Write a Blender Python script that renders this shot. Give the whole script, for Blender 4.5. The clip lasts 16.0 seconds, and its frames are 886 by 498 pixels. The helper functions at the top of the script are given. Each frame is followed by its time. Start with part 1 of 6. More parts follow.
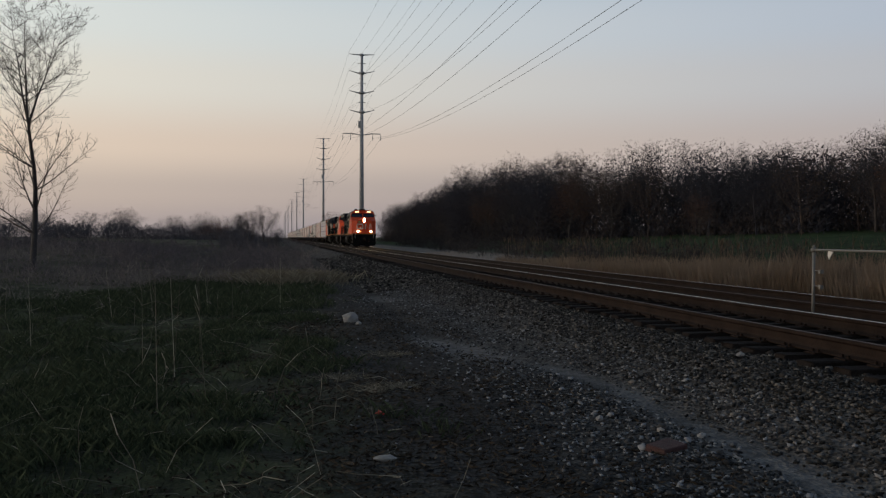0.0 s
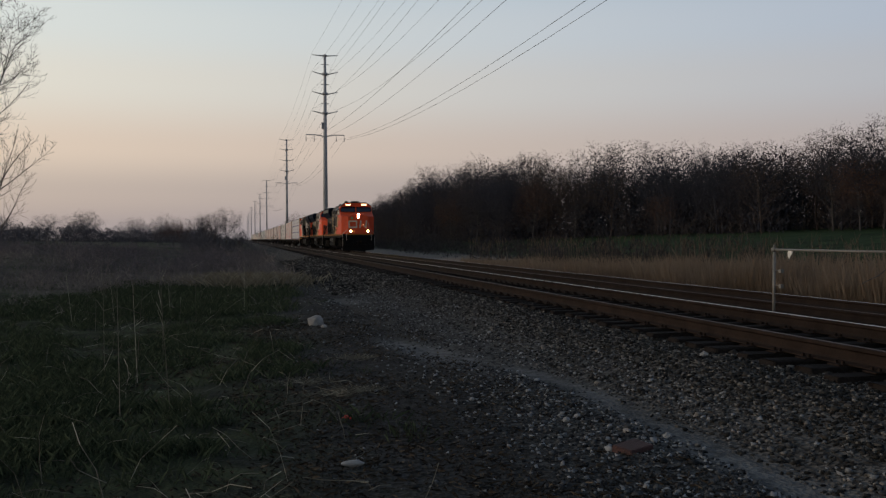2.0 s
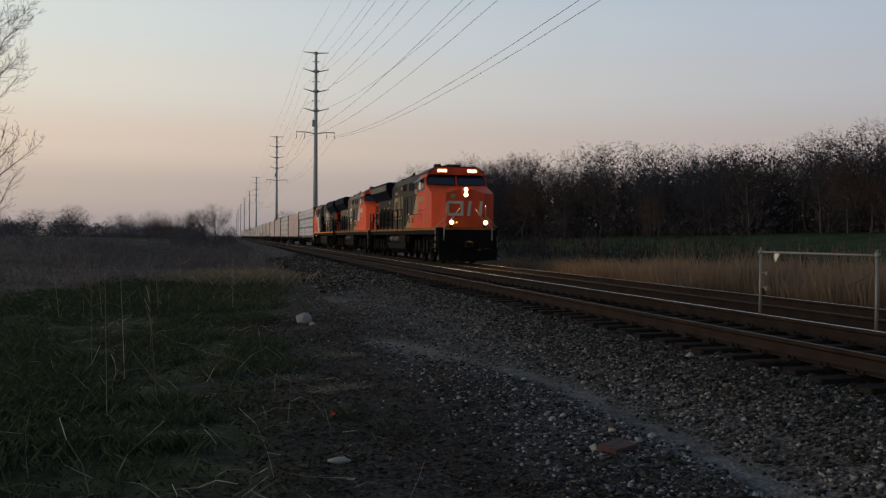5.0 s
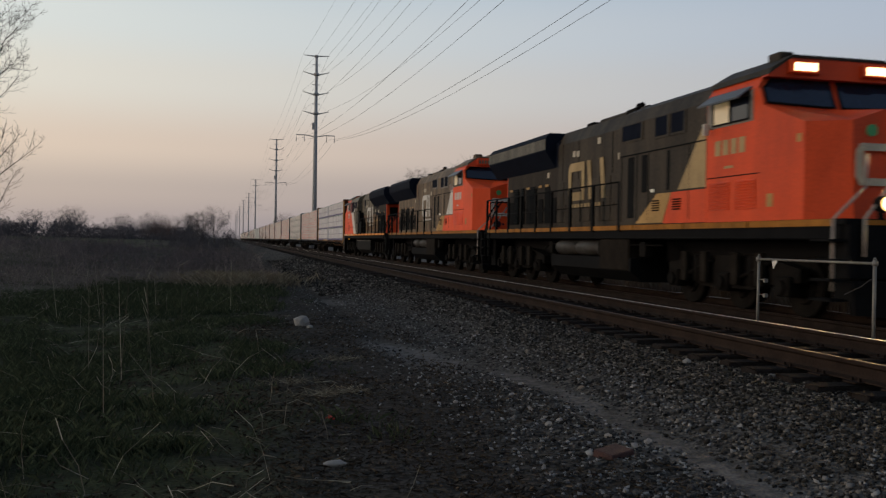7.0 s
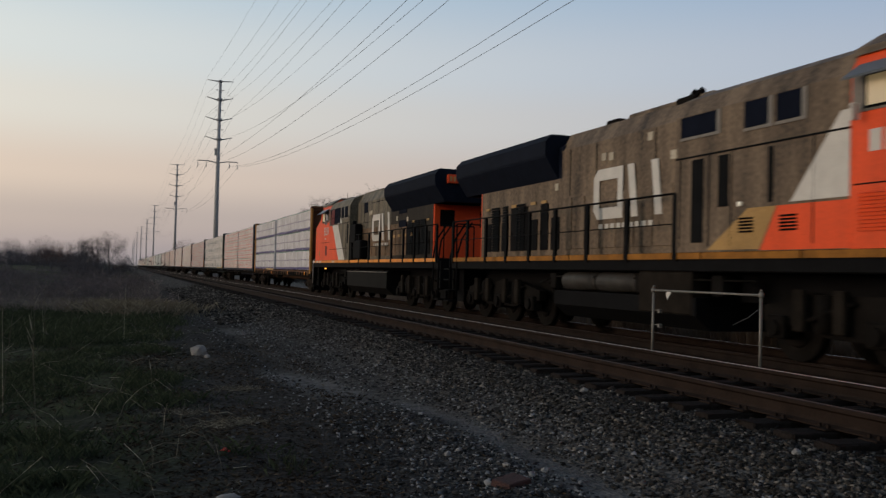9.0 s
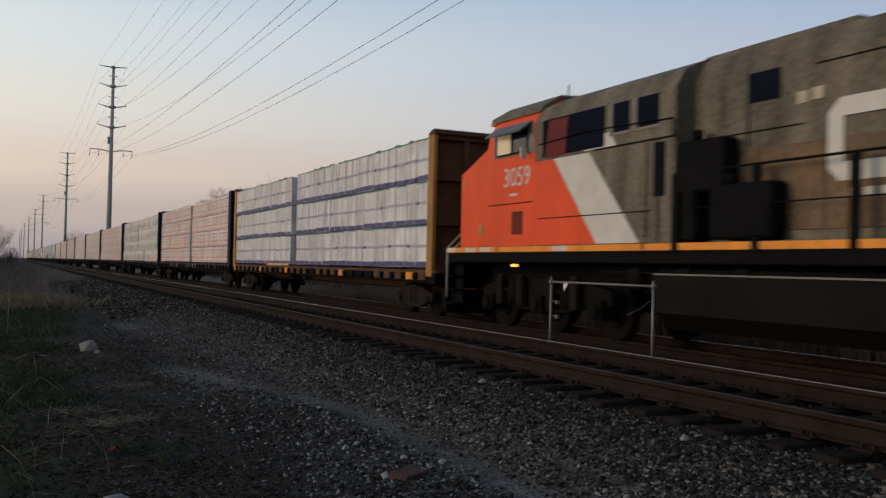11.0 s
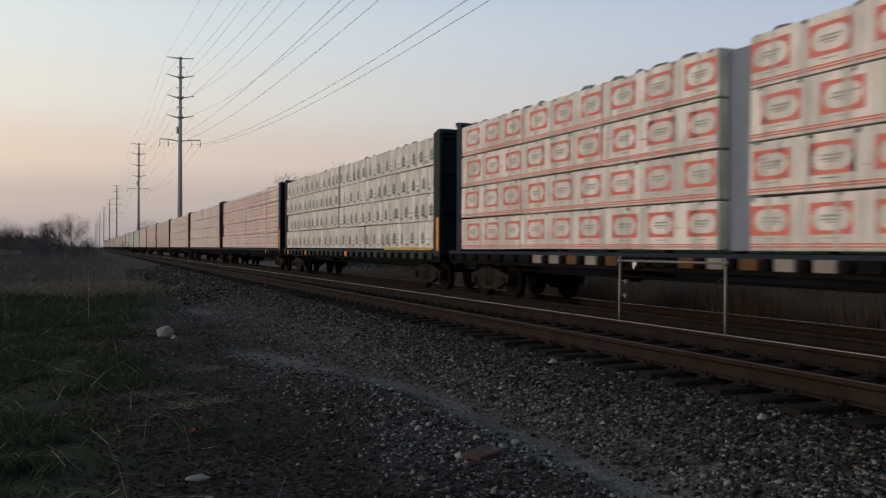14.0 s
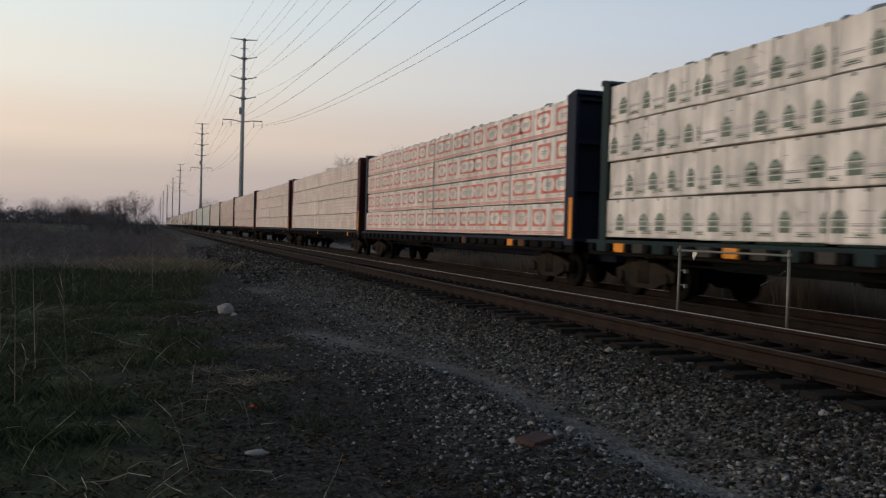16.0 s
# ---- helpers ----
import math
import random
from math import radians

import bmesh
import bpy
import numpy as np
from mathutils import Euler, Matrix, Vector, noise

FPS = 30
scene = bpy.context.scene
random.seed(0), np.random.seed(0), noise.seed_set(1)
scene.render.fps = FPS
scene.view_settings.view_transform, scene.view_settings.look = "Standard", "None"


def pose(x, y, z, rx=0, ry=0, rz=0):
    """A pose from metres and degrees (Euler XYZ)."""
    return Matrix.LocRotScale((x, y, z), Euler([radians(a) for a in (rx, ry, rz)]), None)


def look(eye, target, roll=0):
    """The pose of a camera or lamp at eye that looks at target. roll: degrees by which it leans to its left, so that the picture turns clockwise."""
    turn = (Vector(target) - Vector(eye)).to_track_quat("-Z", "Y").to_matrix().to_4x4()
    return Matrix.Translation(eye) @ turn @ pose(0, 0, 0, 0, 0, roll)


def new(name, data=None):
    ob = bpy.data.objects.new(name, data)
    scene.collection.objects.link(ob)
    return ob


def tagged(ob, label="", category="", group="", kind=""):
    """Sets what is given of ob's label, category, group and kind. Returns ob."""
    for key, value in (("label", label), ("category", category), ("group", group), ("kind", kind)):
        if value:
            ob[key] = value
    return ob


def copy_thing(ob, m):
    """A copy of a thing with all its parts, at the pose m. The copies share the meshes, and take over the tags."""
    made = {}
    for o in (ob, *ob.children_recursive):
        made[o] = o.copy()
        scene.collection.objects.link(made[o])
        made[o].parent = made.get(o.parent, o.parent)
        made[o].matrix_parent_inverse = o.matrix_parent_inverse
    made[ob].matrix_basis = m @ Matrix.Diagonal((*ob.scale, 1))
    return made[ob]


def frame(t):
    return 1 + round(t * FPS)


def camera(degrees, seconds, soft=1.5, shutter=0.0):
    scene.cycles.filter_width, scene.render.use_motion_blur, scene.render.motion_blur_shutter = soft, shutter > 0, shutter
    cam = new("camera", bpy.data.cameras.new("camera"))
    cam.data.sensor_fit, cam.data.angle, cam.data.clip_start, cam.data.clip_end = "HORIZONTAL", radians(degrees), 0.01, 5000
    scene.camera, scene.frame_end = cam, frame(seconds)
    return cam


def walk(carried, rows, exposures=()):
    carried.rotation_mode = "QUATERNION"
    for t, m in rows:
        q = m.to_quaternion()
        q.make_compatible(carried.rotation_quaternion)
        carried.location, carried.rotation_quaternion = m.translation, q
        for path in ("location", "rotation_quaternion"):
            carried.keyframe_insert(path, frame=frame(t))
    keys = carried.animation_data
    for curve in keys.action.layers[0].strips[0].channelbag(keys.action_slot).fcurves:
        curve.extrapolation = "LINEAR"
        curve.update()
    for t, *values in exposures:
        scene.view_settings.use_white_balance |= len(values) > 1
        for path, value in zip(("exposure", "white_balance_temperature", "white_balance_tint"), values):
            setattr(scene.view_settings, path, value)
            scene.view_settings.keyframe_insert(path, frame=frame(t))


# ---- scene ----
# camera: held by hand at eye height beside the track, turning to follow the train
cam = camera(52.08, 16.0, soft=1.3, shutter=0.28)
PATH = [
    (0.0, -0.002, -0.003, 1.571, 89.28, -0.15, -10.40),
    (0.5, -0.025, 0.007, 1.587, 89.46, 0.50, -10.93),
    (1.0, -0.019, 0.004, 1.591, 90.03, 0.38, -11.27),
    (1.5, -0.003, 0.007, 1.583, 89.64, 0.21, -11.97),
    (2.0, -0.013, 0.009, 1.589, 89.34, 0.20, -12.64),
    (2.5, -0.008, 0.011, 1.593, 89.26, 0.55, -12.04),
    (3.0, 0.003, 0.010, 1.595, 89.49, 0.35, -13.05),
    (3.5, -0.000, 0.000, 1.600, 90.00, 0.20, -13.49),
    (4.0, -0.014, -0.017, 1.591, 89.27, -0.20, -13.53),
    (6.5, -0.007, -0.030, 1.591, 89.28, -0.54, -13.12),
    (7.0, -0.008, -0.035, 1.590, 89.53, -0.94, -13.37),
    (7.5, 0.000, -0.032, 1.592, 89.93, -0.95, -13.36),
    (8.0, -0.000, -0.035, 1.587, 90.46, -1.29, -14.32),
    (8.2, -0.001, -0.037, 1.585, 90.79, -1.50, -15.18),
    (10.5, 0.084, -0.031, 1.592, 91.62, -0.95, -25.24),
    (11.0, 0.073, -0.021, 1.591, 91.16, -1.34, -25.54),
    (11.5, 0.065, -0.010, 1.592, 90.29, -1.38, -24.57),
    (12.0, 0.067, -0.004, 1.594, 90.17, -1.27, -24.46),
    (12.5, 0.068, -0.005, 1.599, 90.11, -0.62, -23.92),
    (13.0, 0.062, -0.007, 1.592, 90.25, -0.38, -23.12),
    (13.5, 0.054, -0.009, 1.590, 90.14, -0.45, -21.88),
    (14.0, 0.044, -0.008, 1.586, 89.95, -0.25, -21.44),
    (14.5, 0.032, -0.015, 1.583, 89.56, -1.37, -20.88),
    (15.0, 0.030, -0.016, 1.584, 89.13, -1.63, -20.26),
    (15.5, 0.024, -0.023, 1.581, 88.86, -1.49, -18.92),
    (16.0, 0.016, -0.019, 1.586, 88.92, -1.61, -17.88),
]
EXPOSURES = [(0.0, 0.0), (8.2, 0.02), (10.4, 0.18), (16.0, 0.22)]
walk(cam, [(t, pose(x, y, z, rx, ry, rz)) for t, x, y, z, rx, ry, rz in PATH], EXPOSURES)

# ---- world: clear dusk sky just after sunset; the bright side lies beyond the field ----
SUNSET = radians(-80)            # bearing of the sunset from the line of the track
world = bpy.data.worlds.new("dusk_sky")
scene.world = world
world.use_nodes = True
wn, wl = world.node_tree.nodes, world.node_tree.links
wn.clear()
w_out = wn.new("ShaderNodeOutputWorld")
w_sky = wn.new("ShaderNodeTexSky")
w_sky.sky_type = "NISHITA"
w_sky.sun_disc = False
w_sky.sun_elevation = radians(1.0)
w_sky.sun_rotation = SUNSET
w_sky.altitude = 200
w_sky.air_density, w_sky.dust_density, w_sky.ozone_density = 1.0, 1.5, 1.0
w_bg = wn.new("ShaderNodeBackground")
w_bg.inputs["Strength"].default_value = 0.05
wl.new(w_sky.outputs[0], w_bg.inputs["Color"])
# twilight haze: mauve at the skyline, peach above it, pale blue overhead, all brighter towards the sunset
w_tc = wn.new("ShaderNodeTexCoord")
w_sep = wn.new("ShaderNodeSeparateXYZ")
wl.new(w_tc.outputs["Generated"], w_sep.inputs[0])
w_ramp = wn.new("ShaderNodeValToRGB")
w_ramp.color_ramp.interpolation = "EASE"
stops = [(0.0, (0.35, 0.312, 0.32)), (0.05, (0.46, 0.39, 0.367)), (0.095, (0.635, 0.515, 0.44)), (0.163, (0.67, 0.632, 0.575)), (0.22, (0.632, 0.655, 0.645)), (0.32, (0.445, 0.558, 0.635)), (0.55, (0.20, 0.26, 0.34)), (1.0, (0.08, 0.11, 0.17))]
while len(w_ramp.color_ramp.elements) < len(stops):
    w_ramp.color_ramp.elements.new(0.5)
for el, (p, c) in zip(w_ramp.color_ramp.elements, stops):
    el.position, el.color = p, (*c, 1)
wl.new(w_sep.outputs["Z"], w_ramp.inputs["Fac"])
w_dot = wn.new("ShaderNodeVectorMath")
w_dot.operation = "DOT_PRODUCT"
w_dot.inputs[1].default_value = (math.sin(SUNSET), math.cos(SUNSET), 0)
wl.new(w_tc.outputs["Generated"], w_dot.inputs[0])
w_tint = wn.new("ShaderNodeVectorMath")
w_tint.operation = "MULTIPLY_ADD"
w_tint.inputs[1].default_value = (0.49, 0.432, 0.235)
w_tint.inputs[2].default_value = (0.855, 0.882, 0.935)
wl.new(w_dot.outputs["Value"], w_tint.inputs[0])
w_mul = wn.new("ShaderNodeVectorMath")
w_mul.operation = "MULTIPLY"
wl.new(w_ramp.outputs["Color"], w_mul.inputs[0])
wl.new(w_tint.outputs["Vector"], w_mul.inputs[1])
w_haze = wn.new("ShaderNodeBackground")
w_haze.inputs["Strength"].default_value = 1.0
wl.new(w_mul.outputs["Vector"], w_haze.inputs["Color"])
w_add = wn.new("ShaderNodeAddShader")
wl.new(w_bg.outputs[0], w_add.inputs[0])
wl.new(w_haze.outputs[0], w_add.inputs[1])
wl.new(w_add.outputs[0], w_out.inputs["Surface"])

# the afterglow, low and wide
sun = new("afterglow", bpy.data.lights.new("afterglow", "SUN"))
sun.data.energy, sun.data.angle, sun.data.color = 1.4, radians(25), (1.0, 0.80, 0.66)
sun.matrix_world = look((40 * math.sin(SUNSET), 40 * math.cos(SUNSET), 4.5), (0, 0, 1))

# ---- materials ----
def mat(name, base, rough=0.7, metal=0.0, var=0.25, scale=3.0, fine=40.0, bump=0.0, second=None, emit=None, power=0.0, spec=0.5, coords="Object", stretch=None):
    """A surface with broad stains and fine grain, at real-world size."""
    m = bpy.data.materials.new(name)
    m.use_nodes = True
    n, l = m.node_tree.nodes, m.node_tree.links
    b = n["Principled BSDF"]
    b.inputs["Roughness"].default_value = rough
    b.inputs["Metallic"].default_value = metal
    b.inputs["Specular IOR Level"].default_value = spec
    if emit:
        b.inputs["Emission Color"].default_value = (*emit, 1)
        b.inputs["Emission Strength"].default_value = power
    tc = n.new("ShaderNodeTexCoord")
    big, small = n.new("ShaderNodeTexNoise"), n.new("ShaderNodeTexNoise")
    big.inputs["Scale"].default_value, small.inputs["Scale"].default_value = scale, fine
    big.inputs["Detail"].default_value, small.inputs["Detail"].default_value = 5, 3
    if stretch:
        mp = n.new("ShaderNodeMapping")
        mp.inputs["Scale"].default_value = stretch
        l.new(tc.outputs[coords], mp.inputs["Vector"])
        l.new(mp.outputs["Vector"], big.inputs["Vector"])
    else:
        l.new(tc.outputs[coords], big.inputs["Vector"])
    l.new(tc.outputs[coords], small.inputs["Vector"])
    add = n.new("ShaderNodeMath")
    add.operation = "MULTIPLY_ADD"
    add.inputs[1].default_value = 0.4
    l.new(small.outputs["Fac"], add.inputs[0])
    sc = n.new("ShaderNodeMath")
    sc.operation = "MULTIPLY"
    sc.inputs[1].default_value = 0.6
    l.new(big.outputs["Fac"], sc.inputs[0])
    l.new(sc.outputs[0], add.inputs[2])
    ramp = n.new("ShaderNodeValToRGB")
    ramp.color_ramp.elements[0].position, ramp.color_ramp.elements[1].position = 0.35, 0.65
    dark = tuple(c * (1 - var) for c in (second or base))
    light = tuple(min(1, c * (1 + var)) for c in base)
    ramp.color_ramp.elements[0].color, ramp.color_ramp.elements[1].color = (*dark, 1), (*light, 1)
    l.new(add.outputs[0], ramp.inputs["Fac"])
    l.new(ramp.outputs["Color"], b.inputs["Base Color"])
    if bump:
        bp = n.new("ShaderNodeBump")
        bp.inputs["Strength"].default_value = bump
        bp.inputs["Distance"].default_value = 0.02
        l.new(small.outputs["Fac"], bp.inputs["Height"])
        l.new(bp.outputs["Normal"], b.inputs["Normal"])
    return m


M_RED_CLEAN = mat("loco_red_clean", (0.66, 0.072, 0.016), 0.5, spec=0.2, var=0.16, scale=1.2, fine=25, stretch=(1, 1.6, 0.4))
M_RED_DIRTY = mat("loco_red_dirty", (0.50, 0.054, 0.012), 0.5, spec=0.2, var=0.22, scale=1.2, fine=25, stretch=(1, 1.6, 0.4))
M_BODY = mat("loco_body", (0.046, 0.036, 0.0255), 0.6, spec=0.1, var=0.2, scale=1.3, fine=14, second=(0.022, 0.019, 0.0155), stretch=(1, 1.8, 0.3))
M_BODY_PALE = mat("loco_body_pale", (0.165, 0.140, 0.100), 0.6, spec=0.1, var=0.2, scale=1.3, fine=14, second=(0.072, 0.064, 0.05), stretch=(1, 1.8, 0.3))
M_YELLOW_DULL = mat("dingy_yellow_paint", (0.24, 0.098, 0.012), 0.6, spec=0.15, var=0.35)
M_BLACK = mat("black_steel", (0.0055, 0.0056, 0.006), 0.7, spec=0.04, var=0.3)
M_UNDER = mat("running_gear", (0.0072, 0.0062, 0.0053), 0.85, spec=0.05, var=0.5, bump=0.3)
M_WHITE = mat("white_paint", (0.50, 0.48, 0.43), 0.5, var=0.12)
M_WHITE_DIRTY = mat("dingy_white_paint", (0.42, 0.37, 0.28), 0.6, spec=0.2, var=0.3, scale=1.5)
M_YELLOW = mat("yellow_paint", (0.66, 0.225, 0.008), 0.5, var=0.2)
M_GLASS = mat("cab_glass", (0.010, 0.016, 0.030), 0.08, spec=0.5, var=0.1)
M_LAMP = mat("headlight", (1, 0.9, 0.7), 0.3, emit=(1.0, 0.60, 0.22), power=6000)
M_REFLECTOR = mat("lamp_reflector", (1, 0.85, 0.6), 0.3, emit=(1.0, 0.52, 0.13), power=2.2)
M_RAIL_SIDE = mat("rusty_rail", (0.0205, 0.014, 0.011), 0.85, spec=0.06, var=0.35)
M_RAIL_TOP = mat("polished_rail", (0.74, 0.66, 0.58), 0.6, metal=0.45, var=0.1)
M_RAIL_DULL = mat("dull_rail", (0.10, 0.066, 0.05), 0.7, metal=0.1, spec=0.25, var=0.25)
M_SLEEPER = mat("sleeper_wood", (0.0165, 0.0138, 0.0125), 0.9, spec=0.04, var=0.5, bump=0.6)
M_GALV = mat("galvanised_pipe", (0.155, 0.148, 0.132), 0.55, metal=0.3, spec=0.3, var=0.2)
M_POLE = mat("pole_steel", (0.33, 0.325, 0.32), 0.7, metal=0.0, spec=0.2, var=0.15)
M_WIRE = mat("wire", (0.05, 0.05, 0.055), 0.6, metal=0.4)
M_BARK = mat("bark", (0.040, 0.035, 0.033), 0.9, var=0.3)
M_TWIG = mat("twigs", (0.06, 0.048, 0.042), 0.9, var=0.3)


def wrap_mat(name, base):
    """Thin plastic sheeting over boards: bumped folds and sagging wrinkles, fold shade and grey grime in the colour, a
    little different on each pack.
    """
    m = bpy.data.materials.new(name)
    m.use_nodes = True
    n, l = m.node_tree.nodes, m.node_tree.links
    b = n["Principled BSDF"]
    b.inputs["Roughness"].default_value = 0.42
    b.inputs["Specular IOR Level"].default_value = 0.3
    tc, info = n.new("ShaderNodeTexCoord"), n.new("ShaderNodeObjectInfo")
    off = n.new("ShaderNodeVectorMath")
    off.operation = "MULTIPLY_ADD"
    off.inputs[1].default_value = (17, 31, 11)
    l.new(info.outputs["Random"], off.inputs[0])
    l.new(tc.outputs["Object"], off.inputs[2])

    def tex(scale, stretch, detail):
        mp, t = n.new("ShaderNodeMapping"), n.new("ShaderNodeTexNoise")
        mp.inputs["Scale"].default_value = stretch
        t.inputs["Scale"].default_value, t.inputs["Detail"].default_value = scale, detail
        l.new(off.outputs["Vector"], mp.inputs["Vector"])
        l.new(mp.outputs["Vector"], t.inputs["Vector"])
        return t.outputs["Fac"]
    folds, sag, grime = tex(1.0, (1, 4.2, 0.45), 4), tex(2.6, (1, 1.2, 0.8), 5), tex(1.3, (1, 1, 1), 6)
    # the folds darken the colour too, so their shade is painted along with the grime
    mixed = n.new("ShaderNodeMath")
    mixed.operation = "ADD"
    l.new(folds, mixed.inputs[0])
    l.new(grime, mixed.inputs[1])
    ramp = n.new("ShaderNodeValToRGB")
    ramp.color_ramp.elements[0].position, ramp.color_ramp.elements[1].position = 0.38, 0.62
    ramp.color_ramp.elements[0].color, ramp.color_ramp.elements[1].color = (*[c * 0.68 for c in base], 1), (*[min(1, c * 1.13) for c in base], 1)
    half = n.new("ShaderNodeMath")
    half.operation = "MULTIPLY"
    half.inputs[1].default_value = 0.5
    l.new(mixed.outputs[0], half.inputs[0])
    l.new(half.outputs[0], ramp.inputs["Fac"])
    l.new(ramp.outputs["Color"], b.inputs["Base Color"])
    h = n.new("ShaderNodeMath")
    h.operation = "ADD"
    l.new(folds, h.inputs[0])
    l.new(sag, h.inputs[1])
    bp = n.new("ShaderNodeBump")
    bp.inputs["Strength"].default_value, bp.inputs["Distance"].default_value = 0.8, 0.06
    l.new(h.outputs[0], bp.inputs["Height"])
    l.new(bp.outputs["Normal"], b.inputs["Normal"])
    return m


M_WRAP = wrap_mat("white_wrap", (0.66, 0.622, 0.58))


def island_mat(name, dark, light, rough=0.9, thin=False, share=0.35):
    """Many small pieces in one mesh, each with its own shade."""
    m = bpy.data.materials.new(name)
    m.use_nodes = True
    n, l = m.node_tree.nodes, m.node_tree.links
    b = n["Principled BSDF"]
    b.inputs["Roughness"].default_value = rough
    b.inputs["Specular IOR Level"].default_value = 0.08
    g = n.new("ShaderNodeNewGeometry")
    ramp = n.new("ShaderNodeValToRGB")
    e = ramp.color_ramp.elements
    e[0].color, e[1].color = (*dark, 1), (*light, 1)
    e[0].position = 0.1
    mid = e.new(0.7)
    mid.color = (*[a * (1 - share) + b_ * share for a, b_ in zip(dark, light)], 1)
    l.new(g.outputs["Random Per Island"], ramp.inputs["Fac"])
    l.new(ramp.outputs["Color"], b.inputs["Base Color"])
    if thin:
        # dry blades let light through
        tr, mx = n.new("ShaderNodeBsdfTranslucent"), n.new("ShaderNodeMixShader")
        mx.inputs[0].default_value = 0.5
        l.new(ramp.outputs["Color"], tr.inputs["Color"])
        l.new(b.outputs[0], mx.inputs[1])
        l.new(tr.outputs[0], mx.inputs[2])
        l.new(mx.outputs[0], n["Material Output"].inputs["Surface"])
    return m


def ground_mat():
    m = bpy.data.materials.new("ground")
    m.use_nodes = True
    n, l = m.node_tree.nodes, m.node_tree.links
    b = n["Principled BSDF"]
    b.inputs["Roughness"].default_value = 0.95
    b.inputs["Specular IOR Level"].default_value = 0.04
    tc = n.new("ShaderNodeTexCoord")

    def tex(scale, detail=4):
        t = n.new("ShaderNodeTexNoise")
        t.inputs["Scale"].default_value, t.inputs["Detail"].default_value = scale, detail
        l.new(tc.outputs["Object"], t.inputs["Vector"])
        return t.outputs["Fac"]

    def ramp(fac, dark, light, a=0.35, z=0.65):
        r = n.new("ShaderNodeValToRGB")
        r.color_ramp.elements[0].position, r.color_ramp.elements[1].position = a, z
        r.color_ramp.elements[0].color, r.color_ramp.elements[1].color = (*dark, 1), (*light, 1)
        l.new(fac, r.inputs["Fac"])
        return r.outputs["Color"]

    def mix(fac, a, c):
        x = n.new("ShaderNodeMix")
        x.data_type = "RGBA"
        l.new(fac, x.inputs["Factor"])
        l.new(a, x.inputs["A"])
        l.new(c, x.inputs["B"])
        return x.outputs["Result"]

    def mask(name):
        a = n.new("ShaderNodeAttribute")
        a.attribute_name = name
        return a.outputs["Fac"]

    vor = n.new("ShaderNodeTexVoronoi")
    vor.inputs["Scale"].default_value = 26
    l.new(tc.outputs["Object"], vor.inputs["Vector"])
    sepc = n.new("ShaderNodeSeparateColor")
    l.new(vor.outputs["Color"], sepc.inputs[0])
    pebble = ramp(sepc.outputs[0], (0.012, 0.0117, 0.0107), (0.085, 0.083, 0.079), 0.2, 1.0)
    soil = mix(tex(0.9), ramp(tex(7), (0.016, 0.0138, 0.0118), (0.054, 0.046, 0.039)), pebble)
    stone = ramp(sepc.outputs[0], (0.022, 0.0208, 0.0193), (0.105, 0.099, 0.091), 0.1, 1.0)
    grass = ramp(tex(2.5), (0.026, 0.028, 0.018), (0.060, 0.066, 0.034))
    dust = ramp(tex(9), (0.075, 0.073, 0.07), (0.14, 0.137, 0.132))
    c = mix(mask("stone"), soil, stone)
    c = mix(mask("path"), c, dust)
    c = mix(mask("green"), c, grass)
    c = mix(mask("thatch"), c, ramp(tex(5), (0.15, 0.128, 0.105), (0.21, 0.18, 0.15)))
    c = mix(mask("field"), c, ramp(tex(0.4), (0.018, 0.030, 0.013), (0.044, 0.064, 0.027)))
    l.new(c, b.inputs["Base Color"])
    bp = n.new("ShaderNodeBump")
    bp.inputs["Strength"].default_value, bp.inputs["Distance"].default_value = 0.7, 0.03
    l.new(vor.outputs["Distance"], bp.inputs["Height"])
    l.new(bp.outputs["Normal"], b.inputs["Normal"])
    return m


M_GROUND = ground_mat()
M_STONE = island_mat("ballast_stone", (0.0085, 0.0082, 0.0075), (0.165, 0.153, 0.137), share=0.2)
# darker stones for the track beds
M_STONE_DARK = island_mat("oily_ballast", (0.0085, 0.0076, 0.0068), (0.085, 0.074, 0.063), share=0.22)
M_PEBBLE = island_mat("verge_pebble", (0.0125, 0.0127, 0.0132), (0.24, 0.243, 0.245), share=0.25)
M_GRASS = island_mat("grass_blade", (0.025, 0.034, 0.0205), (0.082, 0.098, 0.055), thin=True)
M_STRAW = island_mat("dry_stalk", (0.09, 0.08, 0.06), (0.35, 0.32, 0.25))
M_LITTER = island_mat("dead_leaf", (0.016, 0.012, 0.009), (0.10, 0.078, 0.055))
M_PALEGRASS = island_mat("bleached_grass", (0.10, 0.087, 0.062), (0.25, 0.22, 0.165), thin=True)
M_REED = island_mat("dry_reed", (0.165, 0.122, 0.086), (0.235, 0.178, 0.128), thin=True)
M_BRUSH = island_mat("bare_brush", (0.125, 0.109, 0.104), (0.26, 0.222, 0.20), thin=True)
# darker copy of the brush colour, with the back field's shade put in
M_BRUSH_SHADED = island_mat("dark_briar", (0.068, 0.062, 0.067), (0.165, 0.140, 0.136))
M_FOREST = island_mat("forest_twigs", (0.032, 0.0325, 0.039), (0.060, 0.056, 0.064))
M_FOREST_WARM = island_mat("brown_twigs", (0.042, 0.033, 0.030), (0.088, 0.068, 0.058))
# forest twigs made paler and bluer: distance haze is put into the colour
M_HEDGE_HAZED = island_mat("hedge_twigs", (0.062, 0.062, 0.070), (0.105, 0.099, 0.105))
M_SCRUB = island_mat("dark_scrub", (0.026, 0.024, 0.024), (0.085, 0.07, 0.062))
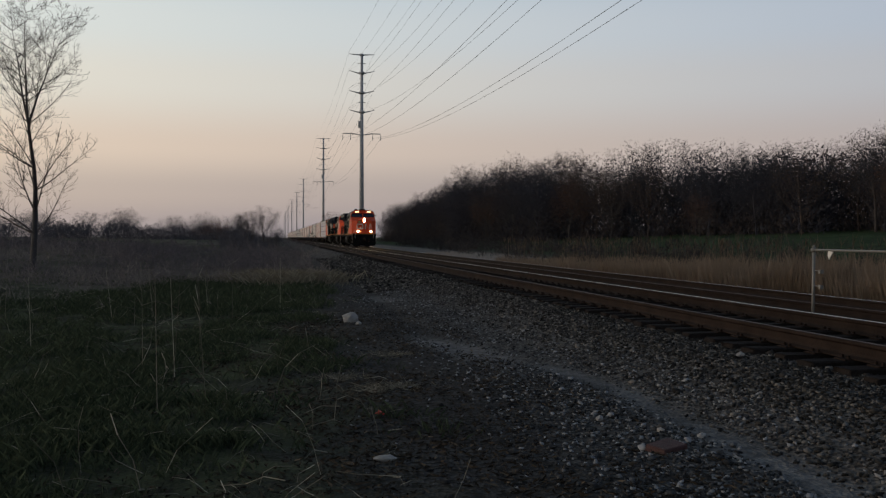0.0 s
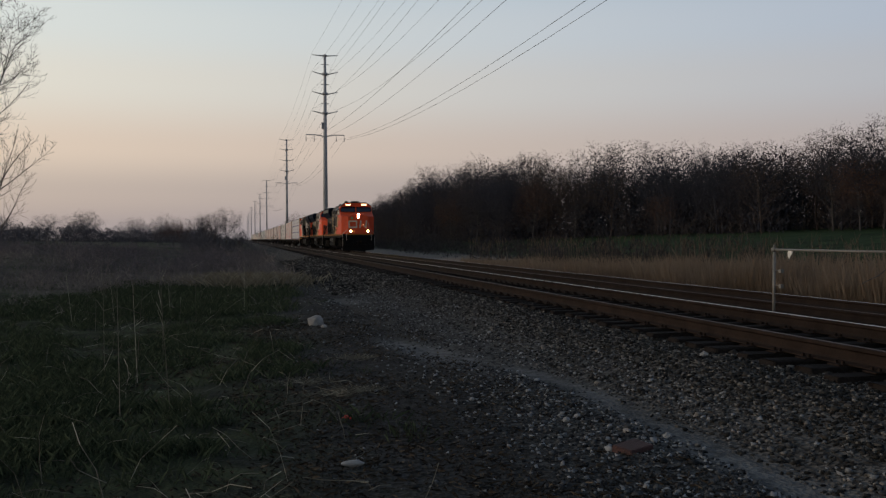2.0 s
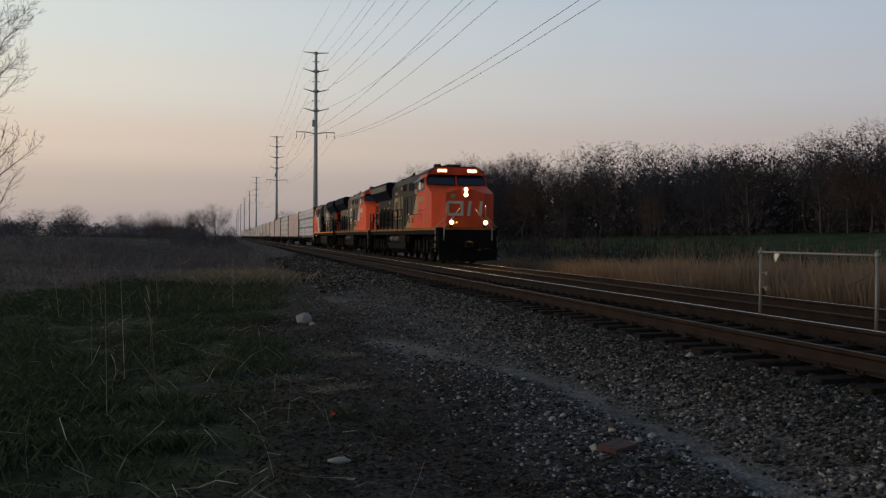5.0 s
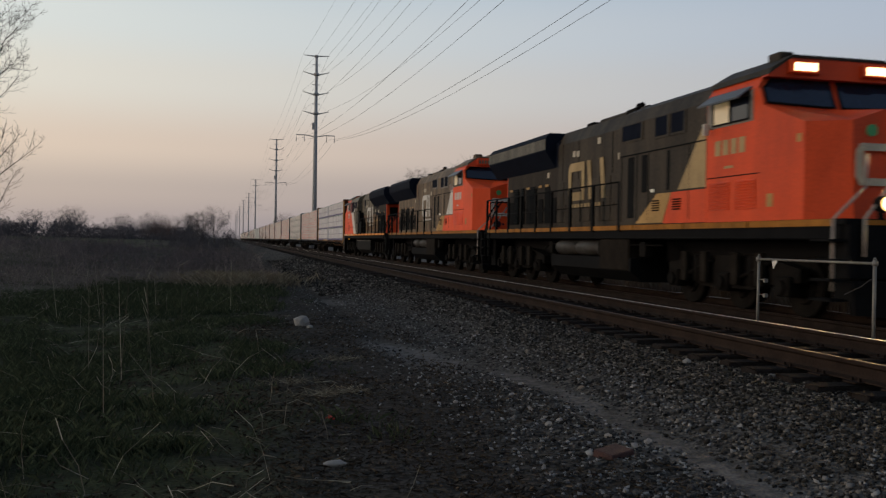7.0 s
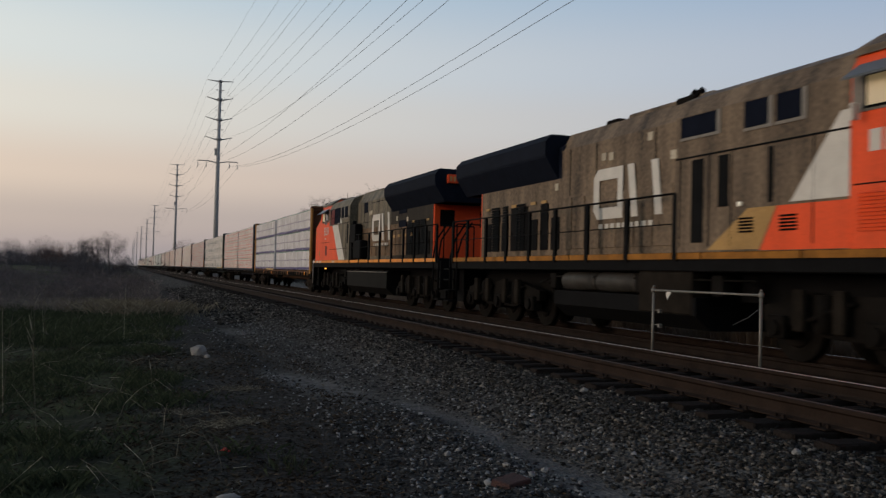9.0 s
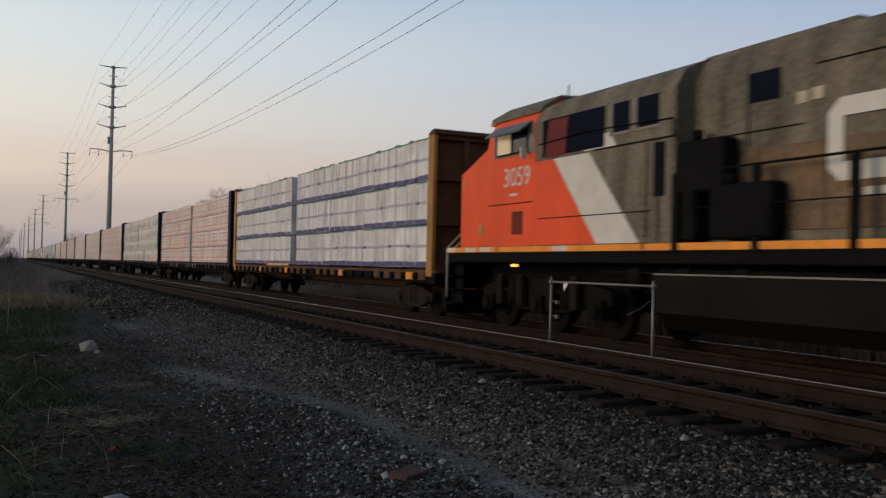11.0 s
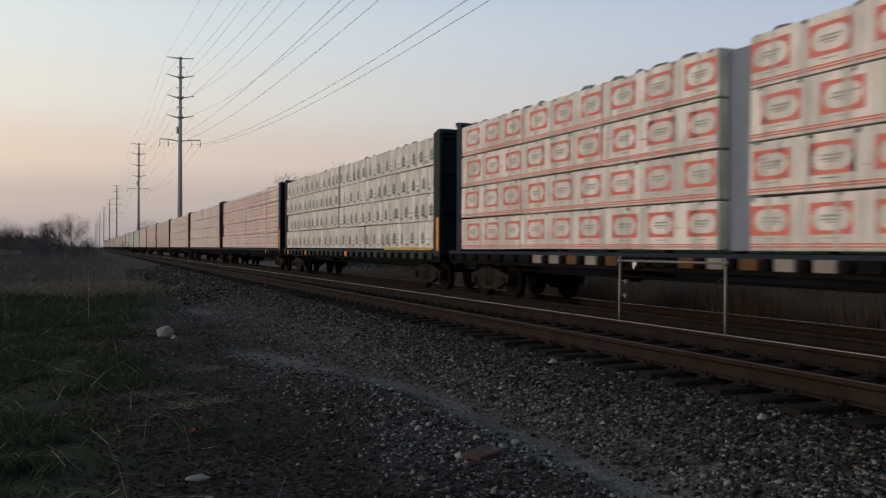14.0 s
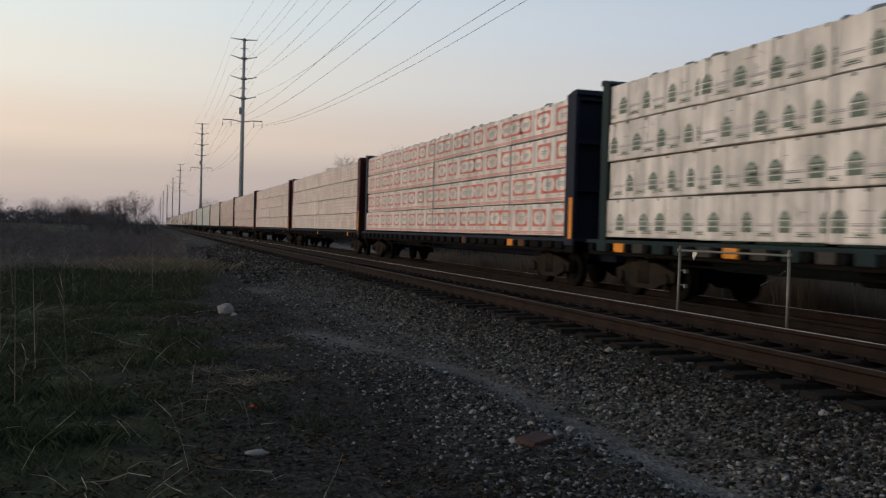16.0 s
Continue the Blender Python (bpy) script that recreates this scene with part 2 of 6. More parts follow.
M_RUSSET = island_mat("russet_crown", (0.06, 0.036, 0.027), (0.13, 0.072, 0.047))

# ---- building helpers ----
def part(name, bm, material, parent=None, label="", smooth=False):
    me = bpy.data.meshes.new(name)
    bm.to_mesh(me)
    bm.free()
    for m in material if isinstance(material, (list, tuple)) else [material]:
        me.materials.append(m)
    if smooth:
        for p in me.polygons:
            p.use_smooth = True
    ob = new(name, me)
    if parent:
        ob.parent = parent
    return tagged(ob, label) if label else ob


def raw(name, verts, faces, material, parent=None, slots=None):
    """One mesh from arrays of points and faces."""
    me = bpy.data.meshes.new(name)
    me.from_pydata([tuple(v) for v in verts], [], [tuple(f) for f in faces])
    for m in material if isinstance(material, (list, tuple)) else [material]:
        me.materials.append(m)
    if slots is not None:
        me.polygons.foreach_set("material_index", np.asarray(slots, dtype=np.int32))
    me.update()
    ob = new(name, me)
    if parent:
        ob.parent = parent
    return ob


def box(bm, x0, x1, y0, y1, z0, z1, mi=0, bevel=0.0):
    vs = [bm.verts.new((x, y, z)) for z in (z0, z1) for y in (y0, y1) for x in (x0, x1)]
    fs = [bm.faces.new([vs[i] for i in q]) for q in ((0, 2, 3, 1), (4, 5, 7, 6), (0, 1, 5, 4), (2, 6, 7, 3), (0, 4, 6, 2), (1, 3, 7, 5))]
    if bevel:
        es = list({e for f in fs for e in f.edges})
        r = bmesh.ops.bevel(bm, geom=es, offset=bevel, segments=1, affect="EDGES")
        fs = [f for f in {f for v in r["verts"] for f in v.link_faces} | {f for f in fs if f.is_valid}]
    for f in fs:
        f.material_index = mi
    return bm


def prism(bm, outline, a, b, axis="y", mi=0):
    """A closed outline swept from a to b along an axis. Outline points are (x, z) for y, (y, z) for x, (x, y) for z."""
    def at(p, q):
        return {"y": (p[0], q, p[1]), "x": (q, p[0], p[1]), "z": (p[0], p[1], q)}[axis]
    va = [bm.verts.new(at(p, a)) for p in outline]
    vb = [bm.verts.new(at(p, b)) for p in outline]
    k = len(outline)
    fs = [bm.faces.new(va), bm.faces.new(vb[::-1])]
    fs += [bm.faces.new((va[i], vb[i], vb[(i + 1) % k], va[(i + 1) % k])) for i in range(k)]
    for f in fs:
        f.material_index = mi
    bmesh.ops.recalc_face_normals(bm, faces=fs)
    return bm


def rod(bm, p, q, r, n=8, r2=None, mi=0, caps=True):
    p, q = Vector(p), Vector(q)
    d = (q - p).normalized()
    u = d.orthogonal().normalized()
    w = d.cross(u)
    r2 = r if r2 is None else r2
    ring = [(u * math.cos(2 * math.pi * i / n) + w * math.sin(2 * math.pi * i / n)) for i in range(n)]
    va, vb = [bm.verts.new(p + c * r) for c in ring], [bm.verts.new(q + c * r2) for c in ring]
    fs = [bm.faces.new((va[i], va[(i + 1) % n], vb[(i + 1) % n], vb[i])) for i in range(n)]
    if caps:
        fs += [bm.faces.new(va[::-1]), bm.faces.new(vb)]
    for f in fs:
        f.material_index = mi
        f.smooth = len(f.verts) == 4
    return bm


def pipe(bm, points, r, n=6, mi=0):
    for p, q in zip(points, points[1:]):
        rod(bm, p, q, r, n, mi=mi)
    return bm


def empty(name, m=None):
    e = new(name)
    if m is not None:
        e.matrix_world = m
    return e

# ---- ground: one sheet from the verge over both track beds to the horizon ----
NEAR_X, NEAR_Z = 6.40, 0.56      # near track: centre line and rail top
FAR_X, FAR_Z = 10.67, 0.36       # far track, on which the train runs
PX = [-3000, -300, -60, -14, -5, -1.5, 0, 2.4, 3.6, 4.6, 4.95, 7.85, 8.2, 9.0, 9.3, 12.05, 12.4, 13.6, 15, 22, 30, 60, 90, 140, 400, 3000]
PZ = [0.6, 1.1, 1.3, 0.75, 0.16, 0.0, 0.0, 0.0, 0.05, 0.29, 0.31, 0.31, 0.25, 0.16, 0.11, 0.11, 0.08, -0.25, -0.35, -0.2, 0.1, 1.9, 3.2, 7, 9, 2]


def smooth(a, b, v):
    u = min(1.0, max(0.0, (v - a) / (b - a)))
    return u * u * (3 - 2 * u)


def trail_x(y):
    """The dusty footpath that wanders along the foot of the ballast."""
    return float(np.interp(y, [-20, 3, 4.5, 6, 7.5, 9, 10.5, 12, 14, 18, 24, 40], [3.6, 3.4, 3.42, 3.45, 3.48, 3.45, 3.2, 2.7, 2.45, 2.5, 2.6, 2.4]))


def ground_z(x, y, rough=True):
    z = float(np.interp(x, PX, PZ))
    if x < -1.5:
        z *= smooth(6, 26, y)
    if x > 24:
        z *= 1 - smooth(210, 300, y) * 0.8
    if rough:
        d = abs(x - NEAR_X) if x < 8.5 else abs(x - FAR_X)
        k = 0.035 if d > 2.0 else 0.008
        z += k * noise.noise((x * 0.9, y * 0.9, 0.3)) + 0.4 * k * noise.noise((x * 3.1, y * 3.1, 4.0))
        z -= 0.03 * math.exp(-((x - trail_x(y)) / 0.3) ** 2) if 2 < y < 40 else 0
    return z


def steps(*runs):
    out = []
    for a, b, s in runs:
        out += list(np.arange(a, b - 1e-6, s))
    return out + [runs[-1][1]]


def grass_edge(y):
    return float(np.interp(y, [0, 5, 8, 11, 15, 20, 30], [0.2, 0.25, 0.3, 0.3, 0.5, 0.6, 1.4]))


def make_ground():
    xs = steps((-3000, -600, 400), (-600, -100, 50), (-100, -20, 8), (-20, -6, 1), (-6, -2, 0.3), (-2, 5.2, 0.12), (5.2, 13, 0.2), (13, 24, 0.5), (24, 100, 4), (100, 400, 30), (400, 3000, 260))
    ys = steps((-800, -60, 80), (-60, -5, 5), (-5, 2, 0.5), (2, 14, 0.14), (14, 30, 0.4), (30, 80, 2), (80, 320, 12), (320, 1000, 60), (1000, 4000, 300))
    verts = [(x, y, ground_z(x, y)) for y in ys for x in xs]
    nx = len(xs)
    faces = [(j * nx + i, j * nx + i + 1, (j + 1) * nx + i + 1, (j + 1) * nx + i) for j in range(len(ys) - 1) for i in range(nx - 1)]
    ob = raw("ground", verts, faces, M_GROUND)
    green, path, stone, field, thatch = [], [], [], [], []
    for x, y, z in verts:
        wob = 0.7 * noise.noise((x * 0.5, y * 0.35, 7.0)) + 0.35 * noise.noise((x * 1.7, y * 1.7, 2.0))
        edge = grass_edge(y)
        green.append(max(smooth(0.9, -0.8, x - edge + 1.3 * wob), smooth(24, 30, x)))
        field.append(smooth(23, 27, x))
        matted = smooth(-0.1, 0.35, noise.noise((x * 0.16, y * 0.28, 15.0)) + 0.5 * noise.noise((x * 0.5, y * 0.9, 5.0)))
        thatch.append(max(smooth(13.2, 14.6, x) * smooth(25, 22, x), 0.42 * matted * smooth(19, 27, y + 2 * wob) * smooth(0.5, -0.5, x - edge)))
        away = abs(x - trail_x(y) + 0.25 * wob)
        worn = smooth(0.25, 0.09, away) * smooth(11.2, 10.2, y) * (0.6 + 0.4 * smooth(-0.1, 0.2, noise.noise((x * 0.8, y * 1.1, 9.0))))
        for cx, cy, rx, ry, k in ((2.55, 12.5, 0.46, 2.0, 1.0), (2.75, 22.9, 0.35, 1.4, 0.7), (4.15, 6.6, 0.25, 1.8, 0.35)):
            worn = max(worn, k * smooth(1.25, 0.6, math.hypot((x - cx - 0.13 * (cy - y)) / rx, (y - cy) / ry) + 0.5 * wob))
        path.append(worn if -20 < y < 40 else 0.0)
        stone.append(smooth(2.2, 3.4, x + 0.5 * wob) * smooth(13.4, 12.6, x))
    for name, data in (("green", green), ("path", path), ("stone", stone), ("field", field), ("thatch", thatch)):
        a = ob.data.attributes.new(name, "FLOAT", "POINT")
        a.data.foreach_set("value", data)
    for p in ob.data.polygons:
        p.use_smooth = True
    return tagged(ob, "gravelly railway verge with dark grass and a dusty footpath", "ground", kind="structure")


# ---- the two tracks ----
def rail_mesh(y0, y1, crown):
    half = [(0.075, 0.0), (0.075, 0.012), (0.02, 0.03), (0.009, 0.05), (0.009, 0.125), (0.037, 0.145), (0.038, 0.170), (0.033, 0.178), (0.025, 0.181)]
    prof = half + [(-x, z) for x, z in half[::-1]]
    bm = bmesh.new()
    ys = [y0, -10, 0, 10, 25, 60, 150, 400, y1]
    rings = [[bm.verts.new((x, y, z)) for x, z in prof] for y in ys]
    k = len(prof)
    for a, b in zip(rings, rings[1:]):
        for i in range(k):
            f = bm.faces.new((a[i], a[(i + 1) % k], b[(i + 1) % k], b[i]))
            f.material_index = 1 if i == 8 else 0
    bmesh.ops.recalc_face_normals(bm, faces=bm.faces)
    me = bpy.data.meshes.new("rail")
    bm.to_mesh(me)
    bm.free()
    me.materials.append(M_RAIL_SIDE)
    me.materials.append(crown)
    return me


def sleeper_mesh(seed):
    rnd = random.Random(seed)
    bm = bmesh.new()
    box(bm, -1.3, 1.3, -0.115, 0.115, -0.17, 0.0, bevel=0.012)
    for v in bm.verts:
        v.co += Vector((rnd.uniform(-0.03, 0.03), rnd.uniform(-0.012, 0.012), rnd.uniform(-0.01, 0.008)))
    me = bpy.data.meshes.new("sleeper")
    bm.to_mesh(me)
    bm.free()
    me.materials.append(M_SLEEPER)
    return me


def plate_mesh():
    bm = bmesh.new()
    box(bm, -0.17, 0.17, -0.09, 0.09, 0.0, 0.014)
    for sx in (-0.1, 0.1):
        for sy in (-0.05, 0.05):
            box(bm, sx - 0.012, sx + 0.012, sy - 0.012, sy + 0.012, 0.012, 0.045)
    me = bpy.data.meshes.new("tie_plate")
    bm.to_mesh(me)
    bm.free()
    me.materials.append(M_RAIL_SIDE)
    return me


def make_track(cx, top, label, y_parts, rnd):
    track = tagged(empty("railway_track", pose(cx, 0, top)), label, "track", group="railway tracks")
    for s, crown in ((-1, M_RAIL_DULL), (1, M_RAIL_TOP)):
        r = new("rail", rail_mesh(-120, 1500, crown))
        r.parent = track
        r.location = (s * 0.755, 0, -0.18)
    sleepers, plate = [sleeper_mesh(i) for i in range(5)], plate_mesh()
    y, far_v, far_f = -6.0, [], []
    while y < 420:
        if y < y_parts:
            s = new("sleeper", rnd.choice(sleepers))
            s.parent = track
            s.matrix_basis = pose(rnd.uniform(-0.06, 0.06), y, -0.185 + rnd.uniform(-0.012, 0.004), 0, 0, rnd.uniform(-1.2, 1.2))
            if y < 26 and cx < 8:
                for sx in (-0.755, 0.755):
                    p = new("tie_plate", plate)
                    p.parent = track
                    p.location = (sx, y, -0.186)
        else:
            b = len(far_v)
            far_v += [(x, y + d, z) for z in (-0.3, -0.19) for d in (-0.115, 0.115) for x in (-1.3, 1.3)]
            far_f += [(b + i, b + j, b + k, b + l) for i, j, k, l in ((4, 5, 7, 6), (0, 1, 5, 4), (0, 4, 6, 2), (1, 3, 7, 5))]
        y += 0.52 + rnd.uniform(-0.02, 0.02)
    tagged(raw("sleepers_beyond", far_v, far_f, M_SLEEPER, track), kind="stuff")
    return track


# ---- pipe frame between the tracks ----
def make_frame():
    x0, ya, yb = 8.40, 13.13, 10.40
    fr = tagged(empty("pipe_barrier", pose(x0, ya, 0.2)), "galvanised pipe fence frame without mesh, standing between the tracks", "barrier")
    length = ya - yb
    for y in (0, -length):
        bm = bmesh.new()
        rod(bm, (0, y, -0.15), (0.0 if y else 0.015, y, 1.24), 0.024, 12)
        rod(bm, (0.0 if y else 0.015, y, 1.24), (0.0 if y else 0.015, y, 1.27), 0.028, 12, 0.012)
        part("post", bm, M_GALV, fr)
    bm = bmesh.new()
    rod(bm, (0.012, 0, 1.19), (0, -length, 1.19), 0.018, 10)
    part("top_rail", bm, M_GALV, fr)
    for y, z in ((0, 1.19), (-length, 1.19)):
        bm = bmesh.new()
        rod(bm, (0.005, y, z - 0.03), (0.005, y, z + 0.03), 0.04, 10)
        part("clamp", bm, M_GALV, fr)
    for z in (0.62, 0.86):
        bm = bmesh.new()
        rod(bm, (0.01, 0, z), (0.01, -0.2, z), 0.008, 6)
        box(bm, -0.025, 0.03, -0.24, -0.18, z - 0.04, z + 0.02)
        part("tie_bolt", bm, M_GALV, fr)
    bm = bmesh.new()
    pipe(bm, [(0, -length, 0.98), (0.01, -length + 0.1, 0.97), (0.02, -length + 0.3, 0.86), (0.02, -length + 0.42, 0.82), (0.0, -length + 0.6, 0.74)], 0.006, 6)
    part("brace_wire", bm, M_WIRE, fr, "dark bent end of wire on the post")
    bm = bmesh.new()
    prism(bm, [(-0.47, 1.09), (-0.44, 1.045), (-0.405, 1.10), (-0.40, 1.15), (-0.43, 1.178), (-0.535, 1.17), (-0.52, 1.135)], -0.012, 0.0, "x")
    part("paper_tag", bm, M_WHITE, fr, "torn white scrap hanging from the pipe")
    return fr


# ---- power line ----
POLES = [(14.8, -75, 1.0), (14.84, 161, 1.0), (15.1, 300, 1.0), (14.65, 510, 1.0), (14.4, 665, 1.0), (13.0, 800, 1.0), (11.8, 960, 1.0), (11.2, 1150, 1.0), (11.0, 1340, 1.0)]
LEVELS = [(34.3, 2.25), (31.1, 2.25), (27.6, 2.25), (24.2, 2.25), (20.25, 3.35)]


def make_pole():
    pole = tagged(empty("power_pole", pose(0, 0, 0)), "tall grey steel transmission pole with five pairs of arms", "utility pole", group="power poles")
    bm = bmesh.new()
    rod(bm, (0, 0, -1), (0, 0, 34.4), 0.47, 16, 0.22)
    part("shaft", bm, M_POLE, pole)
    for i, (z, w) in enumerate(LEVELS):
        for s in (-1, 1):
            bm = bmesh.new()
            if i < 4:
                rod(bm, (0, 0, z - (0.25 if i else 0.1)), (s * w, 0, z + (0.3 if i else 0.05)), 0.13, 7, 0.06)
            else:
                pipe(bm, [(0, 0, z - 0.25), (s * w * 0.5, 0, z + 0.05), (s * w, 0, z + 0.05)], 0.09, 7)
            part("arm", bm, M_POLE, pole)
            bm = bmesh.new()
            if i < 4 and i:
                rod(bm, (s * 0.25, 0, z + 1.6), (s * w, 0, z + 0.3), 0.011, 4)
                rod(bm, (s * 0.1, 0, z + 1.6), (s * 0.7, 0, z + 1.62), 0.06, 6)
                part("strut", bm, M_POLE, pole)
            elif i == 4:
                bm.free()
                for x in (w, w * 0.58):
                    bm = bmesh.new()
                    rod(bm, (s * x, 0, z + 0.05), (s * x, 0, z - 0.35), 0.03, 5)
                    rod(bm, (s * x, 0, z - 0.35), (s * x, 0, z - 1.1), 0.06, 8)
                    part("insulator", bm, M_POLE, pole)
            else:
                bm.free()
        bm = bmesh.new()
        rod(bm, (0, 0, z - 0.28), (0, 0, z + 0.12), 0.5 if 0 < i < 4 else 0.3, 12)
        part("collar", bm, M_POLE, pole)
    bm = bmesh.new()
    box(bm, -0.62, -0.3, -0.2, 0.2, 21.3, 22.5, bevel=0.03)
    part("cabinet", bm, M_POLE, pole)
    return pole


def make_wires():
    spots = [(s * w, z + (0.1 if i == 0 else 0.3 if i < 4 else -1.1), 5.2 if i == 0 else 6.6 if i < 4 else 6.1) for i, (z, w) in enumerate(LEVELS) for s in (-1, 1)]
    spots += [(s * 3.35 * 0.58, 19.15, 6.4) for s in (-1, 1)]
    for dx, z, sag in spots:
        pts = []
        for (xa, ya, _), (xb, yb, _) in list(zip(POLES, POLES[1:]))[:6]:
            n = 24
            for i in range(n + 1):
                u = i / n
                s = sag * ((yb - ya) / 235) ** 2 * 0.9
                pts.append((xa + (xb - xa) * u + dx, ya + (yb - ya) * u, z - 4 * s * u * (1 - u)))
        bm = bmesh.new()
        r = 0.0155 if dx > 0 else 0.0135
        rings = [[bm.verts.new((x + r * math.cos(a), y, zz + r * math.sin(a))) for a in (0.5, 2.6, 4.7)] for x, y, zz in pts]
        for a, b in zip(rings, rings[1:]):
            for i in range(3):
                bm.faces.new((a[i], a[(i + 1) % 3], b[(i + 1) % 3], b[i]))
        tagged(part("power_cable", bm, M_WIRE), "thin dark overhead cable slung between the steel poles", "cable", group="overhead cables")


make_ground()
rnd = random.Random(5)
make_track(NEAR_X, NEAR_Z, "rusty railway track on dark wooden sleepers in gravel ballast", 110, rnd)
make_track(FAR_X, FAR_Z, "railway track with one shiny rail beside weeds, under the train", 60, rnd)
make_frame()
pole = make_pole()
for k, (x, y, s) in enumerate(POLES):
    if k:
        copy_thing(pole, pose(x, y, ground_z(x, y, False)))
    else:
        pole.matrix_basis = pose(x, y, ground_z(x, y, False))
make_wires()

# ---- plants, stones and litter ----
def fast_mesh(name, verts, tris, material):
    verts, tris = np.asarray(verts, np.float32), np.asarray(tris, np.int32)
    me = bpy.data.meshes.new(name)
    me.vertices.add(len(verts))
    me.vertices.foreach_set("co", verts.ravel())
    me.loops.add(tris.size)
    me.loops.foreach_set("vertex_index", tris.ravel())
    me.polygons.add(len(tris))
    me.polygons.foreach_set("loop_start", np.arange(0, tris.size, 3, dtype=np.int32))
    me.update(calc_edges=True)
    me.materials.append(material)
    return me


def cones(segs, sides=3):
    """Tapered three-sided twigs: rows of start, end, start radius, end radius."""
    s = np.asarray(segs, float)
    p, q, r0, r1 = s[:, 0:3], s[:, 3:6], s[:, 6:7], s[:, 7:8]
    d = q - p
    d /= np.linalg.norm(d, axis=1, keepdims=True) + 1e-9
    ref = np.where(np.abs(d[:, 2:3]) > 0.9, np.array([[1.0, 0, 0]]), np.array([[0, 0, 1.0]]))
    u = np.cross(d, ref)
    u /= np.linalg.norm(u, axis=1, keepdims=True) + 1e-9
    w = np.cross(d, u)
    rings = []
    for base, rad in ((p, r0), (q, r1)):
        for i in range(sides):
            a = 2 * math.pi * i / sides
            rings.append(base + rad * (u * math.cos(a) + w * math.sin(a)))
    v = np.stack(rings, 1).reshape(-1, 3)
    k = 2 * sides
    one = []
    for i in range(sides):
        j = (i + 1) % sides
        one += [(i, j, sides + j), (i, sides + j, sides + i)]
    t = (np.arange(len(s))[:, None, None] * k + np.array(one)[None]).reshape(-1, 3)
    return v, t


def slivers(rows):
    """Fine far-off twigs, one narrow triangle each: rows of start, end, half width."""
    a = np.asarray(rows, float)
    p, q, w = a[:, 0:3], a[:, 3:6], a[:, 6:7]
    side = np.cross(q - p, np.random.RandomState(3).normal(size=p.shape))
    side /= np.linalg.norm(side, axis=1, keepdims=True) + 1e-9
    v = np.stack([p - side * w, p + side * w, q], 1).reshape(-1, 3)
    return v, np.arange(len(a) * 3).reshape(-1, 3)


def forest_tree(seed, h, low=1):
    """A bare broad-crowned tree: tapered trunk, limbs bowed up to a dome, and a haze of branchlets and twigs."""
    rnd = random.Random(seed)
    trunk, twigs = [], []
    p, d, n = Vector((0, 0, -0.3)), Vector((rnd.gauss(0, 0.05), rnd.gauss(0, 0.05), 1)), 6
    r, knots = 0.0125 * h, []
    for i in range(n):
        q = p + d.normalized() * h * 0.72 / n
        trunk.append((*p, *q, r * (1 - 0.14 * i), r * (1 - 0.14 * (i + 1))))
        knots.append((p, q))
        d += Vector((rnd.gauss(0, 0.08), rnd.gauss(0, 0.08), 0))
        p = q
    wide = rnd.uniform(0.30, 0.38)
    # the heart of the crown is a close tangle
    for _ in range(950):
        o = Vector((rnd.gauss(0, 1), rnd.gauss(0, 1), rnd.gauss(0, 1))).normalized() * rnd.random() ** 0.36 * 0.86
        c = Vector((o.x * wide * h, o.y * wide * h, (0.59 + 0.35 * o.z) * h))
        e = c + Vector((rnd.gauss(0, 1), rnd.gauss(0, 1), rnd.gauss(0.2, 0.8))).normalized() * h * rnd.uniform(0.018, 0.036)
        twigs.append((*c, *e, rnd.uniform(0.05, 0.085) * (1.15 - o.length ** 2)))
    for _ in range(31):
        a, up = rnd.uniform(0, 2 * math.pi), rnd.uniform(-0.45 if low == 1 else -0.2, 1)
        flat = math.sqrt(1 - up * up) if up > 0 else 1
        k = rnd.uniform(0.78, 1.0)
        tip = Vector((math.cos(a) * flat * wide * h * k, math.sin(a) * flat * wide * h * k, (0.58 + 0.36 * up * k) * h))
        ka, kb = knots[min(5, max(1, int((tip.z / h - 0.1) * 6 * rnd.uniform(0.45, 0.95))))]
        b = ka.lerp(kb, rnd.random())
        bend = Vector((0, 0, -0.06 * h)) + Vector((rnd.gauss(0, 0.03), rnd.gauss(0, 0.03), rnd.gauss(0, 0.02))) * h
        pts = [b + (tip - b) * u + bend * 4 * u * (1 - u) for u in (0, 0.33, 0.67, 1)]
        for i in range(3):
            trunk.append((*pts[i], *pts[i + 1], r * 0.2 * (1 - 0.32 * i), r * 0.2 * (0.68 - 0.32 * i)))
        out = (tip - Vector((0, 0, 0.4 * h))).normalized()
        for _ in range(104):
            u = (1 - 0.62 * rnd.random() ** 1.3) * 2.999
            c = pts[int(u)].lerp(pts[int(u) + 1], u % 1) + Vector((rnd.gauss(0, 0.022), rnd.gauss(0, 0.022), rnd.gauss(0, 0.016))) * h
            td = (out * 0.5 + Vector((rnd.gauss(0, 0.7), rnd.gauss(0, 0.7), rnd.gauss(0.1, 0.6)))).normalized()
            twigs.append((*c, *(c + td * h * rnd.uniform(0.018, 0.042)), 0.0165))
    return cones(trunk, 4), slivers(twigs)


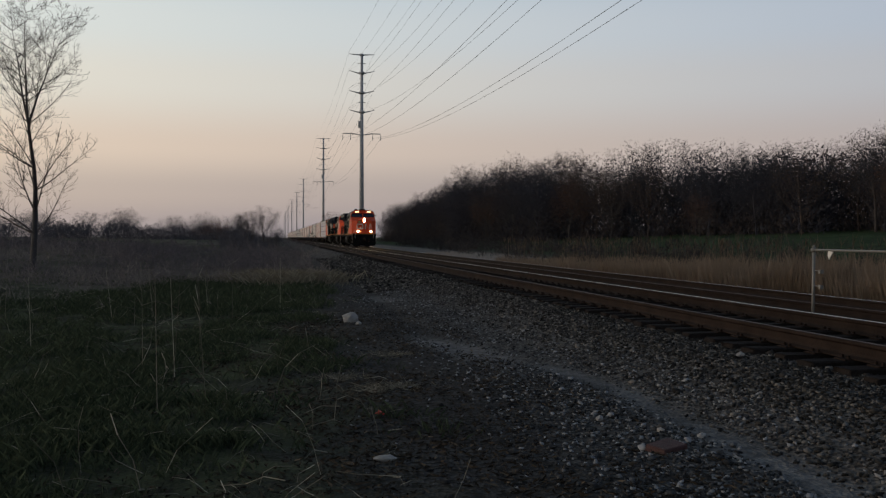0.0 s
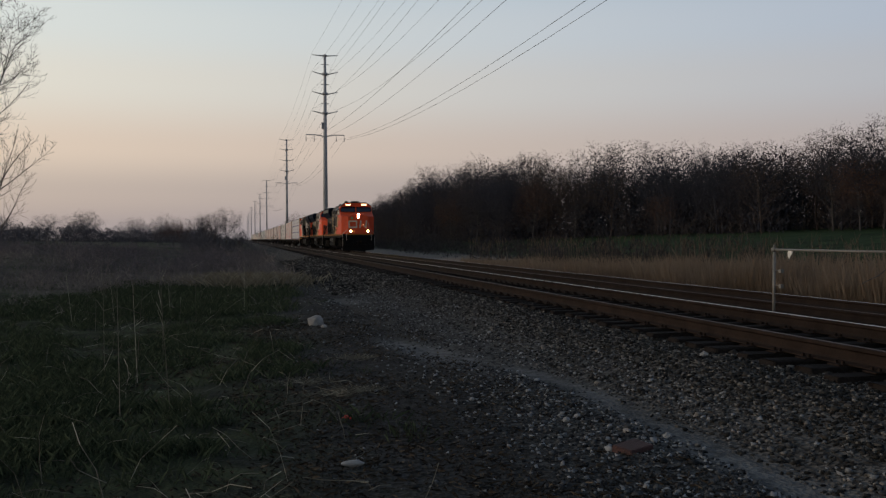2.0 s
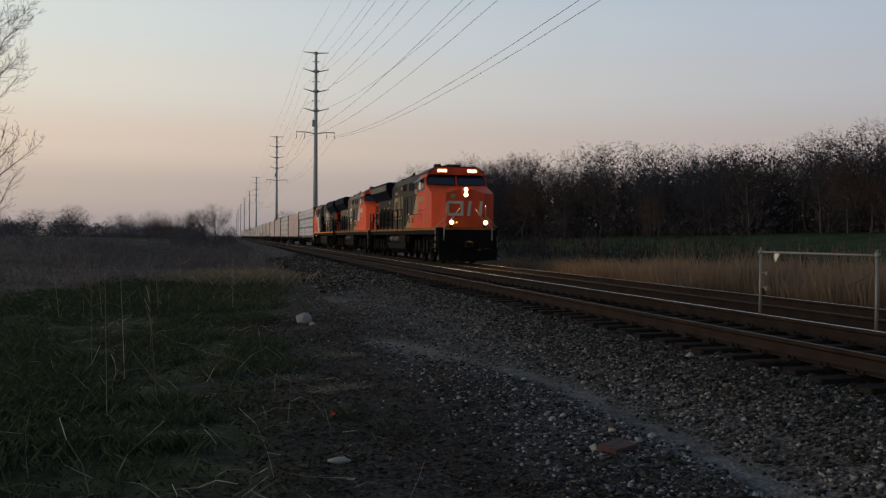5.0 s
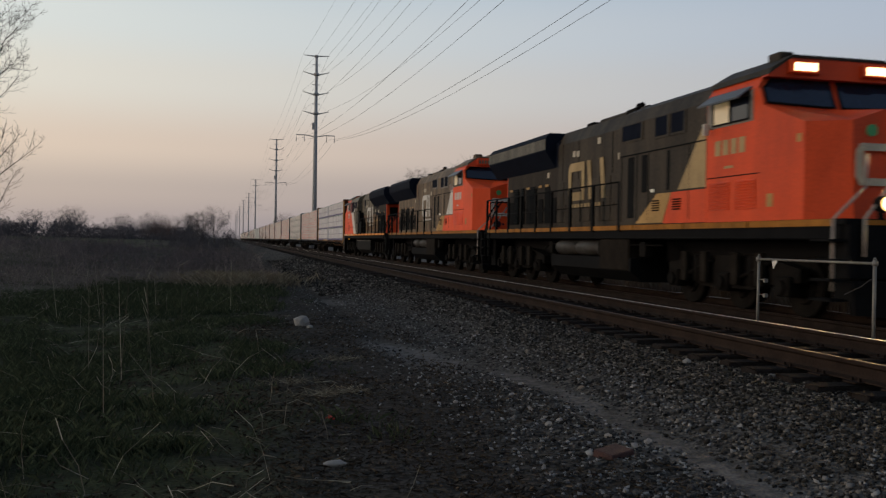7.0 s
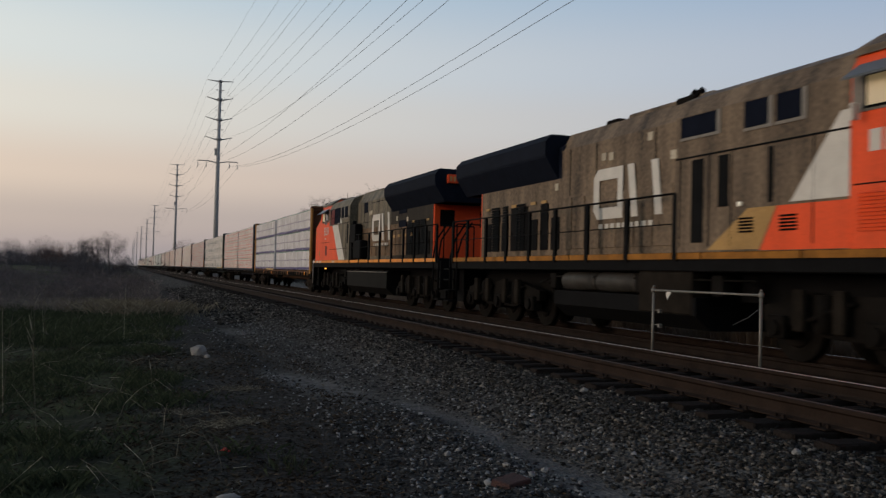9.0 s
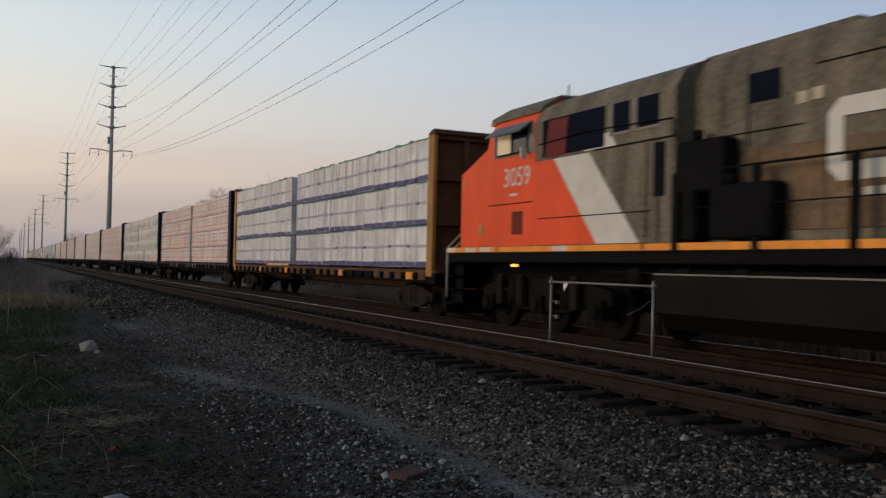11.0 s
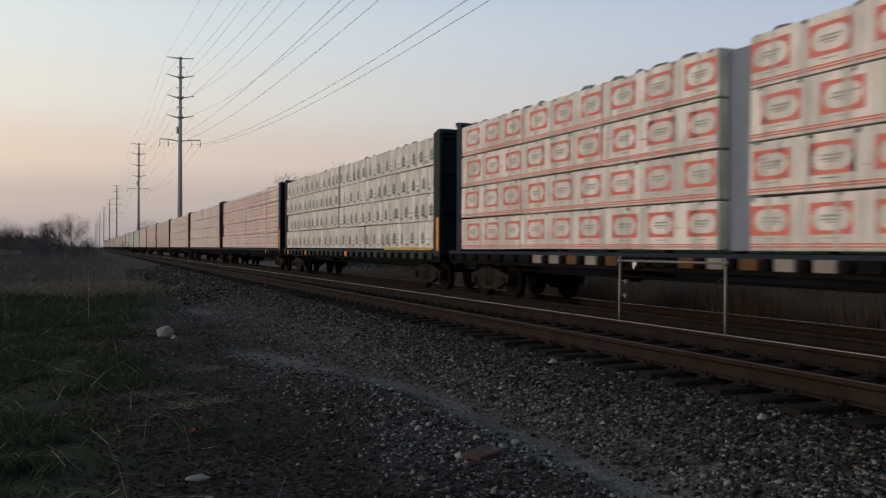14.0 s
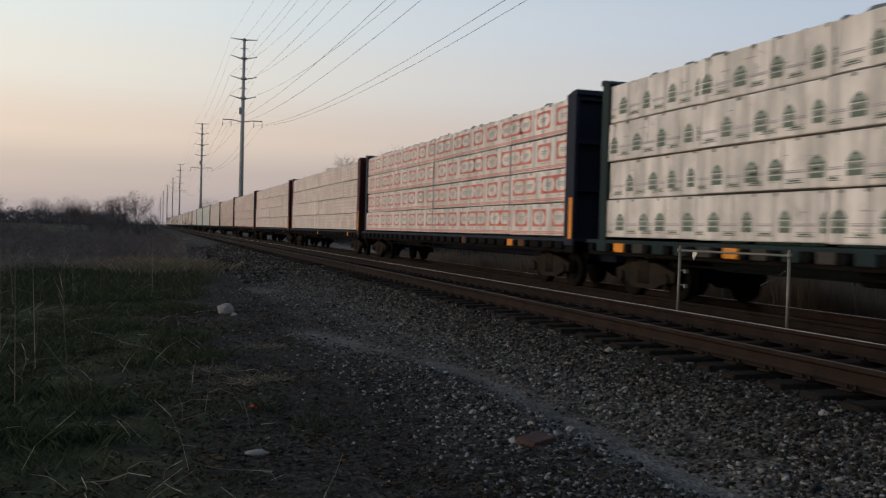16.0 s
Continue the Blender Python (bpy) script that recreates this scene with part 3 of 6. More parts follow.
def bush(rnd, x, y, spread, h, n, w, reach=1.1):
    """A rounded mass of fine upright twigs."""
    rows, z0 = [], ground_z(x, y, False)
    for _ in range(n):
        a, u, k = rnd.uniform(0, 2 * math.pi), rnd.random() ** 0.5, rnd.random()
        wide = spread * u * math.sin(math.pi * (0.25 + 0.65 * k))
        p = Vector((x + wide * math.cos(a), y + wide * math.sin(a), z0 + h * k * (1 - 0.35 * u * u)))
        d = Vector((rnd.gauss(math.cos(a) * 0.5, 0.5), rnd.gauss(math.sin(a) * 0.5, 0.5), rnd.gauss(0.8, 0.4))).normalized()
        q = p + d * min(h * rnd.uniform(0.12, 0.3), reach * rnd.uniform(0.5, 1))
        rows.append((*p, *q, w * rnd.uniform(0.6, 1.3)))
    return rows


def make_trees():
    made = [forest_tree(20 + i, 14.0, 1 + i % 2) for i in range(7)]
    rnd = random.Random(77)
    # outline of the wood: a curved edge that comes nearer further along the line
    edge = [(40, 330), (38, 262), (40, 205), (42, 160), (50, 140), (60, 124), (66, 108), (76, 92), (84, 60), (90, 20)]
    spots = []
    for (xa, ya), (xb, yb) in zip(edge, edge[1:]):
        n = int(math.hypot(xb - xa, yb - ya) / 5.0)
        for i in range(n):
            u = (i + rnd.random()) / n
            for row in range(3):
                x, y = xa + (xb - xa) * u + row * 6.5 + rnd.uniform(-3, 3), ya + (yb - ya) * u + row * 1.5 + rnd.uniform(-2.5, 2.5)
                spots.append((row, x, y))
    heaps = {False: ([], []), True: ([], [])}

    def heap(warm, v, t):
        V, T = heaps[warm]
        T.append(t + sum(len(x) for x in V))
        V.append(v)
    singles = []
    for row, x, y in spots:
        k = rnd.randrange(7)
        far = smooth(200, 330, y)
        s = rnd.uniform(0.80, 1.07) * (1 - 0.30 * far) * (1 + 0.1 * smooth(140, 190, y)) * (0.84 if row == 0 else 1.0) * (1.08 + 0.14 * smooth(112, 132, y))
        warm = noise.noise((x * 0.05, y * 0.05, 4.0)) + rnd.gauss(0, 0.25) > 0.12 + 0.1 * row
        if row == 0 and rnd.random() < 0.55 and len(singles) < 60:
            singles.append((k, x, y, s, rnd.uniform(0, 360), M_FOREST_WARM if warm else M_FOREST))
            continue
        a = rnd.uniform(0, 2 * math.pi)
        rot = np.array([[math.cos(a), -math.sin(a), 0], [math.sin(a), math.cos(a), 0], [0, 0, 1]]) * s
        for v, t in made[k]:
            heap(warm, v @ rot.T + np.array([x, y, ground_z(x, y, False)]), t)
    # a few lower russet crowns stand out before the wood
    for x, y, s, k in ((71, 93, 0.72, 0), (74.5, 90, 0.62, 2), (47, 142, 0.78, 4), (58, 118, 0.5, 6), (39, 168, 0.7, 3)):
        singles.append((k, x, y, s, rnd.uniform(0, 360), M_RUSSET))
    for x, y, s, k in ((75, 94, 1.08, 1), (71, 98, 1.03, 3)):
        singles.append((k, x, y, s, rnd.uniform(0, 360), M_FOREST))
    # scrubby undergrowth along the foot of the wood, and a thicket deep inside that closes the view between the trunks
    under, thick = [], []
    for row, x, y in spots:
        for _ in range(4):
            under += bush(rnd, x + rnd.uniform(-4, 3), y + rnd.uniform(-3, 3), rnd.uniform(1.8, 3.2), rnd.uniform(2.0, 5.5), 80, 0.035)
        if row == 0:
            for _ in range(4):
                thick += bush(rnd, x + rnd.uniform(0, 4), y + rnd.uniform(-3, 3), rnd.uniform(2, 3.5), rnd.uniform(3.5, 7) * (1 - 0.35 * smooth(200, 330, y)), 90, 0.10, 0.9)
        else:
            for _ in range(7):
                thick += bush(rnd, x + rnd.uniform(-2, 7), y + rnd.uniform(-4, 4), rnd.uniform(2.5, 4), rnd.uniform(7.5, 12.3) * (1 - 0.35 * smooth(200, 330, y)), 190, 0.115, 0.85)
    # the wood goes on behind its edge
    for row, x, y in spots:
        if row == 2 and y < 160:
            for _ in range(11):
                thick += bush(rnd, x + rnd.uniform(3, 22), y + rnd.uniform(-4, 8), rnd.uniform(2.5, 4), rnd.uniform(9.0, 13.4), 170, 0.16, 0.9)
    heap(True, *slivers(under))
    heap(False, *slivers(thick))
    for warm, name, m, label in ((False, "woodland", M_FOREST, "dense bare dark woodland on a rise behind the field"), (True, "brown_woodland", M_FOREST_WARM, "browner bare trees and undergrowth mixed into the wood")):
        V, T = heaps[warm]
        tagged(new(name, fast_mesh(name, np.concatenate(V), np.concatenate(T), m)), label, "woodland", kind="stuff")
    protos = {}
    for k, x, y, s, a, m in singles:
        key = (k, m.name)
        if key not in protos:
            e = tagged(empty("tree"), {"forest_twigs": "bare dark tree at the edge of the wood", "brown_twigs": "bare brown tree at the edge of the wood"}.get(m.name, "low russet-brown tree before the wood"), "tree", group="trees at the wood's edge")
            for name, (v, t), mm in (("trunk", made[k][0], M_BARK), ("crown", made[k][1], m)):
                ob = new(name, fast_mesh(name, v, t, mm))
                ob.parent = e
            protos[key] = e
        else:
            e = copy_thing(protos[key], Matrix())
        e.matrix_basis = pose(x, y, ground_z(x, y, False), 0, 0, a)
        e.scale = (s, s, s)
    # lone trees and far hedgerows along the line
    lone = [(17.9, 292, 0.86, 1), (-3.4, 128, 0.43, 2), (-5.4, 131, 0.36, 3), (-7.4, 126, 0.33, 5), (-1.5, 122, 0.47, 6), (-9.4, 137, 0.32, 1), (-11.5, 140, 0.27, 0), (0.1, 118, 0.24, 4), (24, 420, 0.9, 0), (30, 380, 0.7, 2)]
    for x, y, s, k in lone:
        e = copy_thing(protos[sorted(protos)[k % len(protos)]], Matrix())
        tagged(e, "small bare tree standing alone beside the railway", "tree", group="lone bare trees")
        e.matrix_basis = pose(x, y, ground_z(x, y, False), 0, 0, rnd.uniform(0, 360))
        e.scale = (s, s, s)
    V, T, base = [], [], 0
    for i in range(22):
        x = -150 + 142 * (i + rnd.random()) / 22
        y = 255 + rnd.uniform(-25, 30)
        s = rnd.uniform(0.47, 0.63) * (1 + 0.35 * noise.noise((x * 0.045, 0, 1)))
        k = rnd.randrange(7)
        for v, t in made[k]:
            V.append(v * s * np.array([1.7, 1.7, 1]) + np.array([x, y, ground_z(x, y, False)]))
            T.append(t + base)
            base += len(v)
    rows = []
    for i in range(430):
        x = rnd.uniform(-150, -6)
        rows += bush(rnd, x, 250 + rnd.uniform(-25, 25), rnd.uniform(2.2, 4.2), rnd.uniform(2.8, 4.7) * (1 + 0.4 * noise.noise((x * 0.06, 0, 7))), 170, 0.07, 0.7)
    for i in range(90):
        rows += bush(rnd, rnd.gauss(-3.5, 2.8), 126 + rnd.gauss(0, 4), rnd.uniform(0.7, 1.3), rnd.uniform(1.2, 2.9), 80, 0.028)
    v, t = slivers(rows)
    V.append(v)
    T.append(t + base)
    tagged(new("hedgerow", fast_mesh("hedgerow", np.concatenate(V), np.concatenate(T), M_HEDGE_HAZED)), "distant bare trees and hedges along the field's far side", "hedgerow", kind="stuff")


def make_field_tree():
    """A slender bare tree: one stem that parts into a few rising leaders, long limbs that sweep out and curl up."""
    rnd = random.Random(22)
    stem, limbs = [], []

    def sweep(rows, p, d, length, r, n, curl, wild, leaf):
        pts = [p]
        for i in range(n):
            d = (d + Vector((rnd.gauss(0, wild), rnd.gauss(0, wild), curl + rnd.gauss(0, wild * 0.6)))).normalized()
            q = p + d * length / n
            rows.append((*p, *q, max(r * (1 - i / n), 0.0045), max(r * (1 - (i + 1) / n), 0.003)))
            if leaf and i >= (1 if leaf > 1 else 0):
                for _ in range(2 if leaf > 1 else 1 + (rnd.random() < 0.35)):
                    side = Vector((rnd.gauss(0, 1), rnd.gauss(0, 1), rnd.gauss(0.15, 0.5)))
                    side = (side - d * side.dot(d)).normalized()
                    sweep(limbs, p.lerp(q, rnd.random()), (d * 0.8 + side * 0.8).normalized(), length * rnd.uniform(0.22, 0.42) * (1.15 - 0.6 * i / n), max(r * 0.42 * (1 - i / n), 0.005), 4 if leaf > 1 else 3, 0.07, wild * 1.3, leaf - 1)
            p = q
            pts.append(q)
        return pts
    trunk = sweep(stem, Vector((0, 0, -0.2)), Vector((0.02, 0, 1)), 8.9, 0.115, 12, 0.02, 0.035, 0)
    fork = trunk[7]
    for a, lean in ((0.3, 0.24), (2.9, 0.2)):
        trunk += sweep(stem, fork, Vector((math.cos(a) * lean, math.sin(a) * lean, 1)).normalized(), 3.4, 0.045, 7, 0.05, 0.05, 0)[2:]
    for k, p in enumerate(trunk[1:]):
        if p.z < 0.9:
            continue
        low = 1 - min(1, p.z / 9.2)
        for _ in range(3 if p.z < 6.2 else 2):
            a = rnd.uniform(0, 2 * math.pi)
            d = Vector((math.cos(a), math.sin(a), rnd.uniform(0.45, 0.9))).normalized()
            sweep(limbs, p, d, rnd.uniform(2.4, 3.7) * (0.42 + 0.72 * low), 0.011 + 0.026 * low, 7, 0.035, 0.07, 2)
    e = tagged(empty("tree", pose(-8.1, 32.6, ground_z(-8.1, 32.6, False))), "tall slender bare tree standing in the brush", "tree")
    for name, s, sides, m in (("trunk", stem, 7, M_BARK), ("crown", limbs, 3, M_TWIG)):
        v, t = cones(s, sides)
        ob = new(name, fast_mesh(name, v, t, m))
        ob.parent = e


def scatter_blades(n, place, hgt, width, lean, rnd):
    """Thin upright blades, two triangles each, bent at the middle."""
    V, T = np.empty((n * 4, 3)), np.empty((n * 2, 3), int)
    for i in range(n):
        x, y, z = place(rnd)
        h, a = hgt(rnd), rnd.uniform(0, 2 * math.pi)
        w = width * rnd.uniform(0.6, 1.4)
        cx, cy = math.cos(a) * w, math.sin(a) * w
        lx, ly = rnd.gauss(0, lean) * h, rnd.gauss(0, lean) * h
        V[4 * i:4 * i + 4] = ((x - cx, y - cy, z - 0.02), (x + cx, y + cy, z - 0.02), (x + lx * 0.4 + cx * 0.7, y + ly * 0.4 + cy * 0.7, z + h * 0.55), (x + lx, y + ly, z + h))
        T[2 * i:2 * i + 2] = ((4 * i, 4 * i + 1, 4 * i + 2), (4 * i, 4 * i + 2, 4 * i + 3))
    return V, T


def make_grass():
    rnd = random.Random(31)

    def near(r):
        while True:
            y = 3.2 + 20 * r.random() ** 1.7 if r.random() < 0.86 else r.uniform(-6, 3.2)
            x = grass_edge(y) + 1.0 + 0.6 * noise.noise((y * 0.5, 1.0, 9.0)) - abs(r.gauss(0, 1)) * (1.1 + y * 0.42)
            thin = smooth(-1.2, 0.9, x - grass_edge(y))
            if noise.noise((x * 0.8, y * 0.6, 3.0)) + 0.5 * noise.noise((x * 2.6, y * 2.2, 1.0)) + r.gauss(0.03, 0.18) - 0.75 * thin > 0 and x > -22:
                return x, y, ground_z(x, y)
    v, t = scatter_blades(85000, near, lambda r: r.uniform(0.03, 0.13), 0.0032, 0.6, rnd)
    tagged(new("grass", fast_mesh("grass", v, t, M_GRASS)), "short dark green grass on the verge", "grass", kind="stuff")

    def lawn(r):
        y = r.uniform(19, 33)
        x = grass_edge(y) + 0.45 + 0.7 * noise.noise((y * 0.45, 2.0, 5.0)) - 5.6 * r.random() ** 0.75
        return x, y, ground_z(x, y)
    v, t = scatter_blades(20000, lawn, lambda r: r.uniform(0.06, 0.2), 0.007, 0.5, rnd)
    tagged(new("lawn_grass", fast_mesh("lawn_grass", v, t, M_GRASS)), "brighter green grass beyond the bare verge", "grass", kind="stuff")

    def patch(r):
        x, y = r.gauss(0.3, 0.9), 32.8 + r.gauss(0, 1.6)
        return x, y, ground_z(x, y)
    v, t = scatter_blades(5200, patch, lambda r: r.uniform(0.08, 0.42), 0.006, 0.7, rnd)
    tagged(new("bleached_grass", fast_mesh("bleached_grass", v, t, M_PALEGRASS)), "clump of tall bleached dry grass on the verge", "grass", kind="stuff")

    def reeds(r):
        y = 4 + 56 * r.random() ** 1.5
        x = 14.6 + r.random() ** 1.4 * 8 + 0.7 * noise.noise((y * 0.2, 0, 5.0))
        return x, y, ground_z(x, y)
    v, t = scatter_blades(115000, reeds, lambda r: max(0.25, r.gauss(0.98, 0.3)), 0.0022, 0.1, rnd)
    # uneven stands: thinner and lower in patches and towards the far end
    for i in range(0, len(v), 4):
        x, y, z = v[i]
        k = 0.78 + 0.42 * noise.noise((x * 0.45, y * 0.35, 3.0)) + 0.22 * noise.noise((x * 1.6, y * 1.3, 8.0))
        v[i:i + 4, 2] = z + (v[i:i + 4, 2] - z) * max(0.2, k * (1 - 0.45 * smooth(26, 52, y)))
    tagged(new("reeds", fast_mesh("reeds", v, t, M_REED)), "tall dry tan reeds beside the far track", "reeds", kind="stuff")
    segs = []
    for i in range(1500):
        x, y, z = reeds(rnd)
        if noise.noise((x * 0.5, y * 0.3, 6)) < 0.05:
            continue
        h = rnd.uniform(1.2, 1.8)
        lx, ly = rnd.gauss(0, 0.09), rnd.gauss(0, 0.09)
        segs.append((x, y, z, x + lx, y + ly, z + h, 0.0045, 0.003))
        for k in range(3):
            segs.append((x + lx, y + ly, z + h - 0.05, x + lx * 1.3 + rnd.gauss(0, 0.06), y + ly * 1.3 + rnd.gauss(0, 0.06), z + h + rnd.uniform(0.12, 0.3), 0.009, 0.003))
    v, t = cones(segs)
    tagged(new("reed_plumes", fast_mesh("reed_plumes", v, t, M_REED)), "taller plumed reed stems among the reeds", "reeds", kind="stuff")


def make_scrub():
    """Dark leafless bushes along the far side of the line, beyond and among the reeds."""
    rnd = random.Random(91)
    rows = []
    for i in range(210):
        y = 40 + 150 * rnd.random() ** 1.3
        x = 16.5 + 12 * rnd.random() + (y - 40) * 0.05
        rows += bush(rnd, x, y, rnd.uniform(0.8, 1.8), rnd.uniform(0.8, 2.1), 100, 0.014 + y * 0.00025)
    for i in range(70):
        x, y = rnd.uniform(18, 26), rnd.uniform(18, 44)
        rows += bush(rnd, x, y, rnd.uniform(0.4, 0.9), rnd.uniform(0.9, 1.9), 70, 0.010)
    v, t = slivers(rows)
    tagged(new("scrub", fast_mesh("scrub", v, t, M_SCRUB)), "dark leafless bushes beside the far track", "bushes", kind="stuff")


make_scrub()


def make_brush():
    """Matted weeds and low hummocks over the rough field: paler in front, a shaded copy of the brush behind."""
    rnd = random.Random(47)
    low, dark = [], []
    for i in range(56000):
        y = 19 + 70 * rnd.random() ** 1.35
        x = grass_edge(min(y, 30)) + 0.4 - (4 + y * 0.62) * rnd.random() ** 1.1
        clump = noise.noise((x * 0.3, y * 0.22, 2.0)) + 0.5 * noise.noise((x * 0.9, y * 0.7, 6.0))
        front = 23 + 3.0 * noise.noise((x * 0.3, 0, 8)) + min(0, x + 4) * 0.7
        if y < front and rnd.random() < 0.93 or clump + rnd.gauss(0.15, 0.3) < 0:
            continue
        if x > -3.2 and y < 31.5 + x and rnd.random() < 0.97:
            continue
        h = max(0.08, rnd.uniform(0.15, 0.5) * (0.8 + 1.1 * clump)) * (0.7 + 0.5 * smooth(25, 50, y))
        p = Vector((x, y, ground_z(x, y, False) + h * rnd.random() * 0.5))
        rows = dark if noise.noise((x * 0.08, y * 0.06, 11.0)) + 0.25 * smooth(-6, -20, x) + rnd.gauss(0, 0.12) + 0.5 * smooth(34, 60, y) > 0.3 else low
        for k in range(3):
            q = p + Vector((rnd.gauss(0, 0.55), rnd.gauss(0, 0.55), abs(rnd.gauss(0.5, 0.4)))) * h
            rows.append((*p, *q, (0.0032 + y * 0.00012) * rnd.uniform(0.6, 1.3)))
            p = p.lerp(q, rnd.random())
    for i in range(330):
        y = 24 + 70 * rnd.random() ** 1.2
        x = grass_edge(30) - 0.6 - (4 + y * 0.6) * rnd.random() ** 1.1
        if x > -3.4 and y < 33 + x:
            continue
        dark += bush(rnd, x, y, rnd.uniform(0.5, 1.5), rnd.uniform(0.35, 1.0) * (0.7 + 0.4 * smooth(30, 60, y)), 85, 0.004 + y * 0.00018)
    for name, rows, m, label in (("brush", low, M_BRUSH, "low tangled leafless tan weeds matted over the field"), ("briars", dark, M_BRUSH_SHADED, "low hummocks of bare brush over the field, coloured darker for shade")):
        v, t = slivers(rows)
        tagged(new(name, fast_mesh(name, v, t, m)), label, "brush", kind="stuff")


def make_stalks():
    """Broken dry stems lying and standing in the grass."""
    rnd = random.Random(63)
    segs = []
    for i in range(460):
        y = 4.6 + 18 * rnd.random() ** 1.5
        x = grass_edge(y) + 0.7 - abs(rnd.gauss(0, 1)) * (0.8 + 0.3 * y)
        z = ground_z(x, y)
        L = rnd.uniform(0.15, 0.65)
        a = rnd.uniform(0, 2 * math.pi)
        tilt = rnd.choice((0.05, 0.1, 0.15, 0.25, 0.5, 1.0)) * rnd.uniform(0.6, 1.2)
        p = Vector((x, y, z + 0.02))
        r = rnd.uniform(0.0014, 0.0036)
        for k in range(3):
            q = p + Vector((math.cos(a) * math.cos(tilt), math.sin(a) * math.cos(tilt), math.sin(tilt))) * L / 3
            segs.append((*p, *q, r, r * 0.85))
            a, tilt, p = a + rnd.gauss(0, 0.35), tilt + rnd.gauss(-0.1, 0.3), q
            if p.z < z:
                break
    for i in range(22):
        y = rnd.uniform(6, 22)
        x = grass_edge(y) - rnd.uniform(0.3, 6)
        z = ground_z(x, y)
        h = rnd.uniform(0.5, 1.25)
        p = Vector((x, y, z))
        q = p + Vector((rnd.gauss(0, 0.06), rnd.gauss(0, 0.06), h))
        segs.append((*p, *q, 0.0034, 0.0018))
        for k in range(4):
            s = p.lerp(q, rnd.uniform(0.5, 1))
            segs.append((*s, *(s + Vector((rnd.gauss(0, 0.1), rnd.gauss(0, 0.1), rnd.uniform(0.03, 0.16)))), 0.003, 0.002))
    v, t = cones(segs, 4)
    tagged(new("dry_stalks", fast_mesh("dry_stalks", v, t, M_STRAW)), "pale broken dry stalks lying in the grass", "dry stalks", kind="stuff")


def make_stones():
    rnd = np.random.RandomState(9)
    chunk = np.array([(x, y, z) for z in (-1, 1) for y in (-1, 1) for x in (-1, 1)]) * 0.72
    tri = np.array([(0, 2, 1), (1, 2, 3), (4, 5, 6), (5, 7, 6), (0, 1, 4), (1, 5, 4), (2, 6, 3), (3, 6, 7), (0, 4, 2), (2, 4, 6), (1, 3, 5), (3, 7, 5)])

    def lay(name, material, label, n, xf, yf, smin, smax, keep=None):
        V, T, made = [], [], 0
        while made < n:
            y = yf()
            x = xf(y)
            if keep and not keep(x, y):
                continue
            s = rnd.uniform(smin, smax) * (1 if rnd.rand() > 0.04 else 1.7)
            d = (chunk * (1 + rnd.uniform(-0.35, 0.3, (8, 1))) + rnd.uniform(-0.25, 0.25, (8, 3))) * np.array([rnd.uniform(0.65, 1.4), rnd.uniform(0.65, 1.2), rnd.uniform(0.4, 0.85)]) * s
            tip = rnd.uniform(-0.7, 0.7)
            c, q = math.cos(tip), math.sin(tip)
            d = d @ np.array([[1, 0, 0], [0, c, -q], [0, q, c]])
            a = rnd.uniform(0, 2 * math.pi)
            c, q = math.cos(a), math.sin(a)
            d = d @ np.array([[c, -q, 0], [q, c, 0], [0, 0, 1]])
            V.append(d + np.array([x, y, ground_z(x, y) + s * rnd.uniform(0.05, 0.45)]))
            T.append(tri + 8 * made)
            made += 1
        tagged(new(name, fast_mesh(name, np.concatenate(V), np.concatenate(T), material)), label, "gravel", kind="stuff")

    def deep():
        return 3.2 + 26 * rnd.rand() ** 1.7 if rnd.rand() < 0.88 else rnd.uniform(-6, 3.2)
    lay("ballast_stones", M_STONE, "loose grey-brown ballast stones heaped along the track", 30000, lambda y: rnd.uniform(3.5, 5.45), deep, 0.008, 0.0205,
        lambda x, y: x > 4.05 + 0.3 * noise.noise((x, y * 0.5, 0)) or rnd.rand() < 0.22)
    # a low bank of coarser grey stones lies along the near side of the footpath
    lay("verge_pebbles", M_PEBBLE, "heaped grey stones and pale pebbles beside the footpath", 15500, lambda y: rnd.uniform(0.4, 4.3), deep, 0.0075, 0.0195,
        lambda x, y: abs(x - trail_x(y)) > 0.2 * rnd.rand() ** 0.4 and (noise.noise((x * 0.9, y * 0.7, 6)) + rnd.normal(0.1, 0.25) > 0 if x > 3.4 else rnd.rand() < 0.04 + smooth(1.5, 2.6, x + 0.3 * noise.noise((x, y, 3))) * (1 - 0.5 * smooth(8.5, 11.5, y))))
    lay("track_stones", M_STONE_DARK, "ballast stones between the rails", 5500, lambda y: rnd.uniform(5.2, 9.3), lambda: 4 + 20 * rnd.rand() ** 1.5, 0.016, 0.032)
    lay("distant_ballast", M_STONE, "ballast stones along the track further down the line", 5500, lambda y: rnd.uniform(2.6, 5.4), lambda: 26 + 40 * rnd.rand() ** 1.5, 0.022, 0.045)


def lump(name, size, seed, material, m, label, category, detail=2, rough=0.25):
    bm = bmesh.new()
    bmesh.ops.create_icosphere(bm, subdivisions=detail, radius=1)
    for v in bm.verts:
        k = 1 + rough * noise.noise(v.co * 1.6 + Vector((seed, 0, 0)))
        v.co = Vector((v.co.x * size[0], v.co.y * size[1], v.co.z * size[2])) * k
    ob = part(name, bm, material)
    ob.matrix_basis = m
    return tagged(ob, label, category)


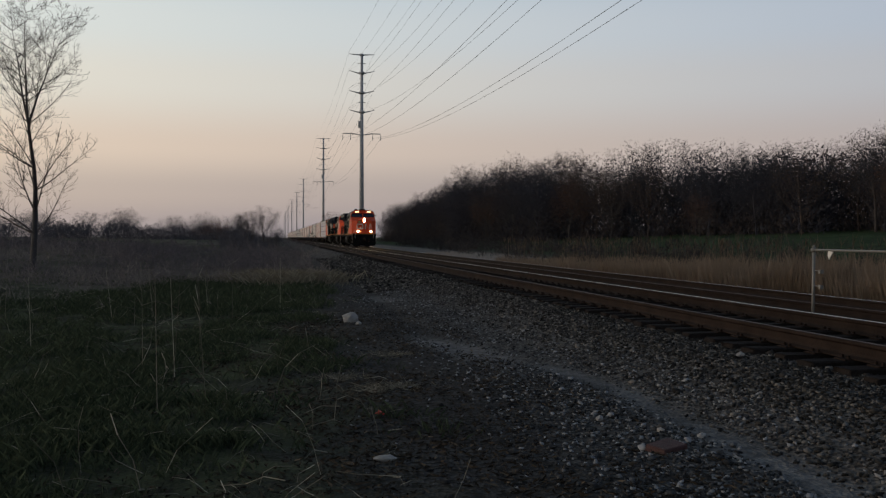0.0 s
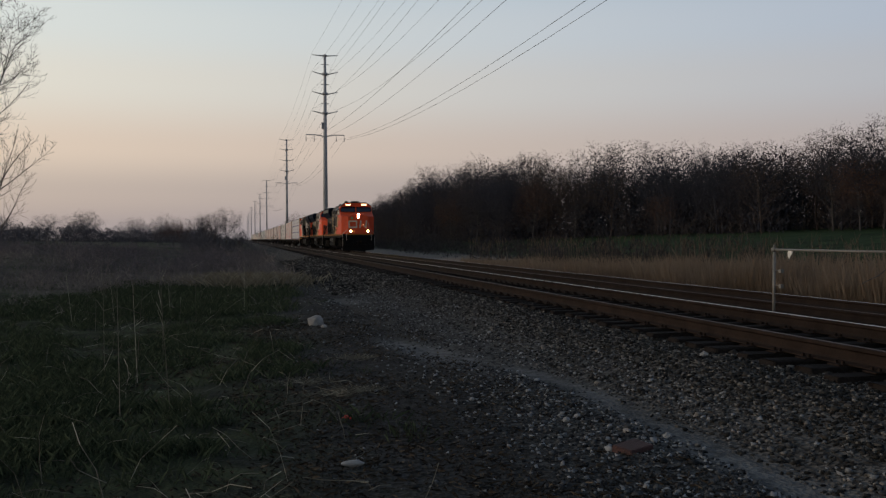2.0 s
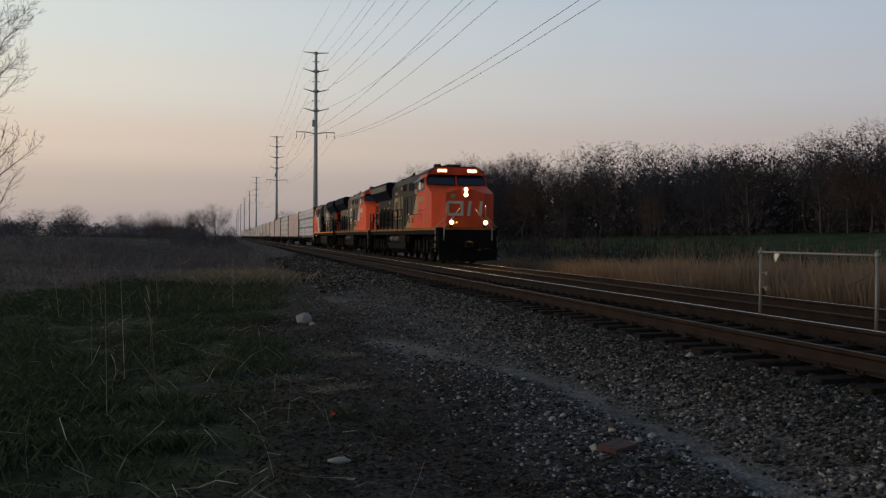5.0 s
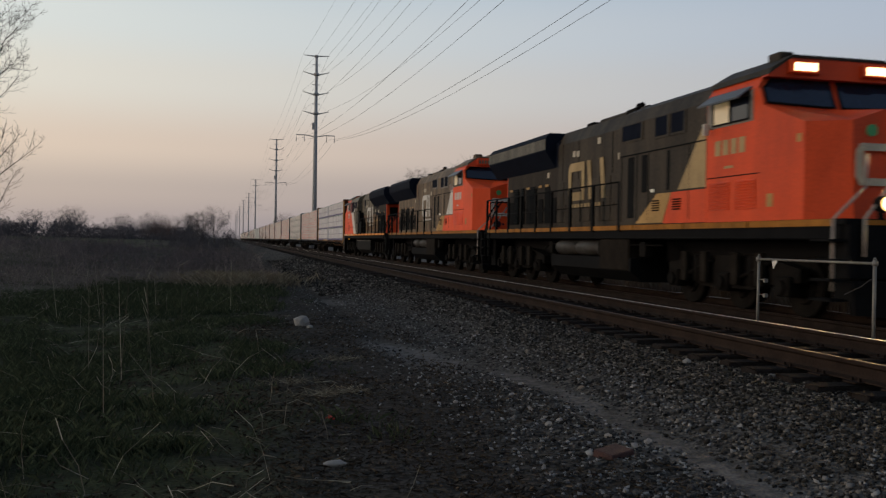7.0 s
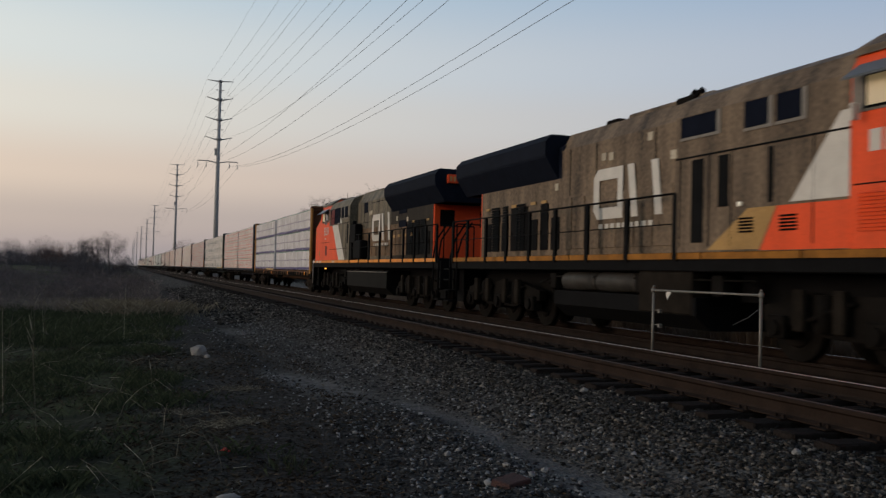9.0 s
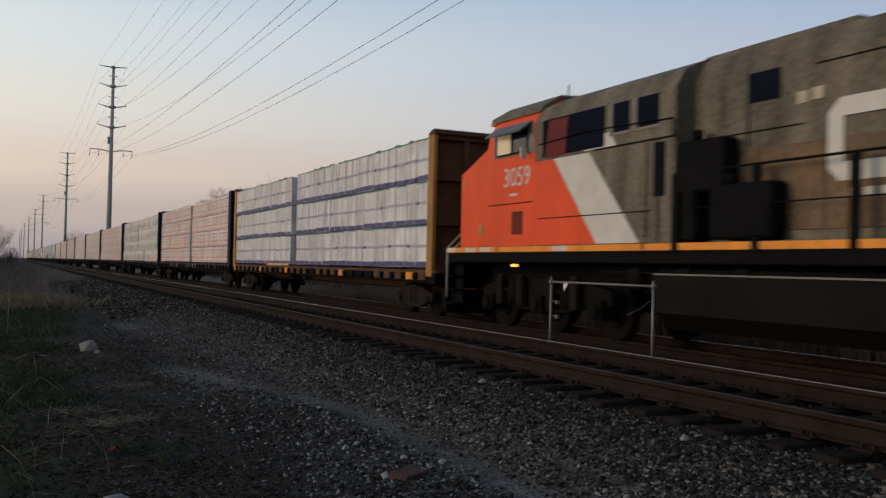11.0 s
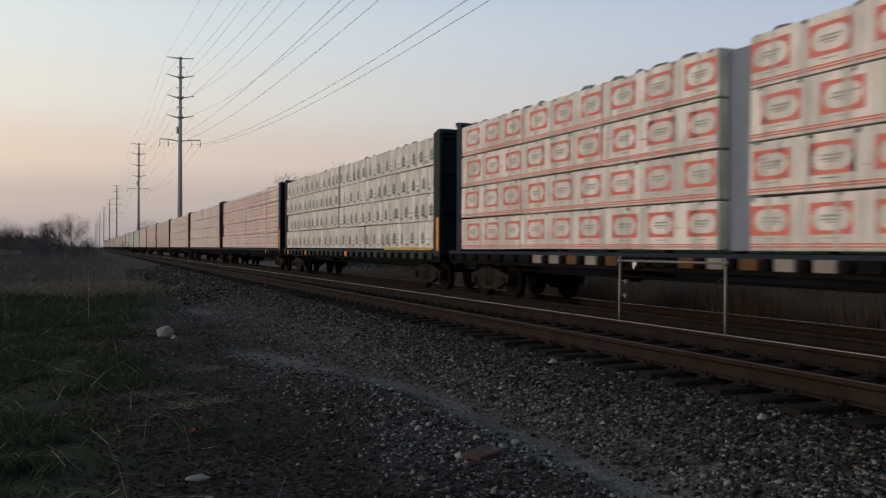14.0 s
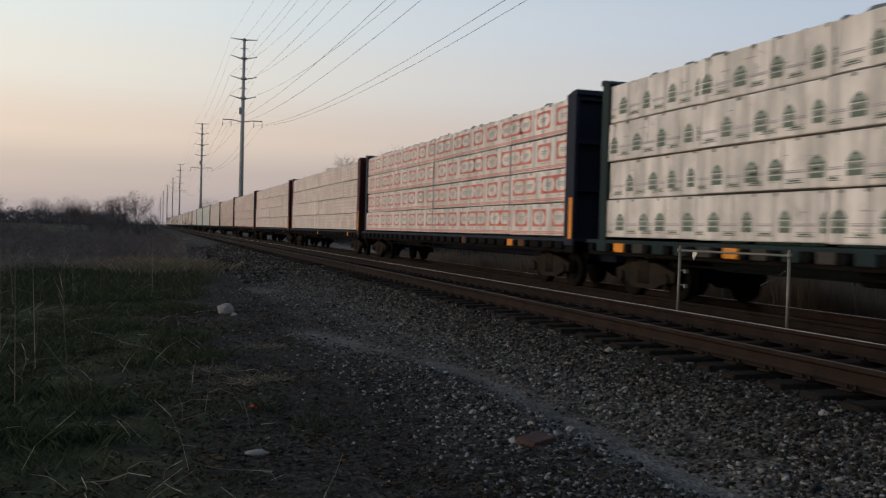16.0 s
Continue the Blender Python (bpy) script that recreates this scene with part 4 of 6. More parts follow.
def make_litter():
    M_ROCK = mat("pale_rock", (0.22, 0.21, 0.195), 0.85, var=0.25, scale=8, fine=60, bump=0.5)
    M_BRICK = mat("red_brick", (0.042, 0.017, 0.014), 0.9, var=0.3, scale=9, fine=70, bump=0.4)
    M_PALE = mat("pale_litter", (0.2, 0.195, 0.185), 0.6, var=0.15)
    M_SCRAP = mat("red_scrap", (0.45, 0.03, 0.02), 0.6, var=0.2)
    lump("rock", (0.165, 0.13, 0.125), 3, M_ROCK, pose(1.35, 16.9, ground_z(1.35, 16.9) + 0.06, 0, 0, 20), "pale rounded rock lying at the edge of the grass", "rock")
    lump("rock", (0.055, 0.05, 0.04), 8, M_ROCK, pose(1.45, 16.3, ground_z(1.45, 16.3) + 0.02), "small pale stone beside the larger rock", "rock")
    bm = bmesh.new()
    box(bm, -0.13, 0.13, -0.095, 0.095, -0.03, 0.028, 0, 0.008)
    for v in bm.verts:
        v.co += Vector((noise.noise(v.co * 9), noise.noise(v.co * 9 + Vector((4, 0, 0))), 0)) * 0.02
    ob = part("brick", bm, M_BRICK)
    ob.matrix_basis = pose(2.81, 6.21, ground_z(2.81, 6.21) + 0.015, 4, -3, 25)
    tagged(ob, "broken red brick half buried in the gravel", "brick")
    lump("stone_slab", (0.085, 0.028, 0.024), 12, M_PALE, pose(0.74, 6.26, ground_z(0.74, 6.26) + 0.02, 0, 0, -8), "long pale stone lying in the dirt", "stone")
    lump("scrap", (0.04, 0.03, 0.018), 5, M_SCRAP, pose(0.91, 7.98, ground_z(0.91, 7.98) + 0.015), "small crumpled red scrap of litter", "litter", 2, 0.8)
    rnd = random.Random(8)
    for x, y, s in ((2.73, 7.40, 0.045), (4.87, 8.93, 0.06), (4.79, 5.48, 0.05), (3.0, 6.75, 0.04), (3.25, 6.55, 0.045), (2.2, 8.6, 0.035)):
        lump("stone", (s, s * 0.8, s * 0.6), x * 7, M_ROCK, pose(x, y, ground_z(x, y) + s * 0.3, 0, 0, rnd.uniform(0, 180)), "pale stone lying among darker gravel", "stone", 1)
    # tufts of dead grass on the bare earth
    for x, y in ((1.28, 9.5), (1.0, 9.3), (0.7, 10.2), (1.45, 12.0)):
        segs = []
        for i in range(120):
            a, r = rnd.uniform(0, 2 * math.pi), abs(rnd.gauss(0, 0.16))
            p = Vector((math.cos(a) * r * 1.5, math.sin(a) * r, 0.0))
            segs.append((*p, *(p + Vector((rnd.gauss(0, 0.1), rnd.gauss(0, 0.1), rnd.uniform(0.02, 0.07)))), 0.003, 0.0015))
        v, t = cones(segs)
        ob = tagged(new("grass_tuft", fast_mesh("grass_tuft", v, t, M_STRAW)), "matted tuft of dead straw-coloured grass", "grass tuft", kind="stuff")
        ob.location = (x, y, ground_z(x, y))


def make_leaf_litter():
    rnd = random.Random(63)

    def bare(r):
        while True:
            y = 3.4 + 16 * r.random() ** 1.5
            x = r.gauss(0.7, 1.7)
            if -5 < x < 3.1 and noise.noise((x * 1.1, y * 0.5, 12)) + r.gauss(0.05, 0.25) > 0:
                return x, y, ground_z(x, y) + 0.004
    v, t = scatter_blades(20000, bare, lambda r: r.uniform(0.006, 0.022), 0.006, 2.6, rnd)
    tagged(new("leaf_litter", fast_mesh("leaf_litter", v, t, M_LITTER)), "dead brown leaves and straw on the bare earth", "leaf litter", kind="stuff")


make_trees()
make_field_tree()
make_leaf_litter()
make_grass()
make_brush()
make_stalks()
make_stones()
make_litter()

# ---- the train ----
LEAD = [111.7, 97.1, 82.6, 68.2, 53.9, 40.0, 26.1, 11.85]   # the first coupler's place along the track, second by second
SPEED = 13.65                    # metres a second after that
LOCO, CAR = 20.7, 22.5           # coupler to coupler
TRAIN = []


def sides(fn):
    for s in (-1, 1):
        fn(s)


def wheel_mesh(r):
    bm = bmesh.new()
    rod(bm, (-0.065, 0, 0), (0.065, 0, 0), r, 24)
    rod(bm, (0.065, 0, 0), (0.09, 0, 0), r + 0.028, 24)
    rod(bm, (-0.10, 0, 0), (-0.065, 0, 0), r * 0.55, 16, r * 0.6)
    rod(bm, (-0.14, 0, 0), (-0.10, 0, 0), 0.1, 12)
    me = bpy.data.meshes.new("wheel")
    bm.to_mesh(me)
    bm.free()
    me.materials.append(M_UNDER)
    return me


WHEEL_BIG, WHEEL_SMALL = wheel_mesh(0.53), wheel_mesh(0.42)


def put_wheels(truck, mesh, r, axles):
    for y in axles:
        for s in (-1, 1):
            w = new("wheel", mesh)
            w.parent = truck
            w.matrix_basis = pose(s * 0.755, y, r, 0, 0, 0 if s < 0 else 180)


def flat_text(words, size, material, parent, m, name="number"):
    cu = bpy.data.curves.new(name, "FONT")
    cu.body, cu.size, cu.align_x, cu.align_y, cu.extrude = words, size, "CENTER", "CENTER", 0.004
    tmp = new("lettering", cu)
    bpy.context.view_layer.update()
    me = bpy.data.meshes.new_from_object(tmp.evaluated_get(bpy.context.evaluated_depsgraph_get()))
    bpy.data.objects.remove(tmp)
    me.materials.clear()
    me.materials.append(material)
    ob = new(name, me)
    ob.parent = parent
    ob.matrix_basis = m
    return ob


def rake(z):
    """How far back the windscreen stands at height z."""
    return 2.40 + (z - 3.72) * 0.4


def make_loco(label, lit, number, boards, shift, wing_band, M_RED, stripe, M_BODY, edge):
    L = tagged(empty("locomotive"), label, "locomotive", group="locomotives")
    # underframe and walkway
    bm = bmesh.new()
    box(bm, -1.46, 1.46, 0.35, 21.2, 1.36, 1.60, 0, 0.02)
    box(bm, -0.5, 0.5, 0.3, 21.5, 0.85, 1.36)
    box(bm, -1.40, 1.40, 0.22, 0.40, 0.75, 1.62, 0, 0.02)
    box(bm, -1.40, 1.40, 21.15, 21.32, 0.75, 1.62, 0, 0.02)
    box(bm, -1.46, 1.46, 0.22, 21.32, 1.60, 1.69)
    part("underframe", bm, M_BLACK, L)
    for s in (-1, 1):
        bm = bmesh.new()
        y = 0.5
        while y < 21:
            n = min(y + 2.4, 21.1)
            box(bm, s * 1.475 - 0.012, s * 1.475 + 0.012, y, n - 0.05, 1.575, 1.685)
            y = n
        part("sill_stripe", bm, edge, L, "yellow reflective stripe along the walkway edge")
        if number:
            for y0, y1 in ((0.5, 0.95), (1.45, 1.9), (2.15, 2.6), (5.0, 5.5)):
                bm = bmesh.new()
                box(bm, s * 1.486 - 0.008, s * 1.486 + 0.008, y0, y1, 1.585, 1.675)
                part("reflector_strip", bm, M_WHITE, L, "white reflective strip on the walkway edge")
            # thin pale strip painted as the highlight on the fuel tank's upper edge
            bm = bmesh.new()
            box(bm, s * 1.42 - 0.012, s * 1.42 + 0.012, 7.9, 14.2, 1.19, 1.215)
            part("tank_edge", bm, M_FRAME, L)
    # nose and cab: flush sides, a blunt tapered front and a raked windscreen
    third = bool(number)
    bm = bmesh.new()
    plan = [(-1.5, 2.6), (-1.5, 1.22), (-0.92, 0.74), (0.92, 0.74), (1.5, 1.22), (1.5, 2.6)]
    lo = [bm.verts.new((x, y, 1.69)) for x, y in plan]
    brow = [bm.verts.new(c) for c in ((-1.5, 1.22, 3.30), (-0.92, 0.80, 3.30), (-0.3, 0.81, 3.50), (0.3, 0.81, 3.50), (0.92, 0.80, 3.30), (1.5, 1.22, 3.30))]
    sill = [bm.verts.new((x, rake(z), z)) for x, z in ((-1.5, 3.74), (-0.3, 3.70), (0.3, 3.70), (1.5, 3.74))]
    back = [bm.verts.new((x, 2.6, 4.06)) for x in (-1.5, 1.5)]
    top = [bm.verts.new((x, rake(z), z)) for x, z in ((-1.5, 4.06), (-1.24, 4.30), (1.24, 4.30), (1.5, 4.06))]
    for f in ((lo[0], lo[1], brow[0], sill[0], top[0], back[0]), (lo[1], lo[2], brow[1], brow[0]), (lo[2], lo[3], brow[4], brow[3], brow[2], brow[1]), (lo[3], lo[4], brow[5], brow[4]), (lo[4], lo[5], back[1], top[3], sill[3], brow[5]),
              (brow[0], brow[1], sill[0]), (brow[1], brow[2], sill[1], sill[0]), (brow[2], brow[3], sill[2], sill[1]), (brow[3], brow[4], sill[3], sill[2]), (brow[4], brow[5], sill[3]), (sill[0], sill[1], sill[2], sill[3], top[3], top[2], top[1], top[0])):
        bm.faces.new(f)
    bmesh.ops.recalc_face_normals(bm, faces=bm.faces)
    part("nose", bm, M_RED, L)
    bm = bmesh.new()
    outline = [(-1.5, 1.69), (-1.5, 4.08), (-1.34, 4.36), (-0.95, 4.60), (0.95, 4.60), (1.34, 4.36), (1.5, 4.08), (1.5, 1.69)]
    prism(bm, outline, 2.6, 4.35)
    part("cab", bm, M_RED, L)
    bm = bmesh.new()
    prism(bm, [(-1.42, 4.29), (-0.97, 4.605), (0.97, 4.605), (1.42, 4.29), (1.38, 4.40), (0.94, 4.66), (-0.94, 4.66), (-1.38, 4.40)], 2.38, 4.4)
    box(bm, -0.35, 0.35, 3.0, 3.9, 4.64, 4.80, 0, 0.03)
    box(bm, -1.0, -0.7, 2.7, 3.1, 4.6, 4.78, 0, 0.03)
    rod(bm, (0.6, 4.1, 4.6), (0.6, 4.1, 4.95), 0.015, 5)
    part("cab_roof", bm, M_BODY, L)
    bm = bmesh.new()
    prism(bm, [(-1.44, 4.25), (-1.36, 4.37), (-0.96, 4.60), (0.96, 4.60), (1.36, 4.37), (1.44, 4.25)], 2.40, 2.62)
    part("cab_brow", bm, M_RED, L)
    for s in (-1, 1):
        glass = [(s * 0.07, 3.73), (s * 0.07, 4.24), (s * 1.22, 4.24), (s * 1.43, 4.05), (s * 1.43, 3.77), (s * 0.35, 3.73)]
        bm = bmesh.new()
        f = bm.faces.new([bm.verts.new((x, rake(z) - 0.012, z + 0.018)) for x, z in glass])
        g = bmesh.ops.extrude_face_region(bm, geom=[f])
        bmesh.ops.translate(bm, verts=[v for v in g["geom"] if isinstance(v, bmesh.types.BMVert)], vec=(0, 0.02, -0.03))
        bmesh.ops.recalc_face_normals(bm, faces=bm.faces)
        part("windscreen", bm, M_GLASS, L, "dark cab windscreen pane")
        bm = bmesh.new()
        for p, q in zip(glass, glass[1:] + glass[:1]):
            rod(bm, (p[0], rake(p[1]) - 0.012, p[1] + 0.018), (q[0], rake(q[1]) - 0.012, q[1] + 0.018), 0.022, 5)
        part("windscreen_gasket", bm, M_BLACK, L)
        # side windows in a grey panel, with a mirror and a sun visor
        bm = bmesh.new()
        box(bm, s * 1.5 - 0.012, s * 1.5 + 0.012, 2.72, 4.32, 3.50, 4.07)
        part("side_window_frame", bm, M_FRAME, L, "grey side window panel")
        for a, b in ((2.86, 3.44), (3.50, 4.06)):
            bm = bmesh.new()
            box(bm, s * 1.51 - 0.012, s * 1.51 + 0.012, a, b, 3.57, 3.96)
            W = part("side_window", bm, M_CABIN if (a > 3) != third else M_GLASS, L)
            bm = bmesh.new()
            box(bm, s * 1.525 - 0.01, s * 1.525 + 0.01, a - 0.03, b + 0.03, 3.535, 3.565)
            box(bm, s * 1.525 - 0.01, s * 1.525 + 0.01, a - 0.03, a, 3.565, 3.98)
            box(bm, s * 1.525 - 0.01, s * 1.525 + 0.01, b, b + 0.03, 3.565, 3.98)
            part("sash", bm, M_BLACK, W)
        bm = bmesh.new()
        prism(bm, [(s * 1.50, 4.10), (s * 1.78, 3.90), (s * 1.79, 3.93), (s * 1.50, 4.14)], 2.8, 4.22)
        part("sun_visor", bm, M_VISOR, L, "blue-grey sun visor over the side window")
        bm = bmesh.new()
        box(bm, s * 1.64 - 0.06, s * 1.64 + 0.06, 4.12, 4.16, 3.38, 3.60)
        rod(bm, (s * 1.5, 4.14, 3.5), (s * 1.62, 4.14, 3.5), 0.012, 5)
        part("mirror", bm, M_WHITE, L)
        # louvres low on the cab side
        if third:
            bm = bmesh.new()
            box(bm, s * 1.5 - 0.008, s * 1.5 + 0.008, 3.50, 3.92, 1.92, 2.38)
            part("vent_slot", bm, M_MAROON, L, "dark maroon vent slot")
        else:
            for y0, y1 in ((2.6, 3.28), (3.48, 4.2)):
                bm = bmesh.new()
                z = 1.92
                while z < 2.44:
                    prism(bm, [(s * 1.50, z), (s * 1.525, z), (s * 1.50, z + 0.035)], y0, y1)
                    z += 0.05
                part("louvre", bm, M_RED, L)
        bm = bmesh.new()
        box(bm, s * 1.5 - 0.006, s * 1.5 + 0.006, 2.5, 4.3, 2.535, 2.555)
        part("cab_seam", bm, M_BLACK, L)
        bm = bmesh.new()
        box(bm, s * 1.5 - 0.01, s * 1.5 + 0.01, 2.08, 2.26, 1.93, 2.16)
        part("cab_placard", bm, M_STRIPE_TAN, L)
        bm = bmesh.new()
        box(bm, s * 1.5 - 0.01, s * 1.5 + 0.01, 1.3, 1.42, 2.98, 3.12)
        part("cab_placard", bm, M_STRIPE_TAN, L)
        if third:
            ob = flat_text(number, 0.54, M_WHITE, L, Matrix())
            ob.matrix_basis = pose(s * 1.506, 3.66, 3.06) @ (pose(0, 0, 0, 90, 0, -90) if s < 0 else pose(0, 0, 0, 90, 0, 90))
        else:
            for i in range(4):
                bm = bmesh.new()
                y = 2.98 + i * 0.28
                box(bm, s * 1.5 - 0.008, s * 1.5 + 0.008, y, y + 0.2, 2.96, 3.25)
                part("number_bar", bm, stripe, L, "pale bar where the number is painted")
        bm = bmesh.new()
        box(bm, s * 1.5 - 0.008, s * 1.5 + 0.008, 3.38, 3.68, 2.70, 2.75)
        part("name_bar", bm, stripe, L)
        # number boards and headlamps
        bm = bmesh.new()
        box(bm, s * 0.74 - 0.30, s * 0.74 + 0.30, 2.30, 2.5, 4.31, 4.56, 0, 0.02)
        part("number_board_box", bm, M_RED, L)
        board = bmesh.new()
        for i in range(4):
            x = s * 0.74 - 0.225 + i * 0.12
            box(board, x, x + 0.075, 2.28, 2.298, 4.36, 4.50)
        part("number_board", board, M_BOARD if boards else M_BODY, L, "row of bars on the number board")
        bm = bmesh.new()
        rod(bm, (s * 0.80, 0.30, 1.92), (s * 0.80, 0.10, 1.92), 0.13, 16)
        box(bm, s * 0.8 - 0.04, s * 0.8 + 0.04, 0.22, 0.3, 1.66, 1.9)
        part("ditch_lamp_housing", bm, M_BLACK, L)
        bm = bmesh.new()
        rod(bm, (s * 0.80, 0.095, 1.92), (s * 0.80, 0.085, 1.92), 0.115, 16)
        D = part("ditch_lamp", bm, M_REFLECTOR if lit else M_GLASS, L)
        bm = bmesh.new()
        rod(bm, (s * 0.80, 0.084, 1.92), (s * 0.80, 0.078, 1.92), 0.04, 12)
        part("bulb", bm, M_LAMP if lit else M_GLASS, D)
        # steps and their handrails at both ends
        for y0, d in ((0.22, 1), (21.32, -1)):
            bm = bmesh.new()
            for k in range(4):
                box(bm, s * 1.42 - 0.26, s * 1.42 + 0.03, min(y0 + d * 0.05, y0 + d * 0.55), max(y0 + d * 0.05, y0 + d * 0.55), 0.40 + k * 0.31, 0.44 + k * 0.31)
            box(bm, s * 1.2 - 0.02, s * 1.2 + 0.02, min(y0, y0 + d * 0.6), max(y0, y0 + d * 0.6), 0.40, 1.60)
            part("steps", bm, M_BLACK, L)
            bm = bmesh.new()
            if d > 0:
                pipe(bm, [(s * 1.47, 0.5, 0.55), (s * 1.47, 0.5, 1.68), (s * 0.93, 0.46, 2.2), (s * 0.90, 0.46, 2.72)], 0.024, 6)
                part("step_rail", bm, M_RAILGREY, L, "painted tubular step handrail")
                bm = bmesh.new()
                pipe(bm, [(s * 1.14, 0.19, 1.1), (s * 1.14, 0.19, 1.69), (s * 0.68, 0.30, 2.14), (s * 0.38, 0.36, 2.56)], 0.024, 6)
            else:
                for dy in (0.02, 0.66):
                    y = y0 + d * dy
                    pipe(bm, [(s * 1.47, y, 0.55), (s * 1.47, y, 1.75), (s * 1.36, y + d * 0.12, 2.25), (s * 1.05, y + d * 0.1, 2.72)], 0.026, 6)
            part("step_rail", bm, M_RAILGREY if d > 0 else M_BLACK, L, "painted tubular step handrail")
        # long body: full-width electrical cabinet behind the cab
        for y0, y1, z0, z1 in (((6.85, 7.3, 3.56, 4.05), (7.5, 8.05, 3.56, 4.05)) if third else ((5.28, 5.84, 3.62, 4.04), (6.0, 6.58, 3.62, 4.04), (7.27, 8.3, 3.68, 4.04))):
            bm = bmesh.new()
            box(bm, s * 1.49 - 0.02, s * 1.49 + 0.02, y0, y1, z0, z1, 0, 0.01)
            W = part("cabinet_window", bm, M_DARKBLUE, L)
            bm = bmesh.new()
            box(bm, s * 1.505 - 0.012, s * 1.505 + 0.012, y0 - 0.1, y0, z0 - 0.05, z1)
            box(bm, s * 1.505 - 0.012, s * 1.505 + 0.012, y0, y1, z0 - 0.05, z0)
            part("window_surround", bm, M_BODY if wing_band else M_FRAME, W)
        up, low, flash = ([(5.02, 3.30), (6.16, 3.30), (7.60, 1.70), (6.42, 1.70)], None, [(4.33, 1.70), (6.40, 1.70), (5.0, 3.30), (4.33, 3.30)]) if third else (
            [(4.36, 3.58), (4.52, 3.58), (5.50, 2.40), (4.36, 2.40)], [(5.80, 2.36), (6.45, 2.36), (7.48, 1.72), (6.18, 1.72)], [(4.33, 1.70), (6.16, 1.70), (5.78, 2.36), (4.33, 2.36)])
        for pts in (up, low):
            if pts:
                bm = bmesh.new()
                prism(bm, pts, s * 1.503 - 0.004, s * 1.503 + 0.004, "x")
                part("white_stripe", bm, stripe if pts is up else M_STRIPE_TAN, L, "slanting pale stripe behind the cab")
        bm = bmesh.new()
        prism(bm, flash, s * 1.503 - 0.003, s * 1.503 + 0.003, "x")
        part("red_flash", bm, M_RED, L)
        if third:
            # open doorway behind the cab, its shaded inside painted as a flat dark panel, with a window beyond, and
            # dark equipment on the walkway
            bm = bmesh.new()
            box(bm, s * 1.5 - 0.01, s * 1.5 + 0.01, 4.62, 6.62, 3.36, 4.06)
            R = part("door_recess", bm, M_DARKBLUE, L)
            bm = bmesh.new()
            prism(bm, [(4.72, 3.34), (5.4, 3.34), (5.5, 4.03), (4.85, 4.03)], s * 1.512 - 0.004, s * 1.512 + 0.004, "x")
            part("door_leaf", bm, M_MAROON, R, "dark red door leaf")
            bm = bmesh.new()
            prism(bm, [(6.0, 3.34), (6.95, 3.34), (6.75, 3.58), (5.98, 3.62)], s * 1.503 - 0.004, s * 1.503 + 0.004, "x")
            part("white_stripe", bm, stripe, L, "slanting pale stripe behind the cab")
            for y0, y1, z0, z1 in ((8.5, 9.5, 2.42, 3.2), (9.2, 10.4, 1.72, 2.5), (8.6, 8.9, 1.7, 2.5)):
                bm = bmesh.new()
                box(bm, s * 1.36 - 0.16, s * 1.36 + 0.16, y0, y1, z0, z1, 0, 0.04)
                rod(bm, (s * 1.38, y0 + 0.3, z1), (s * 1.38, y0 + 0.3, z1 + 0.16), 0.09, 10)
                part("filter_box", bm, M_BLACK, L)
            bm = bmesh.new()
            box(bm, s * 1.5 - 0.008, s * 1.5 + 0.008, 4.5, 7.9, 2.19, 2.21)
            part("panel_seam", bm, M_BLACK, L)
            bm = bmesh.new()
            pipe(bm, [(s * 1.53, 4.5, 3.62), (s * 1.53, 6.2, 3.68), (s * 1.53, 8.4, 3.60), (s * 1.53, 8.44, 3.3)], 0.012, 5)
            part("grab_rail", bm, M_BLACK, L)
            bm = bmesh.new()
            box(bm, s * 1.47 - 0.03, s * 1.47 + 0.03, 3.5, 3.68, 1.28, 1.33)
            part("step_lamp", bm, M_AMBER, L, "small amber lamp under the walkway")
        else:
            for y0, z0, w, h in ((5.35, 1.98, 0.36, 0.26), (6.32, 1.98, 0.34, 0.26)):
                bm = bmesh.new()
                for k in range(5):
                    box(bm, s * 1.515 - 0.006, s * 1.515 + 0.006, y0, y0 + w, z0 + k * h / 5, z0 + k * h / 5 + 0.03)
                part("vent_grille", bm, M_UNDER, L)
        # flat black panels: the shade of upright recesses is put into their colour
        for y0, y1, z0, z1 in ((6.94, 7.22, 2.42, 3.27), (7.62, 7.96, 1.85, 3.27), (5.88, 6.0, 2.42, 3.27))[:1 if third else 3]:
            bm = bmesh.new()
            box(bm, s * 1.49 - 0.02, s * 1.49 + 0.02, y0 + third, y1 + third, z0, z1, 0, 0.01)
            part("dark_recess", bm, M_BLACK, L)
        bm = bmesh.new()
        box(bm, s * 1.5 - 0.012, s * 1.5 + 0.012, 6.3 if third else 4.36, 8.44, 3.31, 3.34)
        part("panel_seam", bm, M_BLACK, L)
        if not third:
            bm = bmesh.new()
            box(bm, s * 1.52 - 0.02, s * 1.52 + 0.02, 6.6, 6.67, 2.40, 2.47)
            part("marker_lamp", bm, M_MARKER, L)
        # engine hood doors
        y = 9.0
        while y < 18.9:
            bm = bmesh.new()
            dim = y > (15.6 if third else 13.3)
            box(bm, s * 1.17 - 0.012, s * 1.17 + 0.012, y, y + (0.5 if dim else 0.62), 1.84, 3.0 if not dim else 2.95 if int(y * 7) % 3 else 2.6, 0, 0.008)
            box(bm, s * 1.19 - 0.01, s * 1.19 + 0.01, y + 0.42, y + 0.46, 2.2, 2.34)
            D = part("hood_door", bm, M_BLACK if dim else M_DUSTY if third else M_BODY, L)
            if dim and int(y * 7) % 2:
                bm = bmesh.new()
